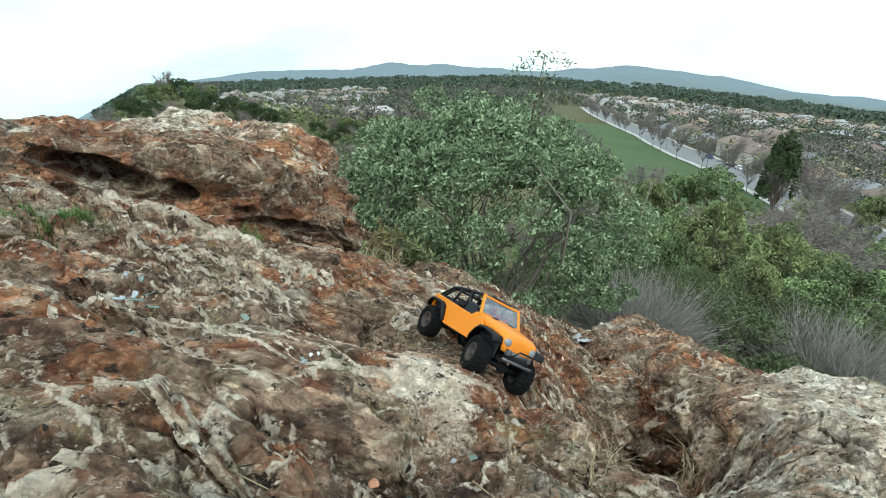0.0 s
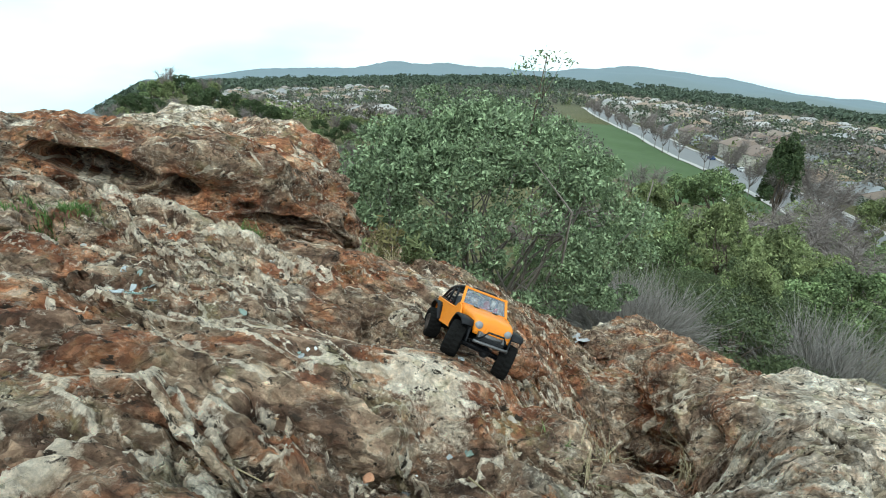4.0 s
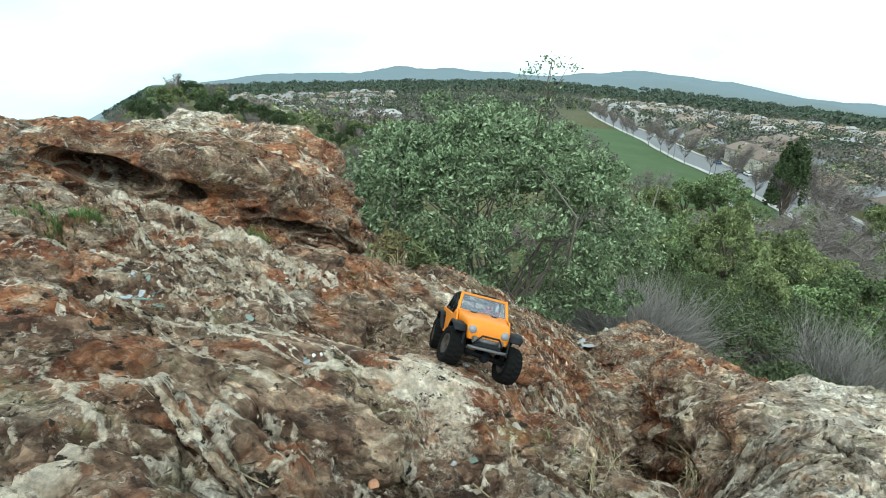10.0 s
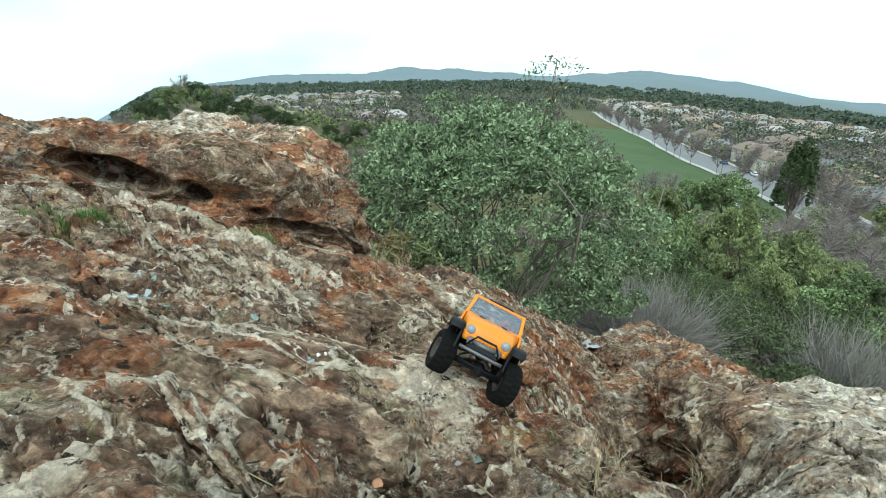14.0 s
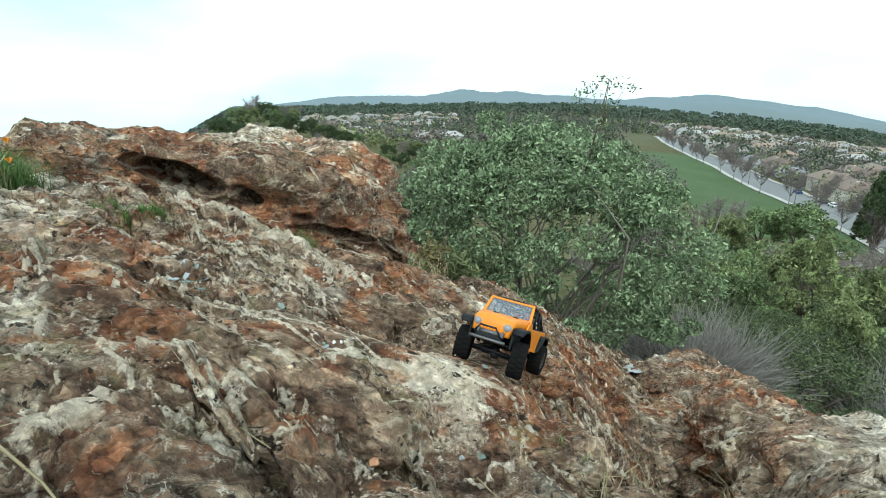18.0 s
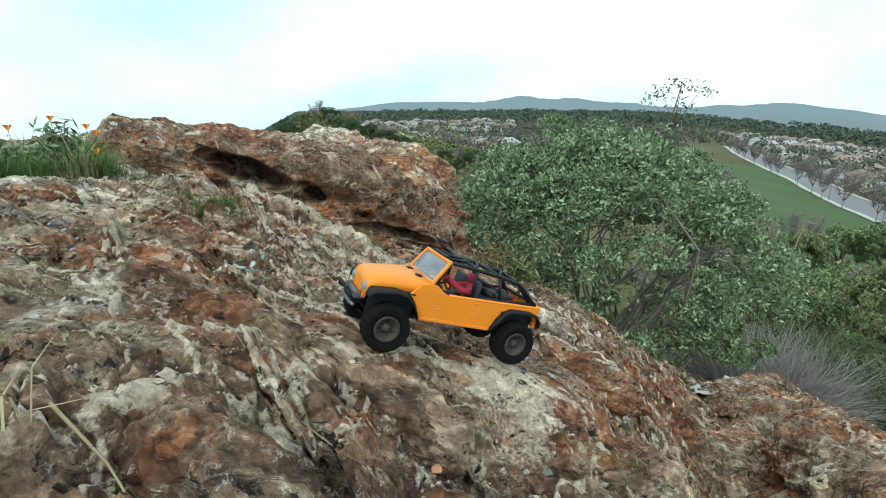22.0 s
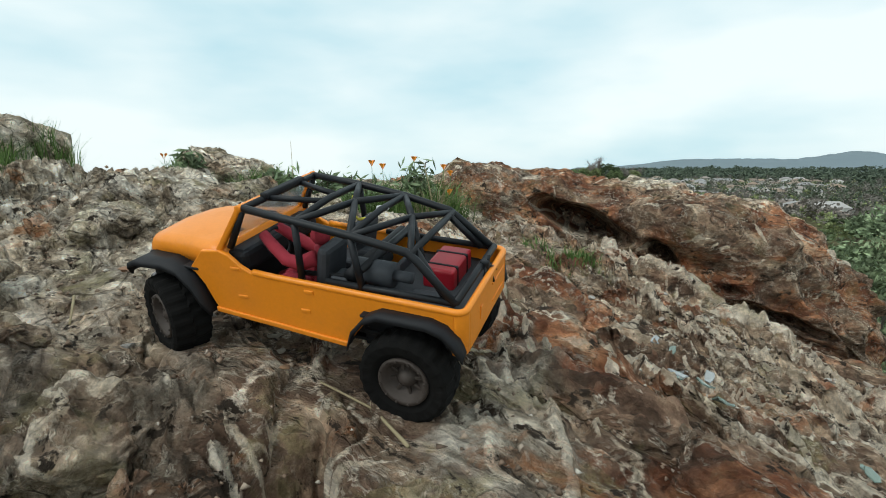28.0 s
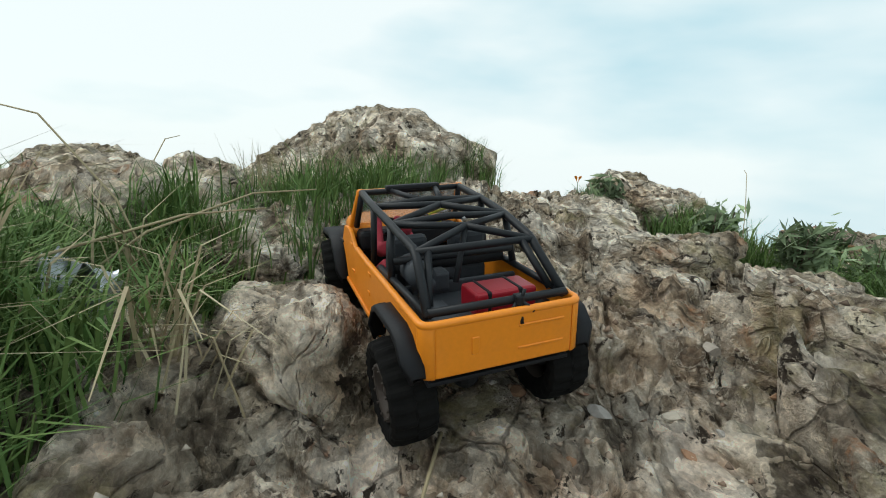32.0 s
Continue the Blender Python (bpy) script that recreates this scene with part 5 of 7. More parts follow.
            part("shock", bm, TRIM_BLACK, car)
    axles = []
    for e in (1, -1):
        bm = bmesh.new()
        tube(bm, [(0, -0.074, 0), (0, 0.074, 0)], 0.0075, 12)
        d = bmesh.ops.create_uvsphere(bm, u_segments=14, v_segments=10, radius=0.0165)["verts"]
        bmesh.ops.transform(bm, matrix=pose(0, 0.014, 0) @ Matrix.Diagonal((1.1, 0.9, 1.0, 1)), verts=d)
        tube(bm, [(0, 0.014, 0), (-e * 0.055, 0.004, 0.008)], 0.0075, 10, 0.005)
        for s in (1, -1):
            box(bm, (0, s * 0.073, 0), (0.022, 0.012, 0.026), 0.003)
        if e > 0:
            tube(bm, [(0.020, -0.066, 0.004), (0.020, 0.066, 0.004)], 0.0026, 8)
        ax = part("front_axle" if e > 0 else "rear_axle", bm, TRIM_BLACK, car)
        ax.location = (e * HALF_BASE, 0, AXLE_Z)
        axles.append(ax)
    wheels = []
    first = build_wheel(car)
    for e in (1, -1):
        for s in (1, -1):
            if not wheels:
                w = first
            else:
                w = first.copy()
                scene.collection.objects.link(w)
                w.parent = car
                for child in first.children:
                    c = child.copy()
                    scene.collection.objects.link(c)
                    c.parent = w
            w.location = (e * HALF_BASE, s * HALF_TRACK, AXLE_Z)
            wheels.append(w)
    return car, axles, wheels


CAR, AXLES, WHEELS = build_car()


# ---------------------------------------------------------------- plants
def leaf_quads(rng, pos, length, width, droop=0.2, flat=0.0):
    """Leaves as bent four-sided blades at pos. Returns verts and faces."""
    n = len(pos)
    a = rng.normal(size=(n, 3))
    a[:, 2] = a[:, 2] * (1 - flat) - droop
    a /= np.linalg.norm(a, axis=1, keepdims=True)
    b = np.cross(a, rng.normal(size=(n, 3)))
    b /= np.linalg.norm(b, axis=1, keepdims=True) + 1e-9
    ln = (length * rng.uniform(0.6, 1.3, n))[:, None]
    wd = (width * rng.uniform(0.6, 1.3, n))[:, None]
    v = np.stack([pos - a * ln * 0.5, pos + b * wd * 0.5, pos + a * ln * 0.5, pos - b * wd * 0.5], 1)
    return v.reshape(-1, 3), np.arange(4 * n).reshape(n, 4)


def crown_points(rng, n, radii, lumps=26, hollow=0.55, spread=0.2):
    """Points of an uneven crown: lumps on and in an ellipsoid, with gaps between."""
    d = rng.normal(size=(lumps, 3))
    d /= np.linalg.norm(d, axis=1, keepdims=True)
    d[:, 2] = np.where(d[:, 2] < -0.55, -d[:, 2], d[:, 2])
    c = d * (hollow + (1 - hollow) * rng.uniform(0.2, 1.0, (lumps, 1)) ** 0.5) * rng.uniform(0.85, 1.1, (lumps, 1))
    pick = rng.integers(0, lumps, n)
    size = rng.uniform(0.6, 1.3, lumps)[pick][:, None]
    off = rng.normal(size=(n, 3))
    off /= np.linalg.norm(off, axis=1, keepdims=True)
    p = c[pick] + off * spread * size * rng.uniform(0.3, 1.0, (n, 1)) ** 0.4
    return p * np.array(radii), c * np.array(radii)


def limbs(bm, rng, base, tips, r0, wander=0.12):
    """A trunk that forks into limbs towards the tips."""
    base = Vector(base)
    for t in tips:
        t = Vector(t)
        mid = base.lerp(t, 0.45) + Vector(rng.normal(size=3)) * (t - base).length * wander * 0.5 + Vector((0, 0, (t - base).length * 0.08))
        q = base.lerp(mid, 0.5) + Vector(rng.normal(size=3)) * (t - base).length * wander * 0.25
        tube(bm, [base, q, mid, mid.lerp(t, 0.55) + Vector(rng.normal(size=3)) * (t - base).length * wander * 0.3, t], r0, 5, r0 * 0.22)


def tree(name, label, seed, height, radii, leaves, leaf, material, trunk_r=0.12, lumps=26, spread=0.24, hollow=0.5, droop=0.2, bark=None, tips=9):
    """A tree on the ground at its own origin: trunk with limbs, and an uneven crown."""
    rng = np.random.default_rng(seed)
    thing = new(name)
    tagged(thing, label, "tree" if "tree" in name or name == "conifer" else "shrub")
    p, c = crown_points(rng, leaves, radii, lumps, hollow, spread)
    up = np.array([0, 0, height - radii[2]])
    bm = bmesh.new()
    crown_base = (0, 0, max(0.15 * height, height - 2.0 * radii[2]))
    tube(bm, [(0, 0, -0.4), (0.02 * height, 0, crown_base[2] * 0.5), crown_base], trunk_r, 7, trunk_r * 0.75)
    limbs(bm, rng, crown_base, (c + up)[:tips], trunk_r * 0.6)
    part("trunk", bm, bark or BARK, thing)
    v, f = leaf_quads(rng, p + up, leaf[0], leaf[1], droop)
    part("crown", mesh_np("crown", v, f, material, False), None, thing)
    return thing


def bare_tree(name, label, seed, height, width, material, twigs=260, trunk_r=0.10):
    """A leafless tree: limbs and a haze of thin twigs."""
    rng = np.random.default_rng(seed)
    thing = new(name)
    tagged(thing, label, "tree")
    bm = bmesh.new()
    tube(bm, [(0, 0, -0.4), (0.02, 0.02, 0.3 * height)], trunk_r, 7, trunk_r * 0.7)
    tips = []
    for k in range(9):
        a = rng.uniform(0, 2 * math.pi)
        tips.append((math.cos(a) * width * rng.uniform(0.25, 0.5), math.sin(a) * width * rng.uniform(0.25, 0.5), height * rng.uniform(0.6, 0.95)))
    limbs(bm, rng, (0.02, 0.02, 0.28 * height), tips, trunk_r * 0.5)
    part("trunk", bm, material, thing)
    pos, ends = [], []
    for t in tips:
        for _ in range(twigs // 9):
            s = np.array([0.02, 0.02, 0.3 * height]) * 0.5 + np.array(t) * rng.uniform(0.45, 1.0)
            e = s + rng.normal(size=3) * np.array([0.09, 0.09, 0.05]) * height + np.array([0, 0, 0.06 * height])
            pos.append(s)
            ends.append(e)
    pos, ends = np.array(pos), np.array(ends)
    side = np.cross(ends - pos, rng.normal(size=pos.shape))
    side /= np.linalg.norm(side, axis=1, keepdims=True)
    w = height * 0.0028
    v = np.stack([pos - side * w, pos + side * w, ends + side * w * 0.3, ends - side * w * 0.3], 1).reshape(-1, 3)
    part("crown", mesh_np("twigs", v, np.arange(len(v)).reshape(-1, 4), material, False), None, thing)
    return thing


def ground_z(x, y):
    return float(hill_top(np.array([float(x)]), np.array([float(y)]))[0])


def set_down(thing, x, y, turn=0.0, size=1.0, sink=0.0):
    thing.location = (x, y, ground_z(x, y) - sink)
    thing.rotation_euler = (0, 0, radians(turn))
    thing.scale = (size, size, size)


def another(thing, x, y, turn, size, sink=0.0):
    c = copy_thing(thing, pose(x, y, ground_z(x, y) - sink, 0, 0, turn))
    c.scale = (size, size, size)
    return c


# the green bush that fills the middle ground
def build_bush():
    rng = np.random.default_rng(5)
    bush = new("bush")
    tagged(bush, "large grey-green leafy bush growing below the outcrop", "bush")
    centre = np.array([1.80, 5.15, -1.42])
    bush.location = (1.7, 5.4, -3.6)
    org = np.array(bush.location)
    p, c = crown_points(rng, 85000, (2.06, 1.45, 1.55), 230, 0.62, 0.115)
    # a thinner, looser outer haze of shoots
    d = rng.normal(size=(7000, 3))
    d /= np.linalg.norm(d, axis=1, keepdims=True)
    d[:, 2] = np.abs(d[:, 2]) * 0.9 + 0.05
    shoots = d * np.array((2.16, 1.46, 1.58)) * rng.uniform(0.86, 1.08, (7000, 1))
    p = np.concatenate([p, shoots]) + centre - org
    # lower right of the crown hangs further down the slope
    p[:, 2] -= 0.25 * np.clip(p[:, 0] + org[0] - 2.0, 0, None)
    v, f = leaf_quads(rng, p, 0.058, 0.023, 0.25)
    part("crown", mesh_np("bush_crown", v, f, LEAF_BUSH, False), None, bush)
    bm = bmesh.new()
    for k in range(7):
        a = rng.uniform(0, 6.28)
        base = (0.25 * math.cos(a), 0.2 * math.sin(a), -0.3)
        limbs(bm, rng, base, [tuple(q + centre - org) for q in c[k * 8:k * 8 + 8]], 0.028, 0.2)
    part("branchwork", bm, simple("bush_bark", (0.20, 0.175, 0.15), 0.9, 0, 0.35, 40, 0.4), bush, "many thin grey stems")
    # one tall spray above the crown
    bm = bmesh.new()
    top = np.array([2.33, 4.70, 0.62]) - org
    tube(bm, [(0.5, -0.4, 2.9), tuple(top - np.array([0.06, 0, 0.35])), tuple(top)], 0.012, 5, 0.004)
    sp = []
    for q in ((0, 0, 0), (-0.16, 0.05, -0.10), (0.16, -0.05, -0.08), (0.05, 0.05, -0.25), (-0.30, 0.0, -0.16), (-0.05, 0, -0.42)):
        tip = top + np.array(q)
        tube(bm, [tuple(top - np.array([0.03, 0, 0.45])), tuple(tip)], 0.006, 4, 0.002)
        sp.append(tip + rng.normal(size=(34, 3)) * np.array([0.065, 0.05, 0.04]))
    part("spray_stem", bm, BARK, bush)
    v, f = leaf_quads(rng, np.concatenate(sp), 0.055, 0.02, 0.1)
    part("spray_leaves", mesh_np("spray_leaves", v, f, LEAF_BUSH, False), None, bush)


build_bush()


def dry_shrub(x, y, z, size, seed, label):
    """A leafless grey shrub: a fan of thin upright twigs."""
    rng = np.random.default_rng(seed)
    thing = new("dry_shrub")
    tagged(thing, label, "shrub", "dry shrubs")
    thing.location = (x, y, z)
    n = 1300
    a, lean = rng.uniform(0, 6.283, n), rng.uniform(0.05, 1.35, n)
    root = np.stack([np.cos(a), np.sin(a), 0 * a], 1) * (rng.uniform(0, 0.40, n) * size)[:, None]
    d = np.stack([np.cos(a) * np.sin(lean), np.sin(a) * np.sin(lean), np.cos(lean)], 1)
    ln = (size * rng.uniform(0.30, 1.10, n))[:, None]
    p1 = root + d * ln * 0.5 + rng.normal(size=(n, 3)) * 0.03 * size
    p2 = root + d * ln + rng.normal(size=(n, 3)) * 0.17 * size
    # side twigs
    q0 = np.repeat(p1, 3, 0) + (np.repeat(p2 - p1, 3, 0)) * rng.uniform(0, 0.8, (3 * n, 1))
    q1 = q0 + np.repeat(d, 3, 0) * 0.2 * size * rng.uniform(0.5, 1, (3 * n, 1)) + rng.normal(size=(3 * n, 3)) * 0.06 * size
    s0, s1 = np.concatenate([root, p1, q0]), np.concatenate([p1, p2, q1])
    w = np.concatenate([np.full(n, 0.0055), np.full(n, 0.0036), np.full(3 * n, 0.0024)])[:, None] * size
    side = np.cross(s1 - s0, rng.normal(size=s0.shape))
    side /= np.linalg.norm(side, axis=1, keepdims=True)
    v = np.stack([s0 - side * w, s0 + side * w, s1 + side * w * 0.5, s1 - side * w * 0.5], 1).reshape(-1, 3)
    part("crown", mesh_np("dry_twigs", v, np.arange(len(v)).reshape(-1, 4), LEAF_GREY, False), None, thing)
    bm = bmesh.new()
    for k in range(8):
        tube(bm, [(0, 0, -0.1), tuple(p1[k] * 0.7), tuple(p1[k])], 0.014 * size, 5, 0.006 * size)
    part("branchwork", bm, simple("grey_bark", (0.24, 0.225, 0.21), 0.9, 0, 0.3, 40, 0.4), thing)


dry_shrub(5.05, 6.9, -4.55, 1.35, 61, "leafless grey twiggy shrub beside the rock block")
dry_shrub(5.9, 7.3, -4.95, 1.25, 65, "leafless grey twiggy shrub behind the rock block")
dry_shrub(9.4, 6.5, -6.15, 1.75, 62, "wide leafless grey shrub on the hillside")
dry_shrub(8.0, 8.6, -6.3, 1.2, 63, "thin leafless grey shrub on the hillside")
dry_shrub(4.4, 7.6, -4.6, 1.0, 64, "small leafless grey shrub under the bush")


# trees by kind, then their copies
def build_trees():
    rng = np.random.default_rng(77)
    oak = tree("oak_tree", "dark green round-crowned oak on the hillside", 11, 7.0, (4.0, 4.0, 2.9), 5200, (0.42, 0.24), LEAF_DARK, 0.22, 34, 0.26, 0.55)
    olive = tree("willow_tree", "yellow-green drooping tree on the lower slope", 12, 6.5, (2.7, 2.7, 3.0), 7000, (0.34, 0.11), LEAF_OLIVE, 0.14, 40, 0.22, 0.5, 0.9)
    green = tree("broadleaf_tree", "mid green leafy tree on the slope", 13, 6.0, (3.0, 3.0, 2.6), 7000, (0.29, 0.16), leaf_material("leaf_mid", (0.100, 0.142, 0.064), (0.27, 0.335, 0.155), 0.7, 0.9), 0.16, 34, 0.25, 0.5)
    fir = tree("conifer", "tall dark green conifer beside the road", 14, 13.0, (2.6, 2.6, 6.2), 7000, (0.50, 0.20), LEAF_DARK, 0.25, 46, 0.2, 0.35)
    brown = bare_tree("bare_tree", "leafless brown street tree", 15, 9.0, 7.5, simple("bare_bark", (0.23, 0.195, 0.18), 0.9, 0, 0.3, 12, 0.3), 1900, 0.13)
    low = tree("green_shrub", "low dark green shrub on the hillside", 16, 1.6, (1.3, 1.3, 0.85), 3200, (0.10, 0.05), leaf_material("leaf_low", (0.060, 0.082, 0.042), (0.15, 0.175, 0.085)), 0.05, 24, 0.3, 0.45)
    # the kinds' own places, then more of each: x, y, turn, size
    set_down(oak, -19, 118, 0, 1.2)
    set_down(olive, 25, 30, 0, 0.75)
    set_down(green, 34, 43, 0, 1.3)
    set_down(fir, 104, 104, 0, 1.05)
    set_down(brown, 92, 90, 0, 1.1)
    set_down(low, 3.6, 8.4, 0, 0.8)
    for x, y, a, s in ((49.3, 71.8, 40, 1.75), (20.2, 21.4, 70, 0.72), (72.6, 65.6, 200, 1.6), (19.1, 17.3, 130, 0.62), (92, 67.7, 20, 1.75), (11.4, 10.8, 300, 0.36), (34, 44, 80, 1.25), (24.5, 27, 15, 0.8), (30, 25, 250, 0.75), (16, 24, 140, 0.7), (40, 36, 10, 1.1), (26, 20.5, 95, 0.65)):
        another(olive, x, y, a, s, 0.3)
    for x, y, a, s in ((72.9, 86.1, 60, 1.9), (57.6, 40.9, 10, 1.4), (69, 92, 100, 1.4), (13.4, 17.4, 30, 0.42), (44, 56, 80, 1.6), (30, 34, 190, 1.0), (22, 16, 310, 0.6), (50, 46, 35, 1.4), (17, 13, 35, 0.45)):
        another(green, x, y, a, s, 0.3)
    for x, y, a, s in ((62.6, 49.7, 0, 1.35), (100, 89, 50, 1.5), (85, 74, 90, 1.4), (46, 34, 10, 0.9), (27, 31, 44, 0.6)):
        another(brown, x, y, a, s, 0.3)
    another(fir, 90.3, 88.7, 30, 1.45, 0.3)
    for k in range(60):
        az, r = radians(rng.uniform(20, 60)), rng.uniform(34, 105)
        x, y = r * math.sin(az), r * math.cos(az)
        off, s0 = (x - 111) * 0.954 - (y - 122) * 0.3, (x - 111) * 0.3 + (y - 122) * 0.954
        if off > -44 and s0 > -42:
            continue
        kind = (olive, green, olive, brown)[k % 4]
        another(kind, x, y, rng.uniform(0, 360), rng.uniform(0.55, 0.9) * (0.6 + r / 105), 0.3)
    for x, y, a, s in ((98, 86, 30, 0.8), (112, 92, 100, 0.9), (88, 70, 45, 0.9), (101, 66, 250, 0.85), (94, 58, 160, 0.7), (118, 110, 70, 0.9), (108, 76, 20, 0.9), (120, 90, 200, 0.8), (80, 60, 300, 0.7)):
        another(brown, x, y, a, s, 0.3)
    for k in range(16):
        s0 = -10 + 19 * k
        another(brown, 111 + 0.3 * s0 - 4 + rng.uniform(-1, 1), 122 + 0.954 * s0 + rng.uniform(-4, 4), rng.uniform(0, 360), rng.uniform(1.0, 1.35), 0.2)
    # oaks and mixed wood on the north-west slope
    for k in range(190):
        az, r = radians(rng.uniform(-26, 6)), rng.uniform(42, 240)
        x, y = r * math.sin(az), r * math.cos(az)
        kind = (oak, oak, green, olive, brown, olive)[int(rng.integers(0, 6))]
        another(kind, x, y, rng.uniform(0, 360), rng.uniform(0.65, 1.15) , 0.4)
    for x, y, a, s in ((5.2, 9.6, 30, 0.8), (6.6, 6.6, 80, 0.7), (8.3, 6.0, 10, 0.8), (7.2, 7.4, 30, 0.9), (6.4, 5.6, 130, 0.6), (7.4, 6.2, 210, 0.7), (9.6, 7.6, 260, 0.9), (6.9, 8.4, 20, 0.9), (10.2, 6.2, 70, 0.7), (11.2, 7.2, 140, 0.8), (8.6, 7.2, 310, 0.8), (8.8, 9.4, 120, 0.9), (10.8, 8.0, 200, 0.8), (12.0, 6.5, 60, 0.9), (11.5, 10.5, 340, 1.1), (7.0, 11.5, 150, 1.1), (14.5, 9.5, 20, 1.2),
                       (15, 13, 250, 1.4), (10, 14, 90, 1.3), (18, 17, 10, 1.5), (13, 18, 70, 1.5), (22, 20, 130, 1.5), (17, 23, 190, 1.6), (20, 14, 300, 1.3), (26, 23, 33, 1.5), (3.0, 11.5, 0, 1.2), (0.5, 10.5, 90, 1.1), (-1.6, 9.0, 200, 1.0), (-3.5, 10, 40, 1.2), (-1, 14, 10, 1.6), (-6, 15, 80, 1.6), (4, 16, 160, 1.5), (9, 20, 60, 1.7), (-3, 22, 20, 2.0), (5, 26, 200, 2.0), (12, 28, 300, 2.0), (-9, 24, 120, 2.0)):
        another(low, x, y, a, s * (0.62 if x * x + y * y < 420 else 0.9), 0.15)
    # brush over the open hillside to the north-east
    for k in range(36):
        az, r = radians(rng.uniform(26, 58)), rng.uniform(9.5, 20)
        another(low, r * math.sin(az), r * math.cos(az), rng.uniform(0, 360), rng.uniform(0.5, 0.85), 0.12)


build_trees()


# ---------------------------------------------------------------- the valley: lawn, road, houses
UX, UY = 0.3, 0.954


def along(s, off):
    """A place s metres along the road and off metres east of its west kerb."""
    return 111 + UX * s + UY * off, 122 + UY * s - UX * off


def draped(name, s0, s1, o0, o1, lift, material, label, ns=60, no=10, category="ground"):
    s, o = np.meshgrid(np.linspace(s0, s1, ns), np.linspace(o0, o1, no), indexing="ij")
    x, y = along(s, o)
    z = hill_top(x, y) + lift
    ob = new(name, mesh_np(name, np.stack([x, y, z], -1).reshape(-1, 3), grid_faces(ns, no)[:, ::-1], material))
    return tagged(ob, label, category, kind="structure")


draped("lawn", -30, 178, -36, -2.6, 0.12, simple("lawn_grass", (0.062, 0.105, 0.030), 0.95, 0, 0.35, 0.25, 0.3), "mown green park lawn beside the road", 80, 30)
draped("pavement", -80, 330, -2.4, 0.0, 0.28, simple("kerb_concrete", (0.50, 0.48, 0.45), 0.9, 0, 0.12, 1.5, 0.2), "pale concrete pavement along the road", 120, 3)
draped("road", -80, 330, 0.05, 15.0, 0.14, simple("asphalt", (0.20, 0.20, 0.205), 0.9, 0, 0.15, 0.6, 0.2), "wide grey asphalt road", 120, 6)
draped("pavement", -80, 330, 15.05, 17.2, 0.28, simple("kerb_concrete_far", (0.46, 0.44, 0.42), 0.9, 0, 0.12, 1.5, 0.2), "pale concrete pavement along the road", 120, 3)
draped("park_path", -42, -18, -14, -11.5, 0.2, simple("path_concrete", (0.42, 0.40, 0.37), 0.9, 0, 0.12, 1.5, 0.2), "pale concrete path in the park", 20, 3)
for side_street in (74, 168, 262):
    draped("road", side_street, side_street + 10, 17.3, 330, 0.14, simple("asphalt_side", (0.21, 0.21, 0.215), 0.9, 0, 0.15, 0.6, 0.2), "grey asphalt side street between houses", 4, 60)

HOUSE_WALLS = [simple("stucco_cream", (0.68, 0.63, 0.54), 0.9, 0, 0.1, 3, 0.2, True), simple("stucco_white", (0.80, 0.80, 0.78), 0.9, 0, 0.08, 3, 0.2, True), simple("stucco_grey", (0.42, 0.43, 0.42), 0.9, 0, 0.1, 3, 0.2, True)]
HOUSE_ROOFS = [simple("roof_tan", (0.34, 0.25, 0.17), 0.9, 0, 0.2, 1.5, 0.5, True), simple("roof_grey", (0.24, 0.25, 0.26), 0.9, 0, 0.2, 1.5, 0.5, True), simple("roof_brown", (0.21, 0.155, 0.13), 0.9, 0, 0.2, 1.5, 0.5, True)]
GLASS_DARK = simple("window_dark", (0.05, 0.06, 0.07), 0.15, 0, 0.2, 1, 0.05)
GARAGE = simple("garage_white", (0.66, 0.66, 0.64), 0.7, 0, 0.06, 2, 0.1)


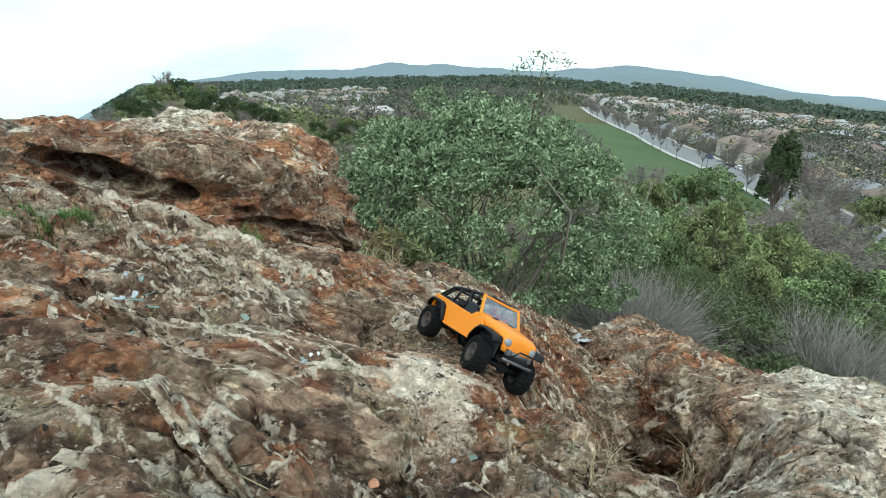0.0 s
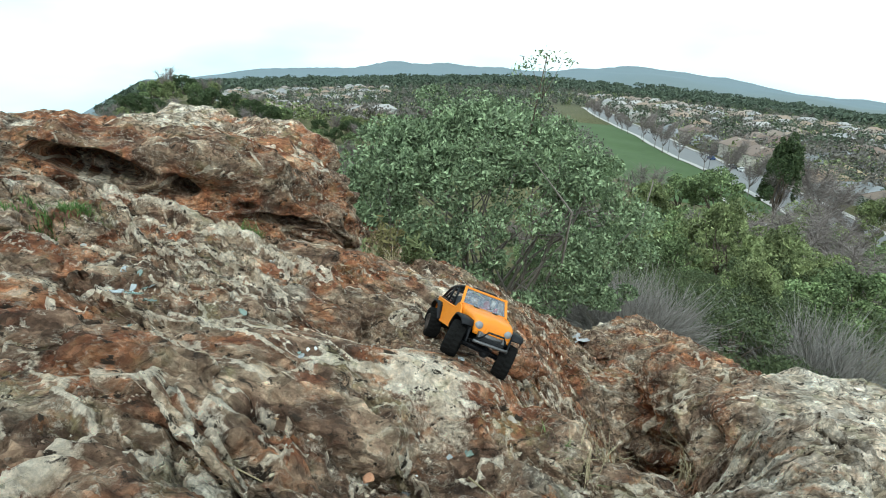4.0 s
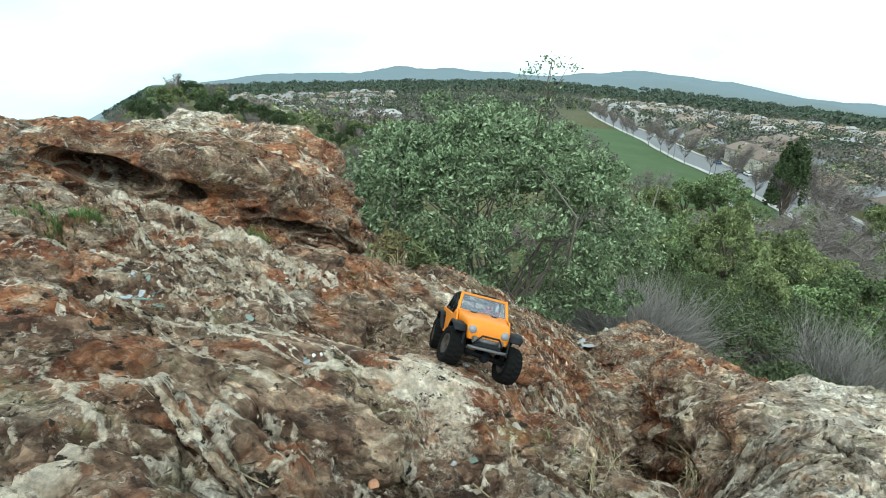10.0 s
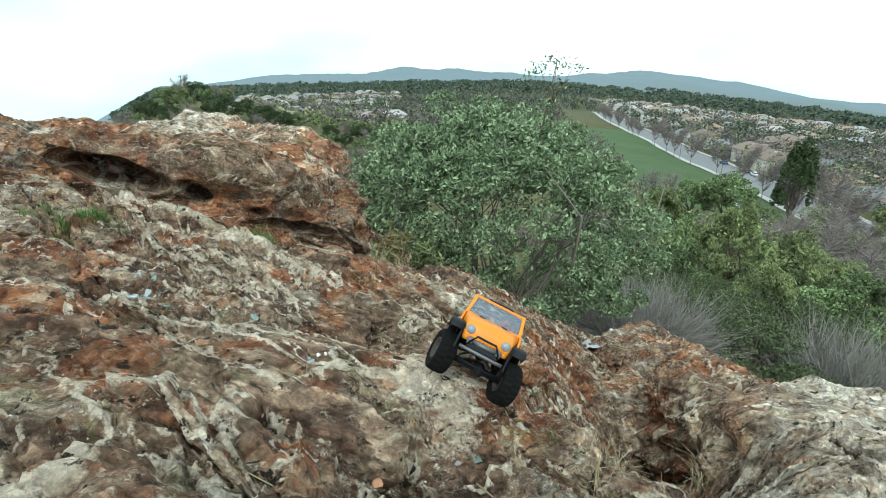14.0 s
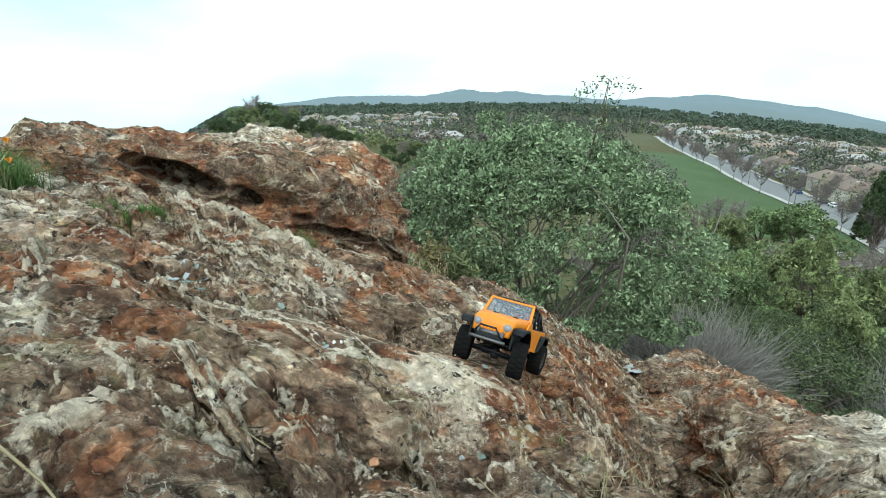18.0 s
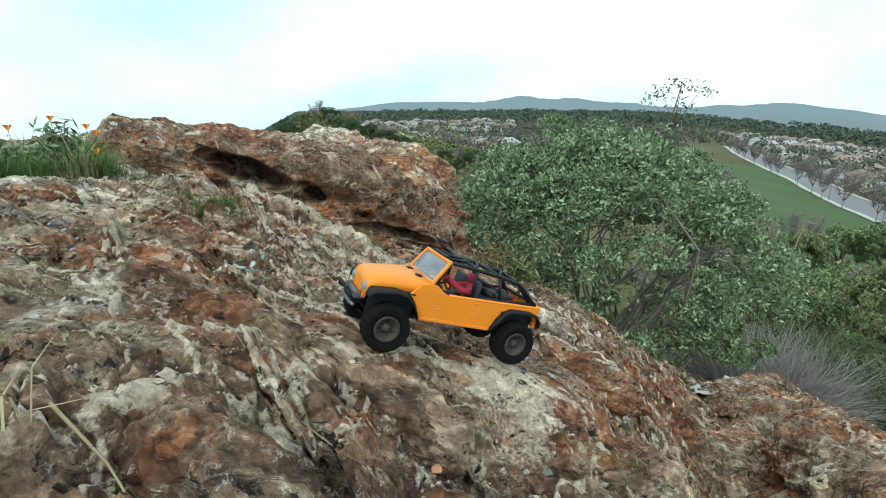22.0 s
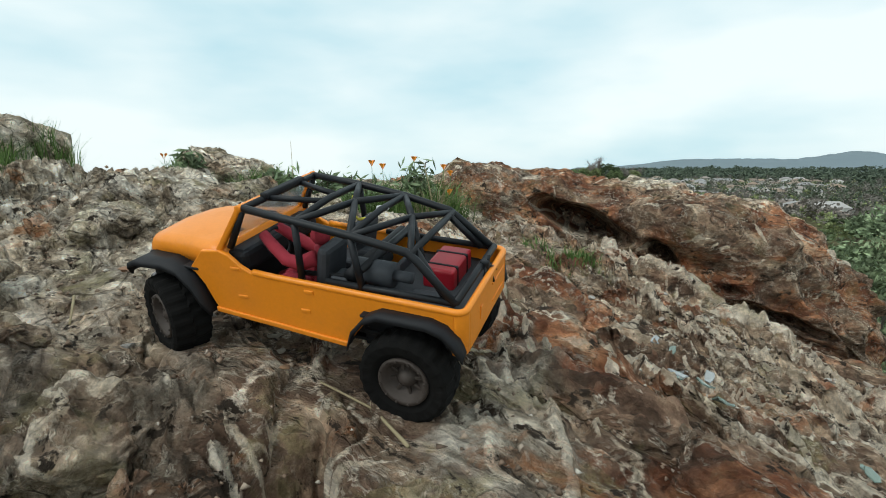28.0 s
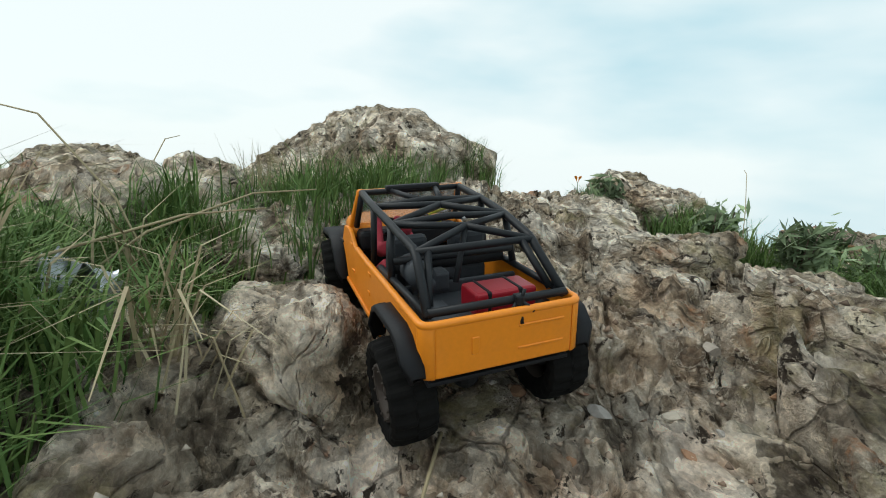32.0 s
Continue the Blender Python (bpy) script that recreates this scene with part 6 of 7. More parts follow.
def build_house(w, d, h, wall_m, roof_m, label):
    house = new("house")
    tagged(house, label, "house", "houses in the valley")
    bm = bmesh.new()
    box(bm, (0, 0, h / 2 - 0.6), (w, d, h + 1.2))
    box(bm, (w * 0.36, -d * 0.42, h / 2 - 0.6), (w * 0.42, d * 0.5, h * 0.94 + 1.2))
    wall = part("wall", bm, wall_m, house)
    bm = bmesh.new()
    eave, rise = 0.6, 0.26 * d
    prism(bm, [(-d / 2 - eave, h), (d / 2 + eave, h), (d / 2 + eave, h + 0.22), (0, h + rise + 0.22), (-d / 2 - eave, h + 0.22)], -w / 2 - eave, w / 2 + eave)
    bmesh.ops.rotate(bm, cent=(0, 0, 0), matrix=Matrix.Rotation(math.pi / 2, 3, "Z"), verts=bm.verts)
    hip = [v for v in bm.verts if v.co.z > h + 0.5]
    for v in hip:
        v.co.x *= 0.62
    wing = bmesh.new()
    prism(wing, [(-w * 0.21 - eave, h * 0.97), (w * 0.21 + eave, h * 0.97), (w * 0.21 + eave, h * 0.97 + 0.2), (0, h * 0.97 + 0.30 * w * 0.5), (-w * 0.21 - eave, h * 0.97 + 0.2)], -d * 0.67 - eave, 0)
    bmesh.ops.translate(wing, vec=(w * 0.36, 0, 0), verts=wing.verts)
    part("roof", bm, roof_m, house)
    part("roof", wing, roof_m, house)
    for x, z, ww, hh in ((-w * 0.3, h * 0.55, 1.8, 1.3), (-w * 0.08, h * 0.5, 1.1, 2.0)):
        bm = bmesh.new()
        box(bm, (x, -d / 2 - 0.03, z), (ww, 0.1, hh))
        part("window", bm, GLASS_DARK, wall)
    for y in (-d * 0.1, d * 0.25):
        bm = bmesh.new()
        box(bm, (-w / 2 - 0.03, y, h * 0.55), (0.1, 1.6, 1.2))
        part("window", bm, GLASS_DARK, wall)
    bm = bmesh.new()
    box(bm, (w * 0.36, -d * 0.67 - 0.03, 1.1), (w * 0.30, 0.1, 2.2))
    part("garage_door", bm, GARAGE, wall)
    bm = bmesh.new()
    box(bm, (-w * 0.2, d * 0.1, h + rise * 0.7), (0.8, 0.8, 1.6))
    part("chimney", bm, wall_m, house)
    return house


def build_car_parked(color, label):
    c = new("parked_car")
    tagged(c, label, "car", "parked cars")
    bm = bmesh.new()
    box(bm, (0, 0, 0.62), (4.4, 1.75, 0.66), 0.18)
    box(bm, (-0.15, 0, 1.15), (2.3, 1.55, 0.62), 0.22)
    body = part("body", bm, simple("car_paint_" + label.split()[0], color, 0.35, 0.2, 0.1, 2, 0.02), c)
    bm = bmesh.new()
    box(bm, (-0.15, 0, 1.17), (2.34, 1.57, 0.36), 0.1)
    part("glass", bm, GLASS_DARK, body)
    for x in (-1.35, 1.35):
        for y in (-0.8, 0.8):
            bm = bmesh.new()
            tube(bm, [(x, y - 0.1, 0.33), (x, y + 0.1, 0.33)], 0.33, 12)
            part("wheel", bm, TYRE, c)
    return c


def build_town():
    rng = np.random.default_rng(99)
    labels = ("single-storey house with a tan shingle roof", "white stucco house with a grey roof", "two-storey house with a brown roof", "low grey house with a grey hipped roof")
    kinds = [build_house(14, 10, 3.2, HOUSE_WALLS[0], HOUSE_ROOFS[0], labels[0]), build_house(12, 9.5, 3.4, HOUSE_WALLS[1], HOUSE_ROOFS[1], labels[1]), build_house(11, 10, 5.6, HOUSE_WALLS[0], HOUSE_ROOFS[2], labels[2]), build_house(15, 9, 3.1, HOUSE_WALLS[2], HOUSE_ROOFS[1], labels[3])]
    head = math.degrees(math.atan2(-UX, UY))
    used = [False] * len(kinds)
    far_v, far_f, count = [], [], 0
    for i in range(22):
        for j in range(46):
            s = -75 + 17.5 * j + rng.uniform(-2, 2)
            off = 27 + 27.5 * i + rng.uniform(-2, 2)
            if any(a - 7 < s < a + 17 for a in (74, 168, 262)) or rng.uniform() < 0.14:
                continue
            x, y = along(s, off)
            r, az = math.hypot(x, y), math.degrees(math.atan2(x, y))
            if not (2 < az < 62) or r > 720:
                continue
            k = int(rng.integers(0, 4))
            turn = head + 90 * int(rng.integers(0, 2)) + (180 if i % 2 else 0) + rng.uniform(-4, 4)
            if r < 330:
                if not used[k]:
                    set_down(kinds[k], x, y, turn)
                    used[k] = True
                else:
                    another(kinds[k], x, y, turn, rng.uniform(0.9, 1.1))
                count += 1
            else:
                far_v.append((x, y, turn, k))
    # homes among the trees to the north
    for _ in range(150):
        az, r = radians(rng.uniform(-15, 4)), rng.uniform(260, 850)
        far_v.append((r * math.sin(az), r * math.cos(az), rng.uniform(0, 180), int(rng.integers(0, 4))))
    for k, u in enumerate(used):
        if not u:
            set_down(kinds[k], 190 + 20 * k, 160, 0)
    # houses far across the valley, in one piece
    verts, faces, cols = [], [], []
    nv = 0
    for x, y, turn, k in far_v:
        z, a = ground_z(x, y), radians(turn)
        w, d, h = (13, 10, 4.2) if k != 2 else (11, 10, 6.2)
        loc = [(-w / 2, -d / 2, -1), (w / 2, -d / 2, -1), (w / 2, d / 2, -1), (-w / 2, d / 2, -1), (-w / 2, -d / 2, h), (w / 2, -d / 2, h), (w / 2, d / 2, h), (-w / 2, d / 2, h)]
        verts += [(x + px * math.cos(a) - py * math.sin(a), y + px * math.sin(a) + py * math.cos(a), z + pz) for px, py, pz in loc]
        faces += [(nv, nv + 1, nv + 5, nv + 4), (nv + 1, nv + 2, nv + 6, nv + 5), (nv + 2, nv + 3, nv + 7, nv + 6), (nv + 3, nv, nv + 4, nv + 7)]
        nv += 8
    k = Nodes("far_wall")
    rnd = k.add("NewGeometry").outputs["Random Per Island"]
    fw = k.done(k.ramp(rnd, (0.0, (0.40, 0.37, 0.33)), (0.6, (0.62, 0.60, 0.56)), (1.0, (0.80, 0.80, 0.78))), 0.9)
    tagged(new("far_houses", mesh_np("far_houses", np.array(verts), np.array(faces), fw, False)), "many small pale houses across the valley", "houses", kind="stuff")
    verts, faces, nv = [], [], 0
    for x, y, turn, kk in far_v:
        z, a = ground_z(x, y), radians(turn)
        w, d, h = (14.4, 11.4, 4.2) if kk != 2 else (12.4, 11.4, 6.2)
        loc = [(-w / 2, -d / 2, h), (w / 2, -d / 2, h), (w / 2, d / 2, h), (-w / 2, d / 2, h), (-w * 0.3, 0, h + 2.6), (w * 0.3, 0, h + 2.6)]
        verts += [(x + px * math.cos(a) - py * math.sin(a), y + px * math.sin(a) + py * math.cos(a), z + pz) for px, py, pz in loc]
        faces += [(nv, nv + 1, nv + 5, nv + 4), (nv + 2, nv + 3, nv + 4, nv + 5), (nv + 1, nv + 2, nv + 5, nv + 5), (nv + 3, nv, nv + 4, nv + 4)]
        nv += 6
    tri = []
    for f in faces:
        tri.append((f[0], f[1], f[2]))
        if f[2] != f[3]:
            tri.append((f[0], f[2], f[3]))
    k = Nodes("far_roof")
    rnd = k.add("NewGeometry").outputs["Random Per Island"]
    fr = k.done(k.ramp(rnd, (0.0, (0.20, 0.165, 0.14)), (0.35, (0.30, 0.22, 0.16)), (0.7, (0.27, 0.27, 0.27)), (1.0, (0.42, 0.40, 0.38))), 0.9)
    tagged(new("far_roofs", mesh_np("far_roofs", np.array(verts), np.array(tri), fr, False)), "tan, brown and grey roofs across the valley", "houses", kind="stuff")
    # cars along the kerb and in the drives
    cars = [build_car_parked((0.62, 0.63, 0.64), "silver parked car on the street"), build_car_parked((0.70, 0.70, 0.70), "white parked van at the kerb"), build_car_parked((0.03, 0.03, 0.04), "black parked car at the kerb"), build_car_parked((0.05, 0.09, 0.22), "blue parked car in a drive")]
    spots = [(9, 13), (31, 13.2), (38, 13), (58, 13.1), (66, 22), (96, 13), (120, 13.2), (20, 24), (45, 24.5), (-14, 13), (-32, 13.2), (-52, 13), (150, 13), (-3, 24), (82, 24), (110, 24), (-40, 25)]
    for n, (s, off) in enumerate(spots):
        x, y = along(s, off)
        turn = 90 + head + (0 if off < 20 else 90)
        if n < 4:
            set_down(cars[n], x, y, turn, 1.0, -0.16)
        else:
            another(cars[n % 4], x, y, turn, 1.0, -0.16)
    # lamp posts
    lamp = new("street_lamp")
    tagged(lamp, "slim grey street lamp beside the road", "street lamp", "street lamps")
    bm = bmesh.new()
    tube(bm, [(0, 0, -0.3), (0, 0, 8.0)], 0.09, 8, 0.06)
    tube(bm, [(0, 0, 7.9), (1.0, 0, 8.4), (2.0, 0, 8.45)], 0.05, 6)
    pole = part("pole", bm, STEEL, lamp)
    bm = bmesh.new()
    box(bm, (2.2, 0, 8.4), (0.7, 0.26, 0.14), 0.03)
    part("lamp_head", bm, STEEL, pole)
    for n, s in enumerate((-22, 22, 66, 110, 154)):
        x, y = along(s, -1.4)
        if n == 0:
            set_down(lamp, x, y, head)
        else:
            another(lamp, x, y, head, 1.0)


build_town()


def build_far_woods():
    """Trees between and beyond the houses, as one object."""
    rng = np.random.default_rng(123)
    for name, n, lo, hi, az0, az1, mat, wide, tall, k, label in (
            ("near_town_woods", 330, 150, 360, 14, 62, LEAF_TOWN, 3.0, 3.6, 150, "dark green garden trees between the nearer houses"),
            ("near_town_bare_woods", 420, 140, 360, 14, 62, TWIG_FAR, 3.4, 4.2, 150, "leafless grey-brown garden trees between the nearer houses"),
            ("near_town_light_woods", 200, 140, 360, 10, 62, LEAF_OLIVE, 2.6, 3.0, 150, "yellow-green garden trees between the nearer houses"),
            ("far_woods", 2900, 300, 1500, -24, 64, LEAF_TOWN, 3.8, 4.4, 44, "dark green trees among houses across the valley"),
            ("far_bare_woods", 1500, 250, 900, -10, 62, TWIG_FAR, 3.6, 4.4, 44, "leafless grey-brown trees among houses"),
            ("far_light_woods", 900, 200, 900, -30, 62, LEAF_OLIVE, 3.4, 3.8, 44, "yellow-green trees among houses"),
            ("horizon_woods", 3000, 900, 1800, -24, 64, LEAF_FAR, 13.0, 5.5, 44, "dark band of trees along the horizon")):
        az = np.radians(rng.uniform(az0, az1, n))
        r = lo * (hi / lo) ** rng.uniform(0, 1, n)
        x, y = r * np.sin(az), r * np.cos(az)
        # keep the road and lawn clear
        s = (x - 111) * UX + (y - 122) * UY
        off = (x - 111) * UY - (y - 122) * UX
        ok = ~((off > -40) & (off < 20) & (s > -60) & (s < 330))
        x, y, r = x[ok], y[ok], r[ok]
        z = hill_top(x, y)
        size = rng.uniform(0.6, 1.35, len(x))
        p = rng.normal(size=(len(x), k, 3))
        p /= np.linalg.norm(p, axis=2, keepdims=True)
        p = p * rng.uniform(0.45, 1.0, (len(x), k, 1))
        p = p * np.array([wide, wide, tall])[None, None] * size[:, None, None]
        p = p + np.stack([x, y, z + tall * size], 1)[:, None]
        leaf = wide * 0.5 * math.sqrt(44 / k)
        v, f = leaf_quads(rng, p.reshape(-1, 3), leaf, leaf * 0.62, 0.0)
        tagged(new(name, mesh_np(name, v, f, mat, False)), label, "trees", kind="stuff")


build_far_woods()


# ---------------------------------------------------------------- grass, flowers and weeds on the outcrop
def rock_z(x, y):
    return float(rock_top(np.array([float(x)]), np.array([float(y)]))[0])


def blades(rng, patches, thin):
    """Bent grass blades: patches of (x0, x1, y0, y1, count, height, lean). Returns verts and faces."""
    V = []
    for x0, x1, y0, y1, n, tall, lean in patches:
        cx, cy, rx, ry = (x0 + x1) / 2, (y0 + y1) / 2, (x1 - x0) / 2, (y1 - y0) / 2
        tufts = max(3, n // 45)
        ta, tr = rng.uniform(0, 6.283, tufts), rng.uniform(0, 1, tufts) ** 0.5
        pick = rng.integers(0, tufts, n)
        x = cx + rx * (tr * np.cos(ta))[pick] + rng.normal(size=n) * 0.022
        y = cy + ry * (tr * np.sin(ta))[pick] + rng.normal(size=n) * 0.022
        z = rock_top(x, y) - 0.01
        a, ln = rng.uniform(0, 6.283, n), tall * rng.uniform(0.45, 1.15, n)
        bend = lean * rng.uniform(0.3, 1.3, n)
        d = np.stack([np.cos(a), np.sin(a), 0 * a], 1)
        side = np.stack([-np.sin(a), np.cos(a), 0 * a], 1) * (thin * rng.uniform(0.7, 1.3, n))[:, None]
        root = np.stack([x, y, z], 1)
        mid = root + d * (ln * bend * 0.3)[:, None] + np.array([0, 0, 1]) * (ln * 0.58)[:, None]
        tip = root + d * (ln * bend)[:, None] + np.array([0, 0, 1]) * (ln * (1.0 - 0.35 * bend))[:, None]
        V.append(np.stack([root - side, root + side, mid + side * 0.8, mid - side * 0.8], 1))
        V.append(np.stack([mid - side * 0.8, mid + side * 0.8, tip + side * 0.15, tip - side * 0.15], 1))
    v = np.concatenate(V).reshape(-1, 3)
    return v, np.arange(len(v)).reshape(-1, 4)


def build_grass():
    rng = np.random.default_rng(31)
    green = [(-1.55, -1.02, -0.62, -0.22, 4200, 0.12, 0.8), (-1.30, -0.86, -0.55, -0.26, 2800, 0.11, 0.8), (-2.35, -1.72, -0.36, 0.14, 2600, 0.15, 0.8), (-1.70, -1.42, -0.30, -0.02, 300, 0.12, 0.6), (-2.30, -2.05, 0.06, 0.40, 1000, 0.15, 0.5),
             (-1.66, -1.22, 1.02, 1.58, 4200, 0.19, 0.9), (-2.02, -1.62, 0.80, 1.12, 1600, 0.14, 0.9), (-2.25, -2.0, 0.66, 0.86, 700, 0.10, 0.6), (-1.80, -1.55, 1.45, 1.85, 1400, 0.13, 0.6), (-0.82, -0.60, 1.02, 1.20, 500, 0.05, 0.8), (-1.5, -1.3, 0.9, 1.1, 400, 0.08, 0.7),
             (-2.0, -1.5, -1.0, -0.6, 1600, 0.16, 0.7), (-2.9, -2.3, -0.5, -0.2, 900, 0.10, 0.6), (0.68, 0.78, 0.26, 0.36, 60, 0.06, 0.7), (1.9, 2.6, 1.0, 1.6, 700, 0.12, 0.7), (-0.45, -0.2, 1.6, 1.9, 260, 0.08, 0.7), (-2.6, -2.2, 1.2, 2.0, 900, 0.08, 0.7), (-1.9, -0.9, 2.3, 2.7, 900, 0.05, 0.7)]
    v, f = blades(rng, green, 0.0016)
    tagged(new("grass", mesh_np("grass", v, f, GRASS, False)), "long green grass in the clefts of the rock", "grass", kind="stuff")
    dry = [(-1.45, -1.0, -0.58, -0.22, 110, 0.22, 0.8), (-2.3, -1.8, -0.34, 0.1, 260, 0.20, 0.4), (-1.6, -1.2, 1.0, 1.5, 160, 0.2, 0.6), (0.66, 0.80, 0.20, 0.36, 34, 0.11, 0.7), (-0.2, 0.02, -0.30, -0.16, 22, 0.10, 1.1), (1.0, 1.4, 0.4, 0.9, 160, 0.14, 0.8), (-1.2, -0.8, -0.4, -0.2, 120, 0.14, 1.2), (0.1, 0.5, 1.8, 2.2, 160, 0.14, 0.7)]
    v, f = blades(rng, dry, 0.0014)
    tagged(new("dry_grass", mesh_np("dry_grass", v, f, STRAW, False)), "dry straw-coloured grass stalks on the rock", "grass", kind="stuff")
    # a few long dry stalks, each by itself
    for (x, y), tip, r in (((-1.28, -0.42), (-1.50, -0.12, 0.32), 0.0022), ((-1.10, -0.46), (-1.35, -0.18, 0.30), 0.0022), ((-1.62, -0.46), (-1.80, -0.42, 0.40), 0.0016), ((-1.22, 1.20), (-1.26, 1.16, 0.34), 0.0022), ((-1.35, -0.30), (-1.42, -0.55, 0.42), 0.0020), ((-1.7, 0.95), (-1.9, 1.1, 0.42), 0.0014)):
        bm = bmesh.new()
        z = rock_z(x, y)
        tube(bm, [(0, 0, -0.01), ((tip[0] - x) * 0.3, (tip[1] - y) * 0.3, (tip[2] - z) * 0.55), ((tip[0] - x) * 0.7, (tip[1] - y) * 0.7, (tip[2] - z) * 0.95), (tip[0] - x, tip[1] - y, tip[2] - z)], r, 5, r * 0.5)
        ob = part("dry_stalk", bm, STRAW)
        ob.location = (x, y, z)
        tagged(ob, "single long dry bent grass stalk", "stalk", "dry stalks")


build_grass()

POPPY = simple("poppy_petal", (0.80, 0.27, 0.012), 0.6, 0, 0.15, 200, 0.1)
STEM = simple("green_stem", (0.10, 0.17, 0.05), 0.7, 0, 0.3, 100, 0.1)


def poppy(x, y, top, size=0.021, lean=0.0):
    rng = np.random.default_rng(int(abs(x * 1000)) + int(abs(y * 1000)))
    thing = new("poppy")
    tagged(thing, "orange poppy flower on a thin green stem", "flower", "poppies")
    z = rock_z(x, y)
    thing.location = (x, y, z)
    h = top - z
    bm = bmesh.new()
    tube(bm, [(0, 0, -0.01), (lean * 0.4, 0.005, h * 0.6), (lean, 0, h)], 0.0011, 5)
    part("stem", bm, STEM, thing)
    for k in range(4):
        bm = bmesh.new()
        a = radians(90 * k + 20)
        grid = []
        for i in range(4):
            row = []
            for j in range(4):
                u, w = i / 3, (j / 3 - 0.5) * 1.3
                rad = size * (0.12 + 0.55 * u)
                row.append(bm.verts.new((lean + math.cos(a + w * (0.4 + 0.6 * u)) * rad, math.sin(a + w * (0.4 + 0.6 * u)) * rad, h + size * (1.15 * u ** 0.8) * (1 - 0.3 * abs(w)))))
            grid.append(row)
        for i in range(3):
            for j in range(3):
                bm.faces.new((grid[i][j], grid[i + 1][j], grid[i + 1][j + 1], grid[i][j + 1])).smooth = True
        part("petal", bm, POPPY, thing)
    return thing


for px, py, pt in ((-1.53, 1.20, 0.318), (-1.49, 1.22, 0.305), (-1.48, 1.41, 0.335), (-1.32, 1.40, 0.302), (-1.30, 1.42, 0.277), (-1.27, 1.37, 0.204), (-2.30, 0.77, 0.346)):
    poppy(px, py, pt)


def weed(x, y, z, height, seed, label, mat, count=9):
    """An upright weed: a few stems with narrow leaves."""
    rng = np.random.default_rng(seed)
    thing = new("weed")
    tagged(thing, label, "plant", "upright weeds")
    thing.location = (x, y, z)
    pts = []
    for _ in range(count):
        a, l = rng.uniform(0, 6.283), height * rng.uniform(0.6, 1.05)
        tip = np.array([math.cos(a) * 0.22 * height, math.sin(a) * 0.22 * height, l])
        bm = bmesh.new()
        tube(bm, [(tip[0] * 0.2, tip[1] * 0.2, -0.03), tuple(tip * np.array([0.5, 0.5, 0.55])), tuple(tip)], 0.0035, 5, 0.0015)
        part("stalk", bm, BARK, thing)
        for u in np.linspace(0.2, 1.0, 26):
            pts.append(tip * np.array([0.2 + 0.8 * u, 0.2 + 0.8 * u, u]) + rng.normal(size=3) * 0.018)
    v, f = leaf_quads(rng, np.array(pts), 0.055, 0.013, -0.3)
    part("foliage", mesh_np("weed_leaves", v, f, mat, False), None, thing)


LEAF_TAN = leaf_material("leaf_tan", (0.13, 0.12, 0.05), (0.26, 0.22, 0.10))
for k, (wx, wy, wh) in enumerate(((0.42, 2.12, 0.30), (0.36, 2.22, 0.26), (0.50, 2.05, 0.18), (0.56, 2.12, 0.17), (0.30, 2.05, 0.14), (0.62, 2.20, 0.16))):
    weed(wx, wy, rock_z(wx, wy), wh, 300 + k, "upright olive and tan weed growing from the ledge", LEAF_TAN if k < 2 else LEAF_OLIVE, 9 if k < 2 else 7)
for k, (wx, wy, wh) in enumerate(((-1.78, 1.30, 0.17), (-1.62, 1.66, 0.13), (-1.9, 1.05, 0.15), (-1.40, 1.30, 0.17), (-2.05, 0.74, 0.10), (-1.52, 1.17, 0.17), (-1.45, 1.40, 0.20), (-1.34, 1.36, 0.15), (-1.60, 1.02, 0.14), (-1.78, 0.92, 0.13))):
    weed(wx, wy, rock_z(wx, wy), wh, 330 + k, "feathery grey-green weed on the skyline", LEAF_BUSH, 12)


# ---------------------------------------------------------------- loose stones, glass and litter
def stone_mesh(seed, flat=0.45):
    rng = np.random.default_rng(seed)
    bm = bmesh.new()
    bmesh.ops.create_icosphere(bm, subdivisions=2, radius=1.0)
    cuts = rng.normal(size=(7, 3))
    cuts /= np.linalg.norm(cuts, axis=1, keepdims=True)
    for v in bm.verts:
        p = np.array(v.co)
        for c in cuts:
            over = p @ c - 0.45
            if over > 0:
                p = p - c * over
        v.co = p * np.array([1.0, 0.75, flat])
    me = bpy.data.meshes.new("stone")
    bm.to_mesh(me)
    bm.free()
    return me


STONE_MAT = []
for nm, col in (("stone_tan", (0.36, 0.29, 0.21)), ("stone_grey", (0.36, 0.34, 0.31)), ("stone_rust", (0.30, 0.17, 0.10)), ("stone_pale", (0.44, 0.39, 0.32))):
    STONE_MAT.append(simple(nm, col, 0.9, 0, 0.4, 3.0, 0.6, True))
STONE_WORD = ("tan", "grey", "rust-brown", "pale cream")


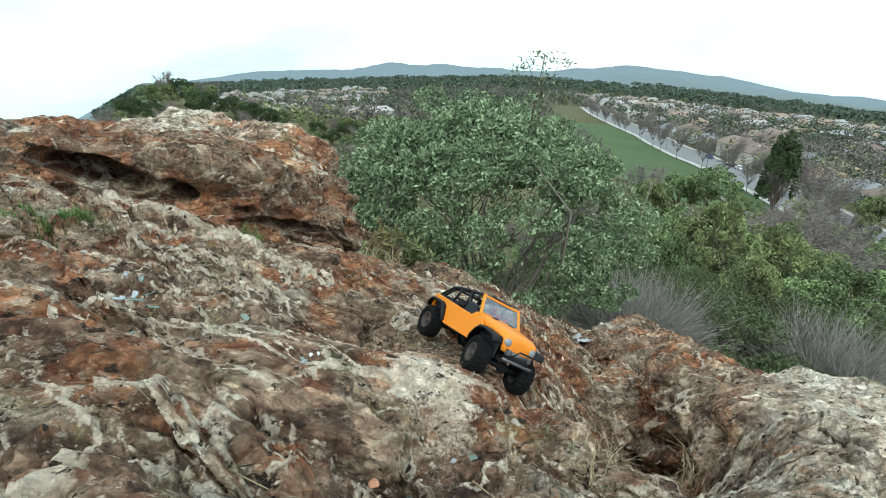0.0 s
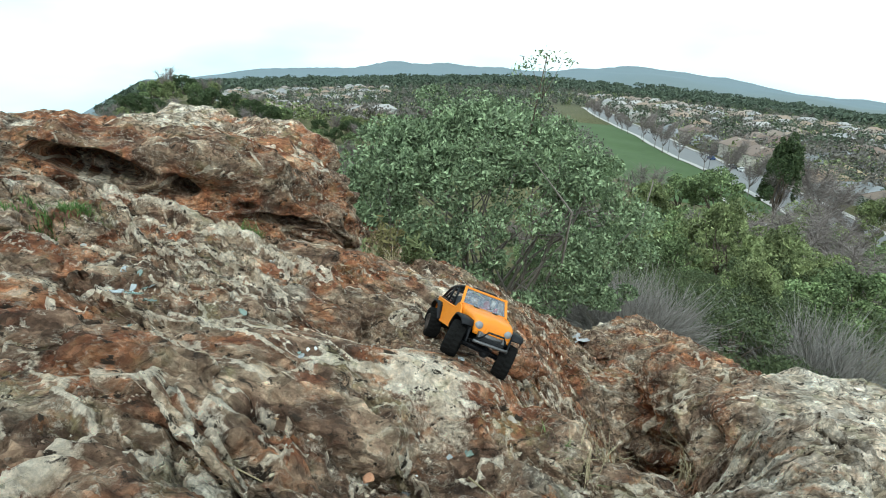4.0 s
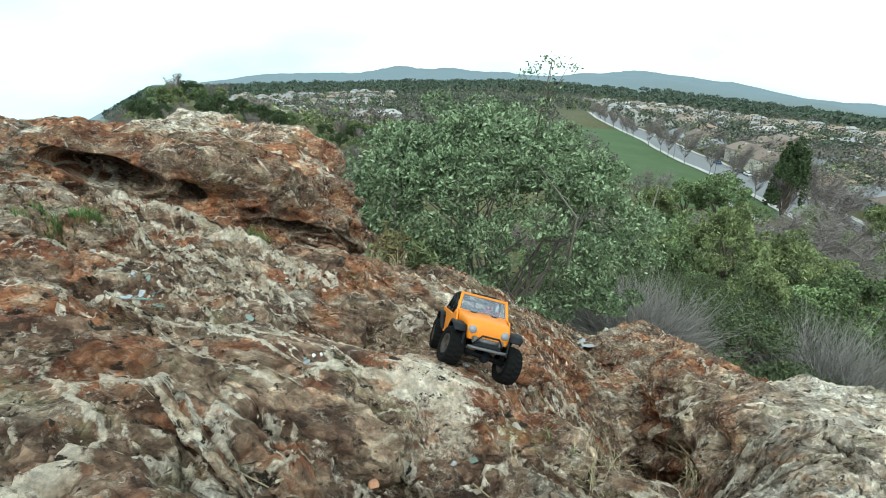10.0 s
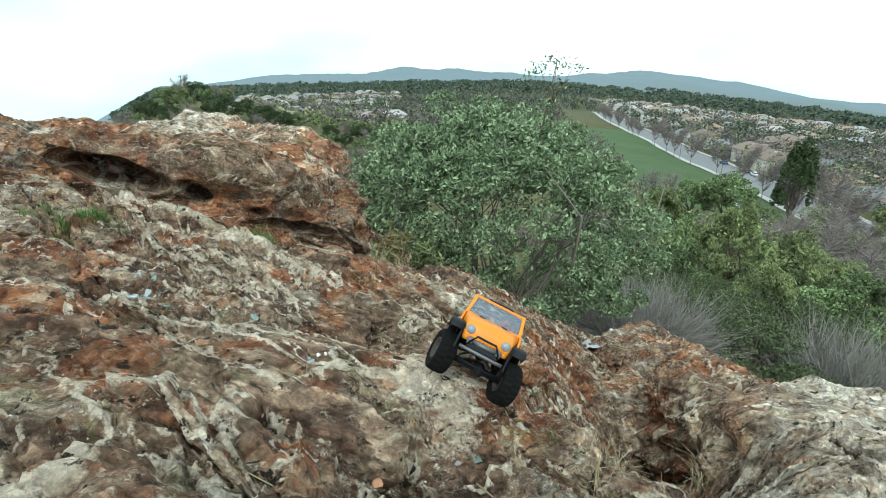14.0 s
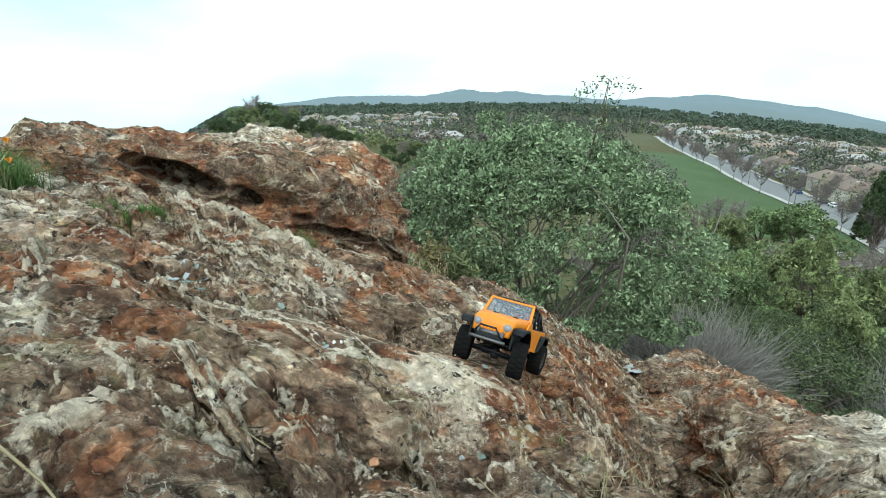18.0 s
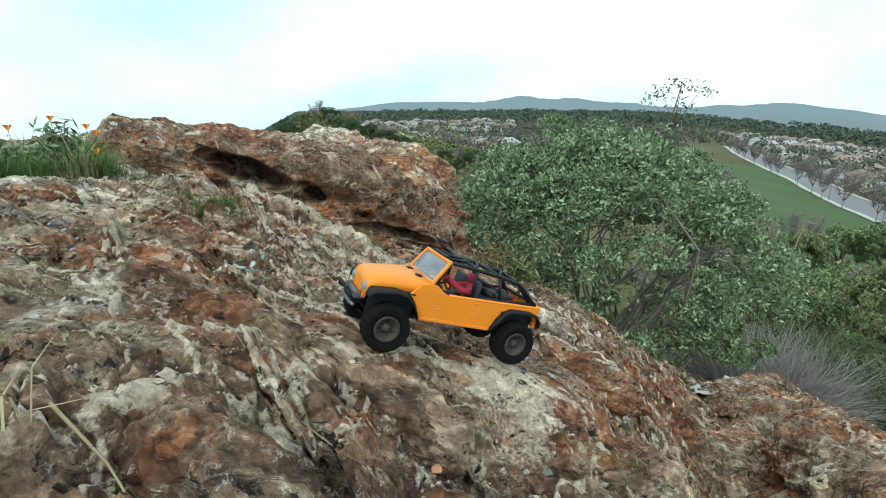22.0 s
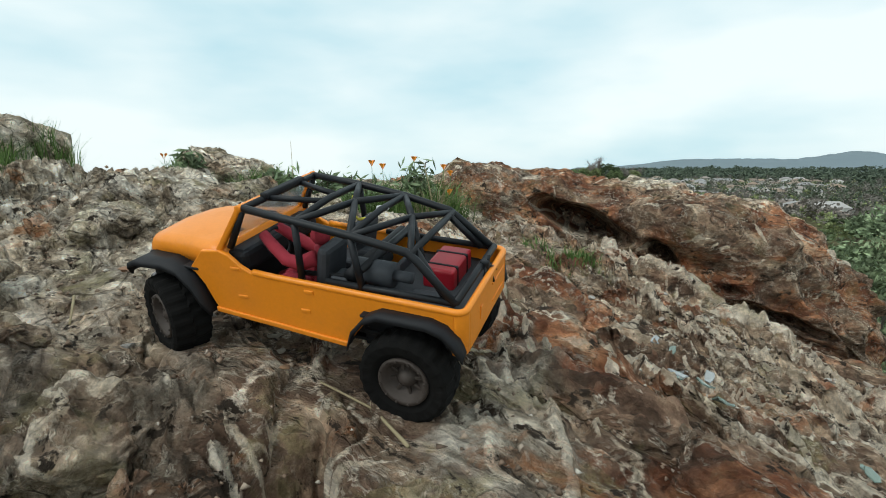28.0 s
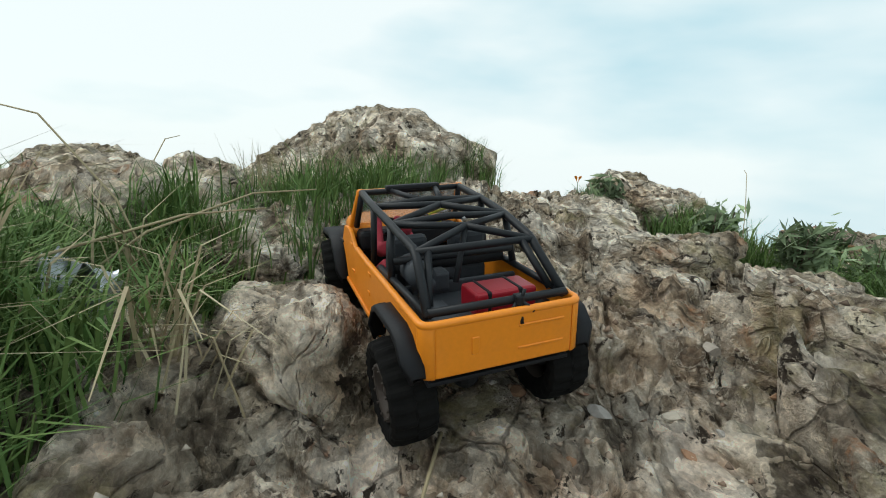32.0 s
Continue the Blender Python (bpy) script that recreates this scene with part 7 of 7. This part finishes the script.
def build_stones():
    rng = np.random.default_rng(55)
    meshes = []
    for k in range(12):
        me = stone_mesh(400 + k)
        me.materials.append(STONE_MAT[k % 4])
        meshes.append(me)
    places = []
    for x0, x1, y0, y1, n, lo, hi in ((-1.10, -0.72, 0.06, 0.42, 26, 0.008, 0.020), (-0.95, -0.5, -0.12, 0.2, 14, 0.006, 0.014), (-0.1, 0.7, -0.1, 0.5, 26, 0.005, 0.012), (-0.6, 0.4, 0.5, 1.4, 26, 0.006, 0.016), (0.5, 1.1, 0.3, 1.0, 14, 0.008, 0.02)):
        for _ in range(n):
            places.append((rng.uniform(x0, x1), rng.uniform(y0, y1), lo * (hi / lo) ** rng.uniform(0, 1)))
    for x, y, s in places:
        k = int(rng.integers(0, 12))
        ob = new("loose_stone", meshes[k])
        ob.location = (x, y, rock_z(x, y) + s * 0.08)
        ob.rotation_euler = (rng.uniform(-0.4, 0.4), rng.uniform(-0.4, 0.4), rng.uniform(0, 6.28))
        ob.scale = (s, s, s)
        tagged(ob, "small broken " + STONE_WORD[k % 4] + " stone on the rock", "stone", "loose stones")
    # chips too many to count
    n = 7000
    x, y = rng.uniform(-1.7, 1.2, n), rng.uniform(-0.45, 1.6, n)
    keep = fbm(x * 3.2, y * 3.2, x * 0, 44, 3) > -0.12
    x, y = x[keep], y[keep]
    z = rock_top(x, y)
    s = 0.0022 * (3.0) ** rng.uniform(0, 1, len(x))
    base = np.array([(1, 0, 0), (-0.5, 0.8, 0.1), (-0.6, -0.7, 0), (0.1, 0.1, 0.75), (0.0, 0.0, -0.5)])
    jit = base[None] * s[:, None, None] * rng.uniform(0.6, 1.4, (len(x), 5, 3))
    a = rng.uniform(0, 6.283, len(x))
    ca, sa = np.cos(a)[:, None], np.sin(a)[:, None]
    vx, vy = jit[..., 0] * ca - jit[..., 1] * sa, jit[..., 0] * sa + jit[..., 1] * ca
    v = np.stack([vx + x[:, None], vy + y[:, None], jit[..., 2] + (z + 0.2 * s)[:, None]], -1).reshape(-1, 3)
    t = np.array([(0, 1, 3), (1, 2, 3), (2, 0, 3), (1, 0, 4), (2, 1, 4), (0, 2, 4)])
    f = (t[None] + 5 * np.arange(len(x))[:, None, None]).reshape(-1, 3)
    k = Nodes("chip_mix")
    rnd = k.add("NewGeometry").outputs["Random Per Island"]
    cm = k.done(k.ramp(rnd, (0.0, (0.10, 0.07, 0.05)), (0.5, (0.26, 0.18, 0.125)), (0.85, (0.38, 0.31, 0.24)), (1.0, (0.52, 0.48, 0.42))), 0.9)
    tagged(new("rock_chips", mesh_np("rock_chips", v, f, cm, False)), "scattered small chips of brown and cream rock", "gravel", kind="stuff")


build_stones()


def shard_glass(color, name):
    k = Nodes(name)
    k.put(k.bsdf, "Transmission Weight", 0.5)
    k.put(k.bsdf, "IOR", 1.4)
    return k.done(color, 0.1, 0.0)


GLASS_GREEN, GLASS_CLEAR = shard_glass((0.36, 0.46, 0.41), "bottle_green_glass"), shard_glass((0.56, 0.60, 0.61), "clear_glass")


def build_litter():
    rng = np.random.default_rng(91)

    def shard(x, y, size, mat, label):
        bm = bmesh.new()
        n = 6
        top = []
        for k in range(n):
            a = 2 * math.pi * k / n + rng.uniform(-0.3, 0.3)
            r = size * rng.uniform(0.55, 1.1)
            top.append((math.cos(a) * r, math.sin(a) * r * 0.7, 0.25 * size * (math.cos(a) ** 2)))
        va, vb = [bm.verts.new(p) for p in top], [bm.verts.new((p[0], p[1], p[2] - 0.0022)) for p in top]
        bm.faces.new(va)
        bm.faces.new(vb[::-1])
        for k in range(n):
            bm.faces.new((va[k], vb[k], vb[(k + 1) % n], va[(k + 1) % n]))
        bmesh.ops.recalc_face_normals(bm, faces=bm.faces)
        ob = part("glass_shard", bm, mat)
        ob.location = (x, y, rock_z(x, y) + 0.006)
        ob.rotation_euler = (rng.uniform(-0.3, 0.3), radians(18) + rng.uniform(-0.2, 0.3), rng.uniform(0, 6.28))
        tagged(ob, label, "glass", "broken glass")

    for x, y, n, size in ((-0.24, 0.50, 5, 0.024), (-0.31, 0.56, 3, 0.018), (-0.33, 0.74, 4, 0.018), (-0.66, 0.46, 4, 0.022), (-0.55, 0.38, 3, 0.026), (0.41, 0.26, 2, 0.026), (0.33, 0.20, 2, 0.018), (0.10, 0.36, 2, 0.016), (-0.05, 0.58, 3, 0.018), (0.52, 0.55, 1, 0.02), (-0.18, 0.34, 2, 0.016)):
        for k in range(n):
            green_one = (k % 2 == 0) ^ (x > 0)
            shard(x + rng.normal() * 0.022, y + rng.normal() * 0.022, size * rng.uniform(0.4, 0.8), GLASS_GREEN if green_one else GLASS_CLEAR, "pale green curved bottle-glass shard" if green_one else "clear broken glass shard on the rock")

    def pebble(x, y, s, mat, label, name="pebble"):
        me = stone_mesh(int(abs(x) * 900 + abs(y) * 700) + 3, 0.8)
        me.materials.append(mat)
        ob = new(name, me)
        ob.location, ob.scale = (x, y, rock_z(x, y) + s * 0.4), (s, s, s)
        ob.rotation_euler = (0.2, 0.3, x * 9)
        tagged(ob, label, "stone", "pebbles")

    white = simple("white_quartz", (0.80, 0.80, 0.80), 0.6, 0, 0.12, 3, 0.2)
    orange = simple("orange_pebble", (0.50, 0.26, 0.15), 0.8, 0, 0.3, 3, 0.3)
    pebble(0.0, 0.02, 0.014, white, "white shell-like quartz pebble")
    pebble(0.24, 0.10, 0.016, orange, "orange-brown rounded pebble on rock")
    pebble(0.34, 0.24, 0.011, white, "small white pebble on rock")
    pebble(0.13, 0.40, 0.007, white, "tiny white pebble lying on rock")
    pebble(0.145, 0.405, 0.007, white, "tiny white pebble lying on rock")
    pebble(-0.96, 0.225, 0.009, white, "white quartz pebble among stones")
    pebble(-0.86, 0.42, 0.013, white, "white pebble on the ledge")

    def crumple(name, x, y, z, size, mat, label, seed, flat=0.5):
        r2 = np.random.default_rng(seed)
        n = 12
        u, v = np.meshgrid(np.linspace(-1, 1, n), np.linspace(-1, 1, n), indexing="ij")
        zz = flat * (fbm(u * 1.7 + seed, v * 1.7, u * 0, seed, 3) * 0.7)
        top = np.stack([u * size, v * size * 0.7, zz * size], -1).reshape(-1, 3)
        f = grid_faces(n, n)
        ob = new(name, mesh_np(name, np.concatenate([top, top - np.array([0, 0, 0.0012])]), np.concatenate([f, f[:, ::-1] + n * n]), mat, False))
        ob.location = (x, y, z)
        ob.rotation_euler = (r2.uniform(-0.4, 0.4), r2.uniform(-0.2, 0.5), r2.uniform(0, 6))
        tagged(ob, label, "litter", "litter")

    paper = simple("paper_white", (0.74, 0.75, 0.77), 0.8, 0, 0.1, 30, 0.2)
    pink = simple("paper_pink", (0.60, 0.62, 0.72), 0.7, 0, 0.15, 30, 0.2)
    silver = simple("wrapper_silver", (0.50, 0.54, 0.60), 0.3, 0.6, 0.45, 25, 0.3)
    crumple("paper_scrap", -0.78, 0.58, rock_z(-0.78, 0.58) + 0.015, 0.022, pink, "crumpled pale blue paper scrap", 5)
    crumple("wrapper", -1.22, -0.36, rock_z(-1.22, -0.36) + 0.07, 0.05, silver, "crumpled silver-blue food wrapper in the grass", 9, 0.9)
    crumple("paper_scrap", 1.05, 0.40, rock_z(1.05, 0.40) + 0.02, 0.03, paper, "crumpled white paper in the cleft", 12)
    crumple("plastic_bag", 4.9, 7.2, -4.35, 0.22, paper, "torn white plastic bag caught on twigs", 15, 0.9)
    crumple("carton", 2.06, 2.62, rock_z(2.06, 2.62) + 0.10, 0.085, simple("carton_red", (0.62, 0.42, 0.42), 0.7, 0, 0.25, 6, 0.2), "faded red and white carton beside the rock block", 17, 0.6)
    crumple("cardboard", 1.92, 2.66, rock_z(1.92, 2.66) + 0.05, 0.15, simple("carton_grey", (0.46, 0.46, 0.47), 0.8, 0, 0.2, 6, 0.2), "flat grey cardboard beside the rock block", 19, 0.2)
    # sticks
    dark = simple("dead_wood", (0.10, 0.085, 0.07), 0.9, 0, 0.4, 60, 0.5)
    for pts, r, label in (([(-0.02, -0.225), (0.005, -0.18), (0.03, -0.14)], 0.0045, "dark dead branch lying on the rock"), ([(-0.16, -0.14), (-0.10, -0.15), (-0.05, -0.19)], 0.0022, "thin dry twig on the rock"), ([(-0.14, -0.22), (-0.07, -0.21)], 0.002, "thin dry twig on the rock"),
                          ([(0.44, 0.20), (0.50, 0.12)], 0.002, "pale dry twig on the rock"), ([(-0.42, 0.06), (-0.50, 0.10), (-0.57, 0.09)], 0.002, "thin dry twig on the rock"), ([(-1.05, 0.02), (-0.95, -0.02)], 0.0022, "short dry stick on the stones"), ([(0.02, 0.06), (0.10, 0.01)], 0.0016, "thin dry twig on the rock")):
        bm = bmesh.new()
        x0, y0 = pts[0]
        z0 = rock_z(x0, y0)
        tube(bm, [(x - x0, y - y0, rock_z(x, y) - z0 + r + 0.004) for x, y in pts], r, 6, r * 0.6)
        ob = part("dead_stick", bm, dark if r > 0.004 else STRAW)
        ob.location = (x0, y0, z0)
        tagged(ob, label, "stick", "dead sticks")


build_litter()


# ---------------------------------------------------------------- what moves
CAR_WAY = [
    (0, pose(0.532, 0.668, -0.339, -35.2, -8.0, 283.3)),
    (1, pose(0.548, 0.722, -0.366, -32.0, -11.3, 283.7)),
    (1.5, pose(0.517, 0.719, -0.353, -26.9, -15.0, 277.1)),
    (2, pose(0.488, 0.674, -0.308, -20.1, -13.6, 272.8)),
    (3, pose(0.507, 0.690, -0.336, -25.3, -16.2, 273.8)),
    (3.5, pose(0.534, 0.713, -0.354, -26.7, -17.3, 272.2)),
    (5.5, pose(0.529, 0.706, -0.345, -18.7, -15.9, 270.6)),
    (6, pose(0.526, 0.719, -0.339, -18.5, -12.3, 267.1)),
    (7, pose(0.534, 0.724, -0.339, -15.9, -11.0, 262.6)),
    (8, pose(0.522, 0.690, -0.335, -17.9, -15.7, 265.4)),
    (9, pose(0.527, 0.688, -0.339, -17.6, -16.4, 266.2)),
    (10, pose(0.526, 0.660, -0.330, -17.3, -20.6, 266.6)),
    (11, pose(0.515, 0.621, -0.309, -17.1, -24.9, 265.1)),
    (11.5, pose(0.473, 0.571, -0.282, -30.6, -28.5, 265.2)),
    (12, pose(0.476, 0.555, -0.277, -30.2, -27.4, 261.6)),
    (12.5, pose(0.468, 0.523, -0.261, -29.1, -28.1, 257.9)),
    (13, pose(0.469, 0.509, -0.257, -28.3, -27.0, 252.8)),
    (13.5, pose(0.475, 0.494, -0.261, -27.9, -27.9, 255.9)),
    (15.5, pose(0.505, 0.548, -0.280, -19.7, -24.6, 255.4)),
    (16, pose(0.525, 0.578, -0.296, -14.6, -27.2, 251.7)),
    (16.5, pose(0.568, 0.694, -0.354, -13.1, -21.7, 245.0)),
    (17, pose(0.576, 0.691, -0.357, -13.2, -21.7, 246.1)),
    (17.5, pose(0.572, 0.677, -0.347, -10.0, -23.3, 247.2)),
    (18, pose(0.566, 0.693, -0.351, -6.4, -27.4, 244.5)),
    (18.5, pose(0.541, 0.651, -0.320, -8.2, -29.8, 241.8)),
    (19, pose(0.508, 0.608, -0.287, -12.9, -31.0, 236.6)),
    (19.5, pose(0.478, 0.562, -0.260, -17.1, -32.0, 231.4)),
    (20, pose(0.450, 0.571, -0.252, -14.2, -29.8, 224.0)),
    (20.5, pose(0.411, 0.529, -0.226, -9.9, -27.4, 224.4)),
    (21, pose(0.360, 0.506, -0.202, -8.4, -22.4, 220.4)),
    (21.5, pose(0.298, 0.454, -0.142, -10.5, -24.7, 217.7)),
    (22, pose(0.208, 0.447, -0.124, 1.5, -16.1, 206.3)),
    (23, pose(0.038, 0.458, -0.077, -5.4, -19.3, 197.9)),
    (24, pose(-0.065, 0.323, -0.011, 1.4, -11.7, 207.6)),
    (24.5, pose(-0.087, 0.270, 0.023, 1.6, -12.0, 214.1)),
    (26.5, pose(-0.326, 0.182, 0.103, -13.3, -11.0, 208.2)),
    (27, pose(-0.413, 0.175, 0.107, -17.1, -8.5, 198.9)),
    (28, pose(-0.634, 0.159, 0.106, -14.4, -4.5, 194.7)),
    (28.5, pose(-0.690, 0.138, 0.125, -14.4, -2.2, 191.0)),
    (29, pose(-0.751, 0.106, 0.132, -1.0, 2.9, 181.3)),
    (29.5, pose(-0.830, 0.099, 0.137, -4.4, 2.7, 176.9)),
    (30, pose(-0.910, 0.104, 0.138, -7.6, 2.9, 180.2)),
    (30.5, pose(-0.991, 0.076, 0.142, -6.7, -0.1, 188.0)),
    (31, pose(-1.077, 0.064, 0.143, -9.8, 0.3, 188.8)),
    (31.5, pose(-1.167, 0.043, 0.139, -6.3, -3.4, 187.8)),
    (32, pose(-1.232, 0.034, 0.147, -6.4, -3.9, 190.5)),
]


def between(rows, t):
    """The pose of a row list at t, on a straight line between two rows."""
    for (t0, m0), (t1, m1) in zip(rows, rows[1:]):
        if t0 <= t <= t1:
            return m0.lerp(m1, (t - t0) / (t1 - t0))
    return rows[-1][1]


def steer_at(t):
    """Degrees by which the front wheels turn, to the left positive."""
    ks = [(0, -12), (1, -8), (2, -22), (3.5, -20), (6, -24), (9, 14), (11, 6), (13, 12), (16, 22), (19, 6), (21, -4), (23, 0), (26.5, 0), (27.4, -20), (28.6, -24), (29.4, 0), (30, 8), (32, -6)]
    return float(np.interp(t, [k[0] for k in ks], [k[1] for k in ks]))


def motions():
    gx, gy = np.linspace(-1.7, 1.1, 281), np.linspace(-0.4, 1.2, 161)
    table = rock_top(*np.meshgrid(gx, gy, indexing="ij"))

    def rock_at(x, y):
        i, j = min(max(int((x + 1.7) / 0.01), 0), 280), min(max(int((y + 0.4) / 0.01), 0), 160)
        return float(table[i, j])

    walk(CAR, CAR_WAY)
    # the axles lift and tilt on the rock, the wheels turn by the way they roll
    step = 0.25
    times = [i * step for i in range(int(32 / step) + 1)]
    lift = {}
    for t in times:
        m = between(CAR_WAY, t)
        up = m.to_3x3().col[2]
        for e in (1, -1):
            for s in (1, -1):
                best = 0.0
                for _ in range(3):
                    c = m @ Vector((e * HALF_BASE, s * HALF_TRACK, AXLE_Z + best))
                    gap = 1.0
                    for dx in (-0.032, 0.0, 0.032):
                        q = c + m.to_3x3().col[0] * dx
                        low = math.sqrt(max(R_WHEEL ** 2 - dx * dx, 1e-6))
                        g = rock_at(q.x, q.y)
                        gap = min(gap, (q.z - low - g) * max(up.z, 0.5))
                    best -= 0.9 * (gap + 0.004)
                    best = max(-0.006, min(0.022, best))
                lift[t, e, s] = best
    # an easy, springy follow
    for e in (1, -1):
        for s in (1, -1):
            raw = np.array([lift[t, e, s] for t in times])
            raw = np.convolve(np.pad(raw, 2, mode="edge"), [0.1, 0.2, 0.4, 0.2, 0.1], "valid")
            for t, v in zip(times, raw):
                lift[t, e, s] = float(v)
    i = 0
    for ax, e in zip(AXLES, (1, -1)):
        rows = []
        for t in times:
            a, b = lift[t, e, 1], lift[t, e, -1]
            rows.append((t, pose(e * HALF_BASE, 0, AXLE_Z + (a + b) / 2, math.degrees(math.atan2(a - b, 2 * HALF_TRACK)))))
        walk(ax, rows)
    for w, (e, s) in zip(WHEELS, ((1, 1), (1, -1), (-1, 1), (-1, -1))):
        rows, spin, last = [], 0.0, None
        for t in times:
            m = between(CAR_WAY, t)
            a, b = lift[t, e, 1], lift[t, e, -1]
            tilt = math.degrees(math.atan2(a - b, 2 * HALF_TRACK))
            here = m @ Vector((e * HALF_BASE, s * HALF_TRACK, AXLE_Z))
            if last is not None:
                ahead = (here - last).dot(m.to_3x3().col[0])
                spin += max(-80, min(80, math.degrees(ahead / R_WHEEL)))
            last = here
            turn = steer_at(t) if e > 0 else 0.0
            flip = 0 if s > 0 else 180
            mt = pose(e * HALF_BASE, s * HALF_TRACK, AXLE_Z + lift[t, e, s], tilt) @ pose(0, 0, 0, 0, 0, turn) @ pose(0, 0, 0, 0, spin, 0) @ pose(0, 0, 0, 0, 0, flip)
            rows.append((t, mt))
        walk(w, rows)


motions()
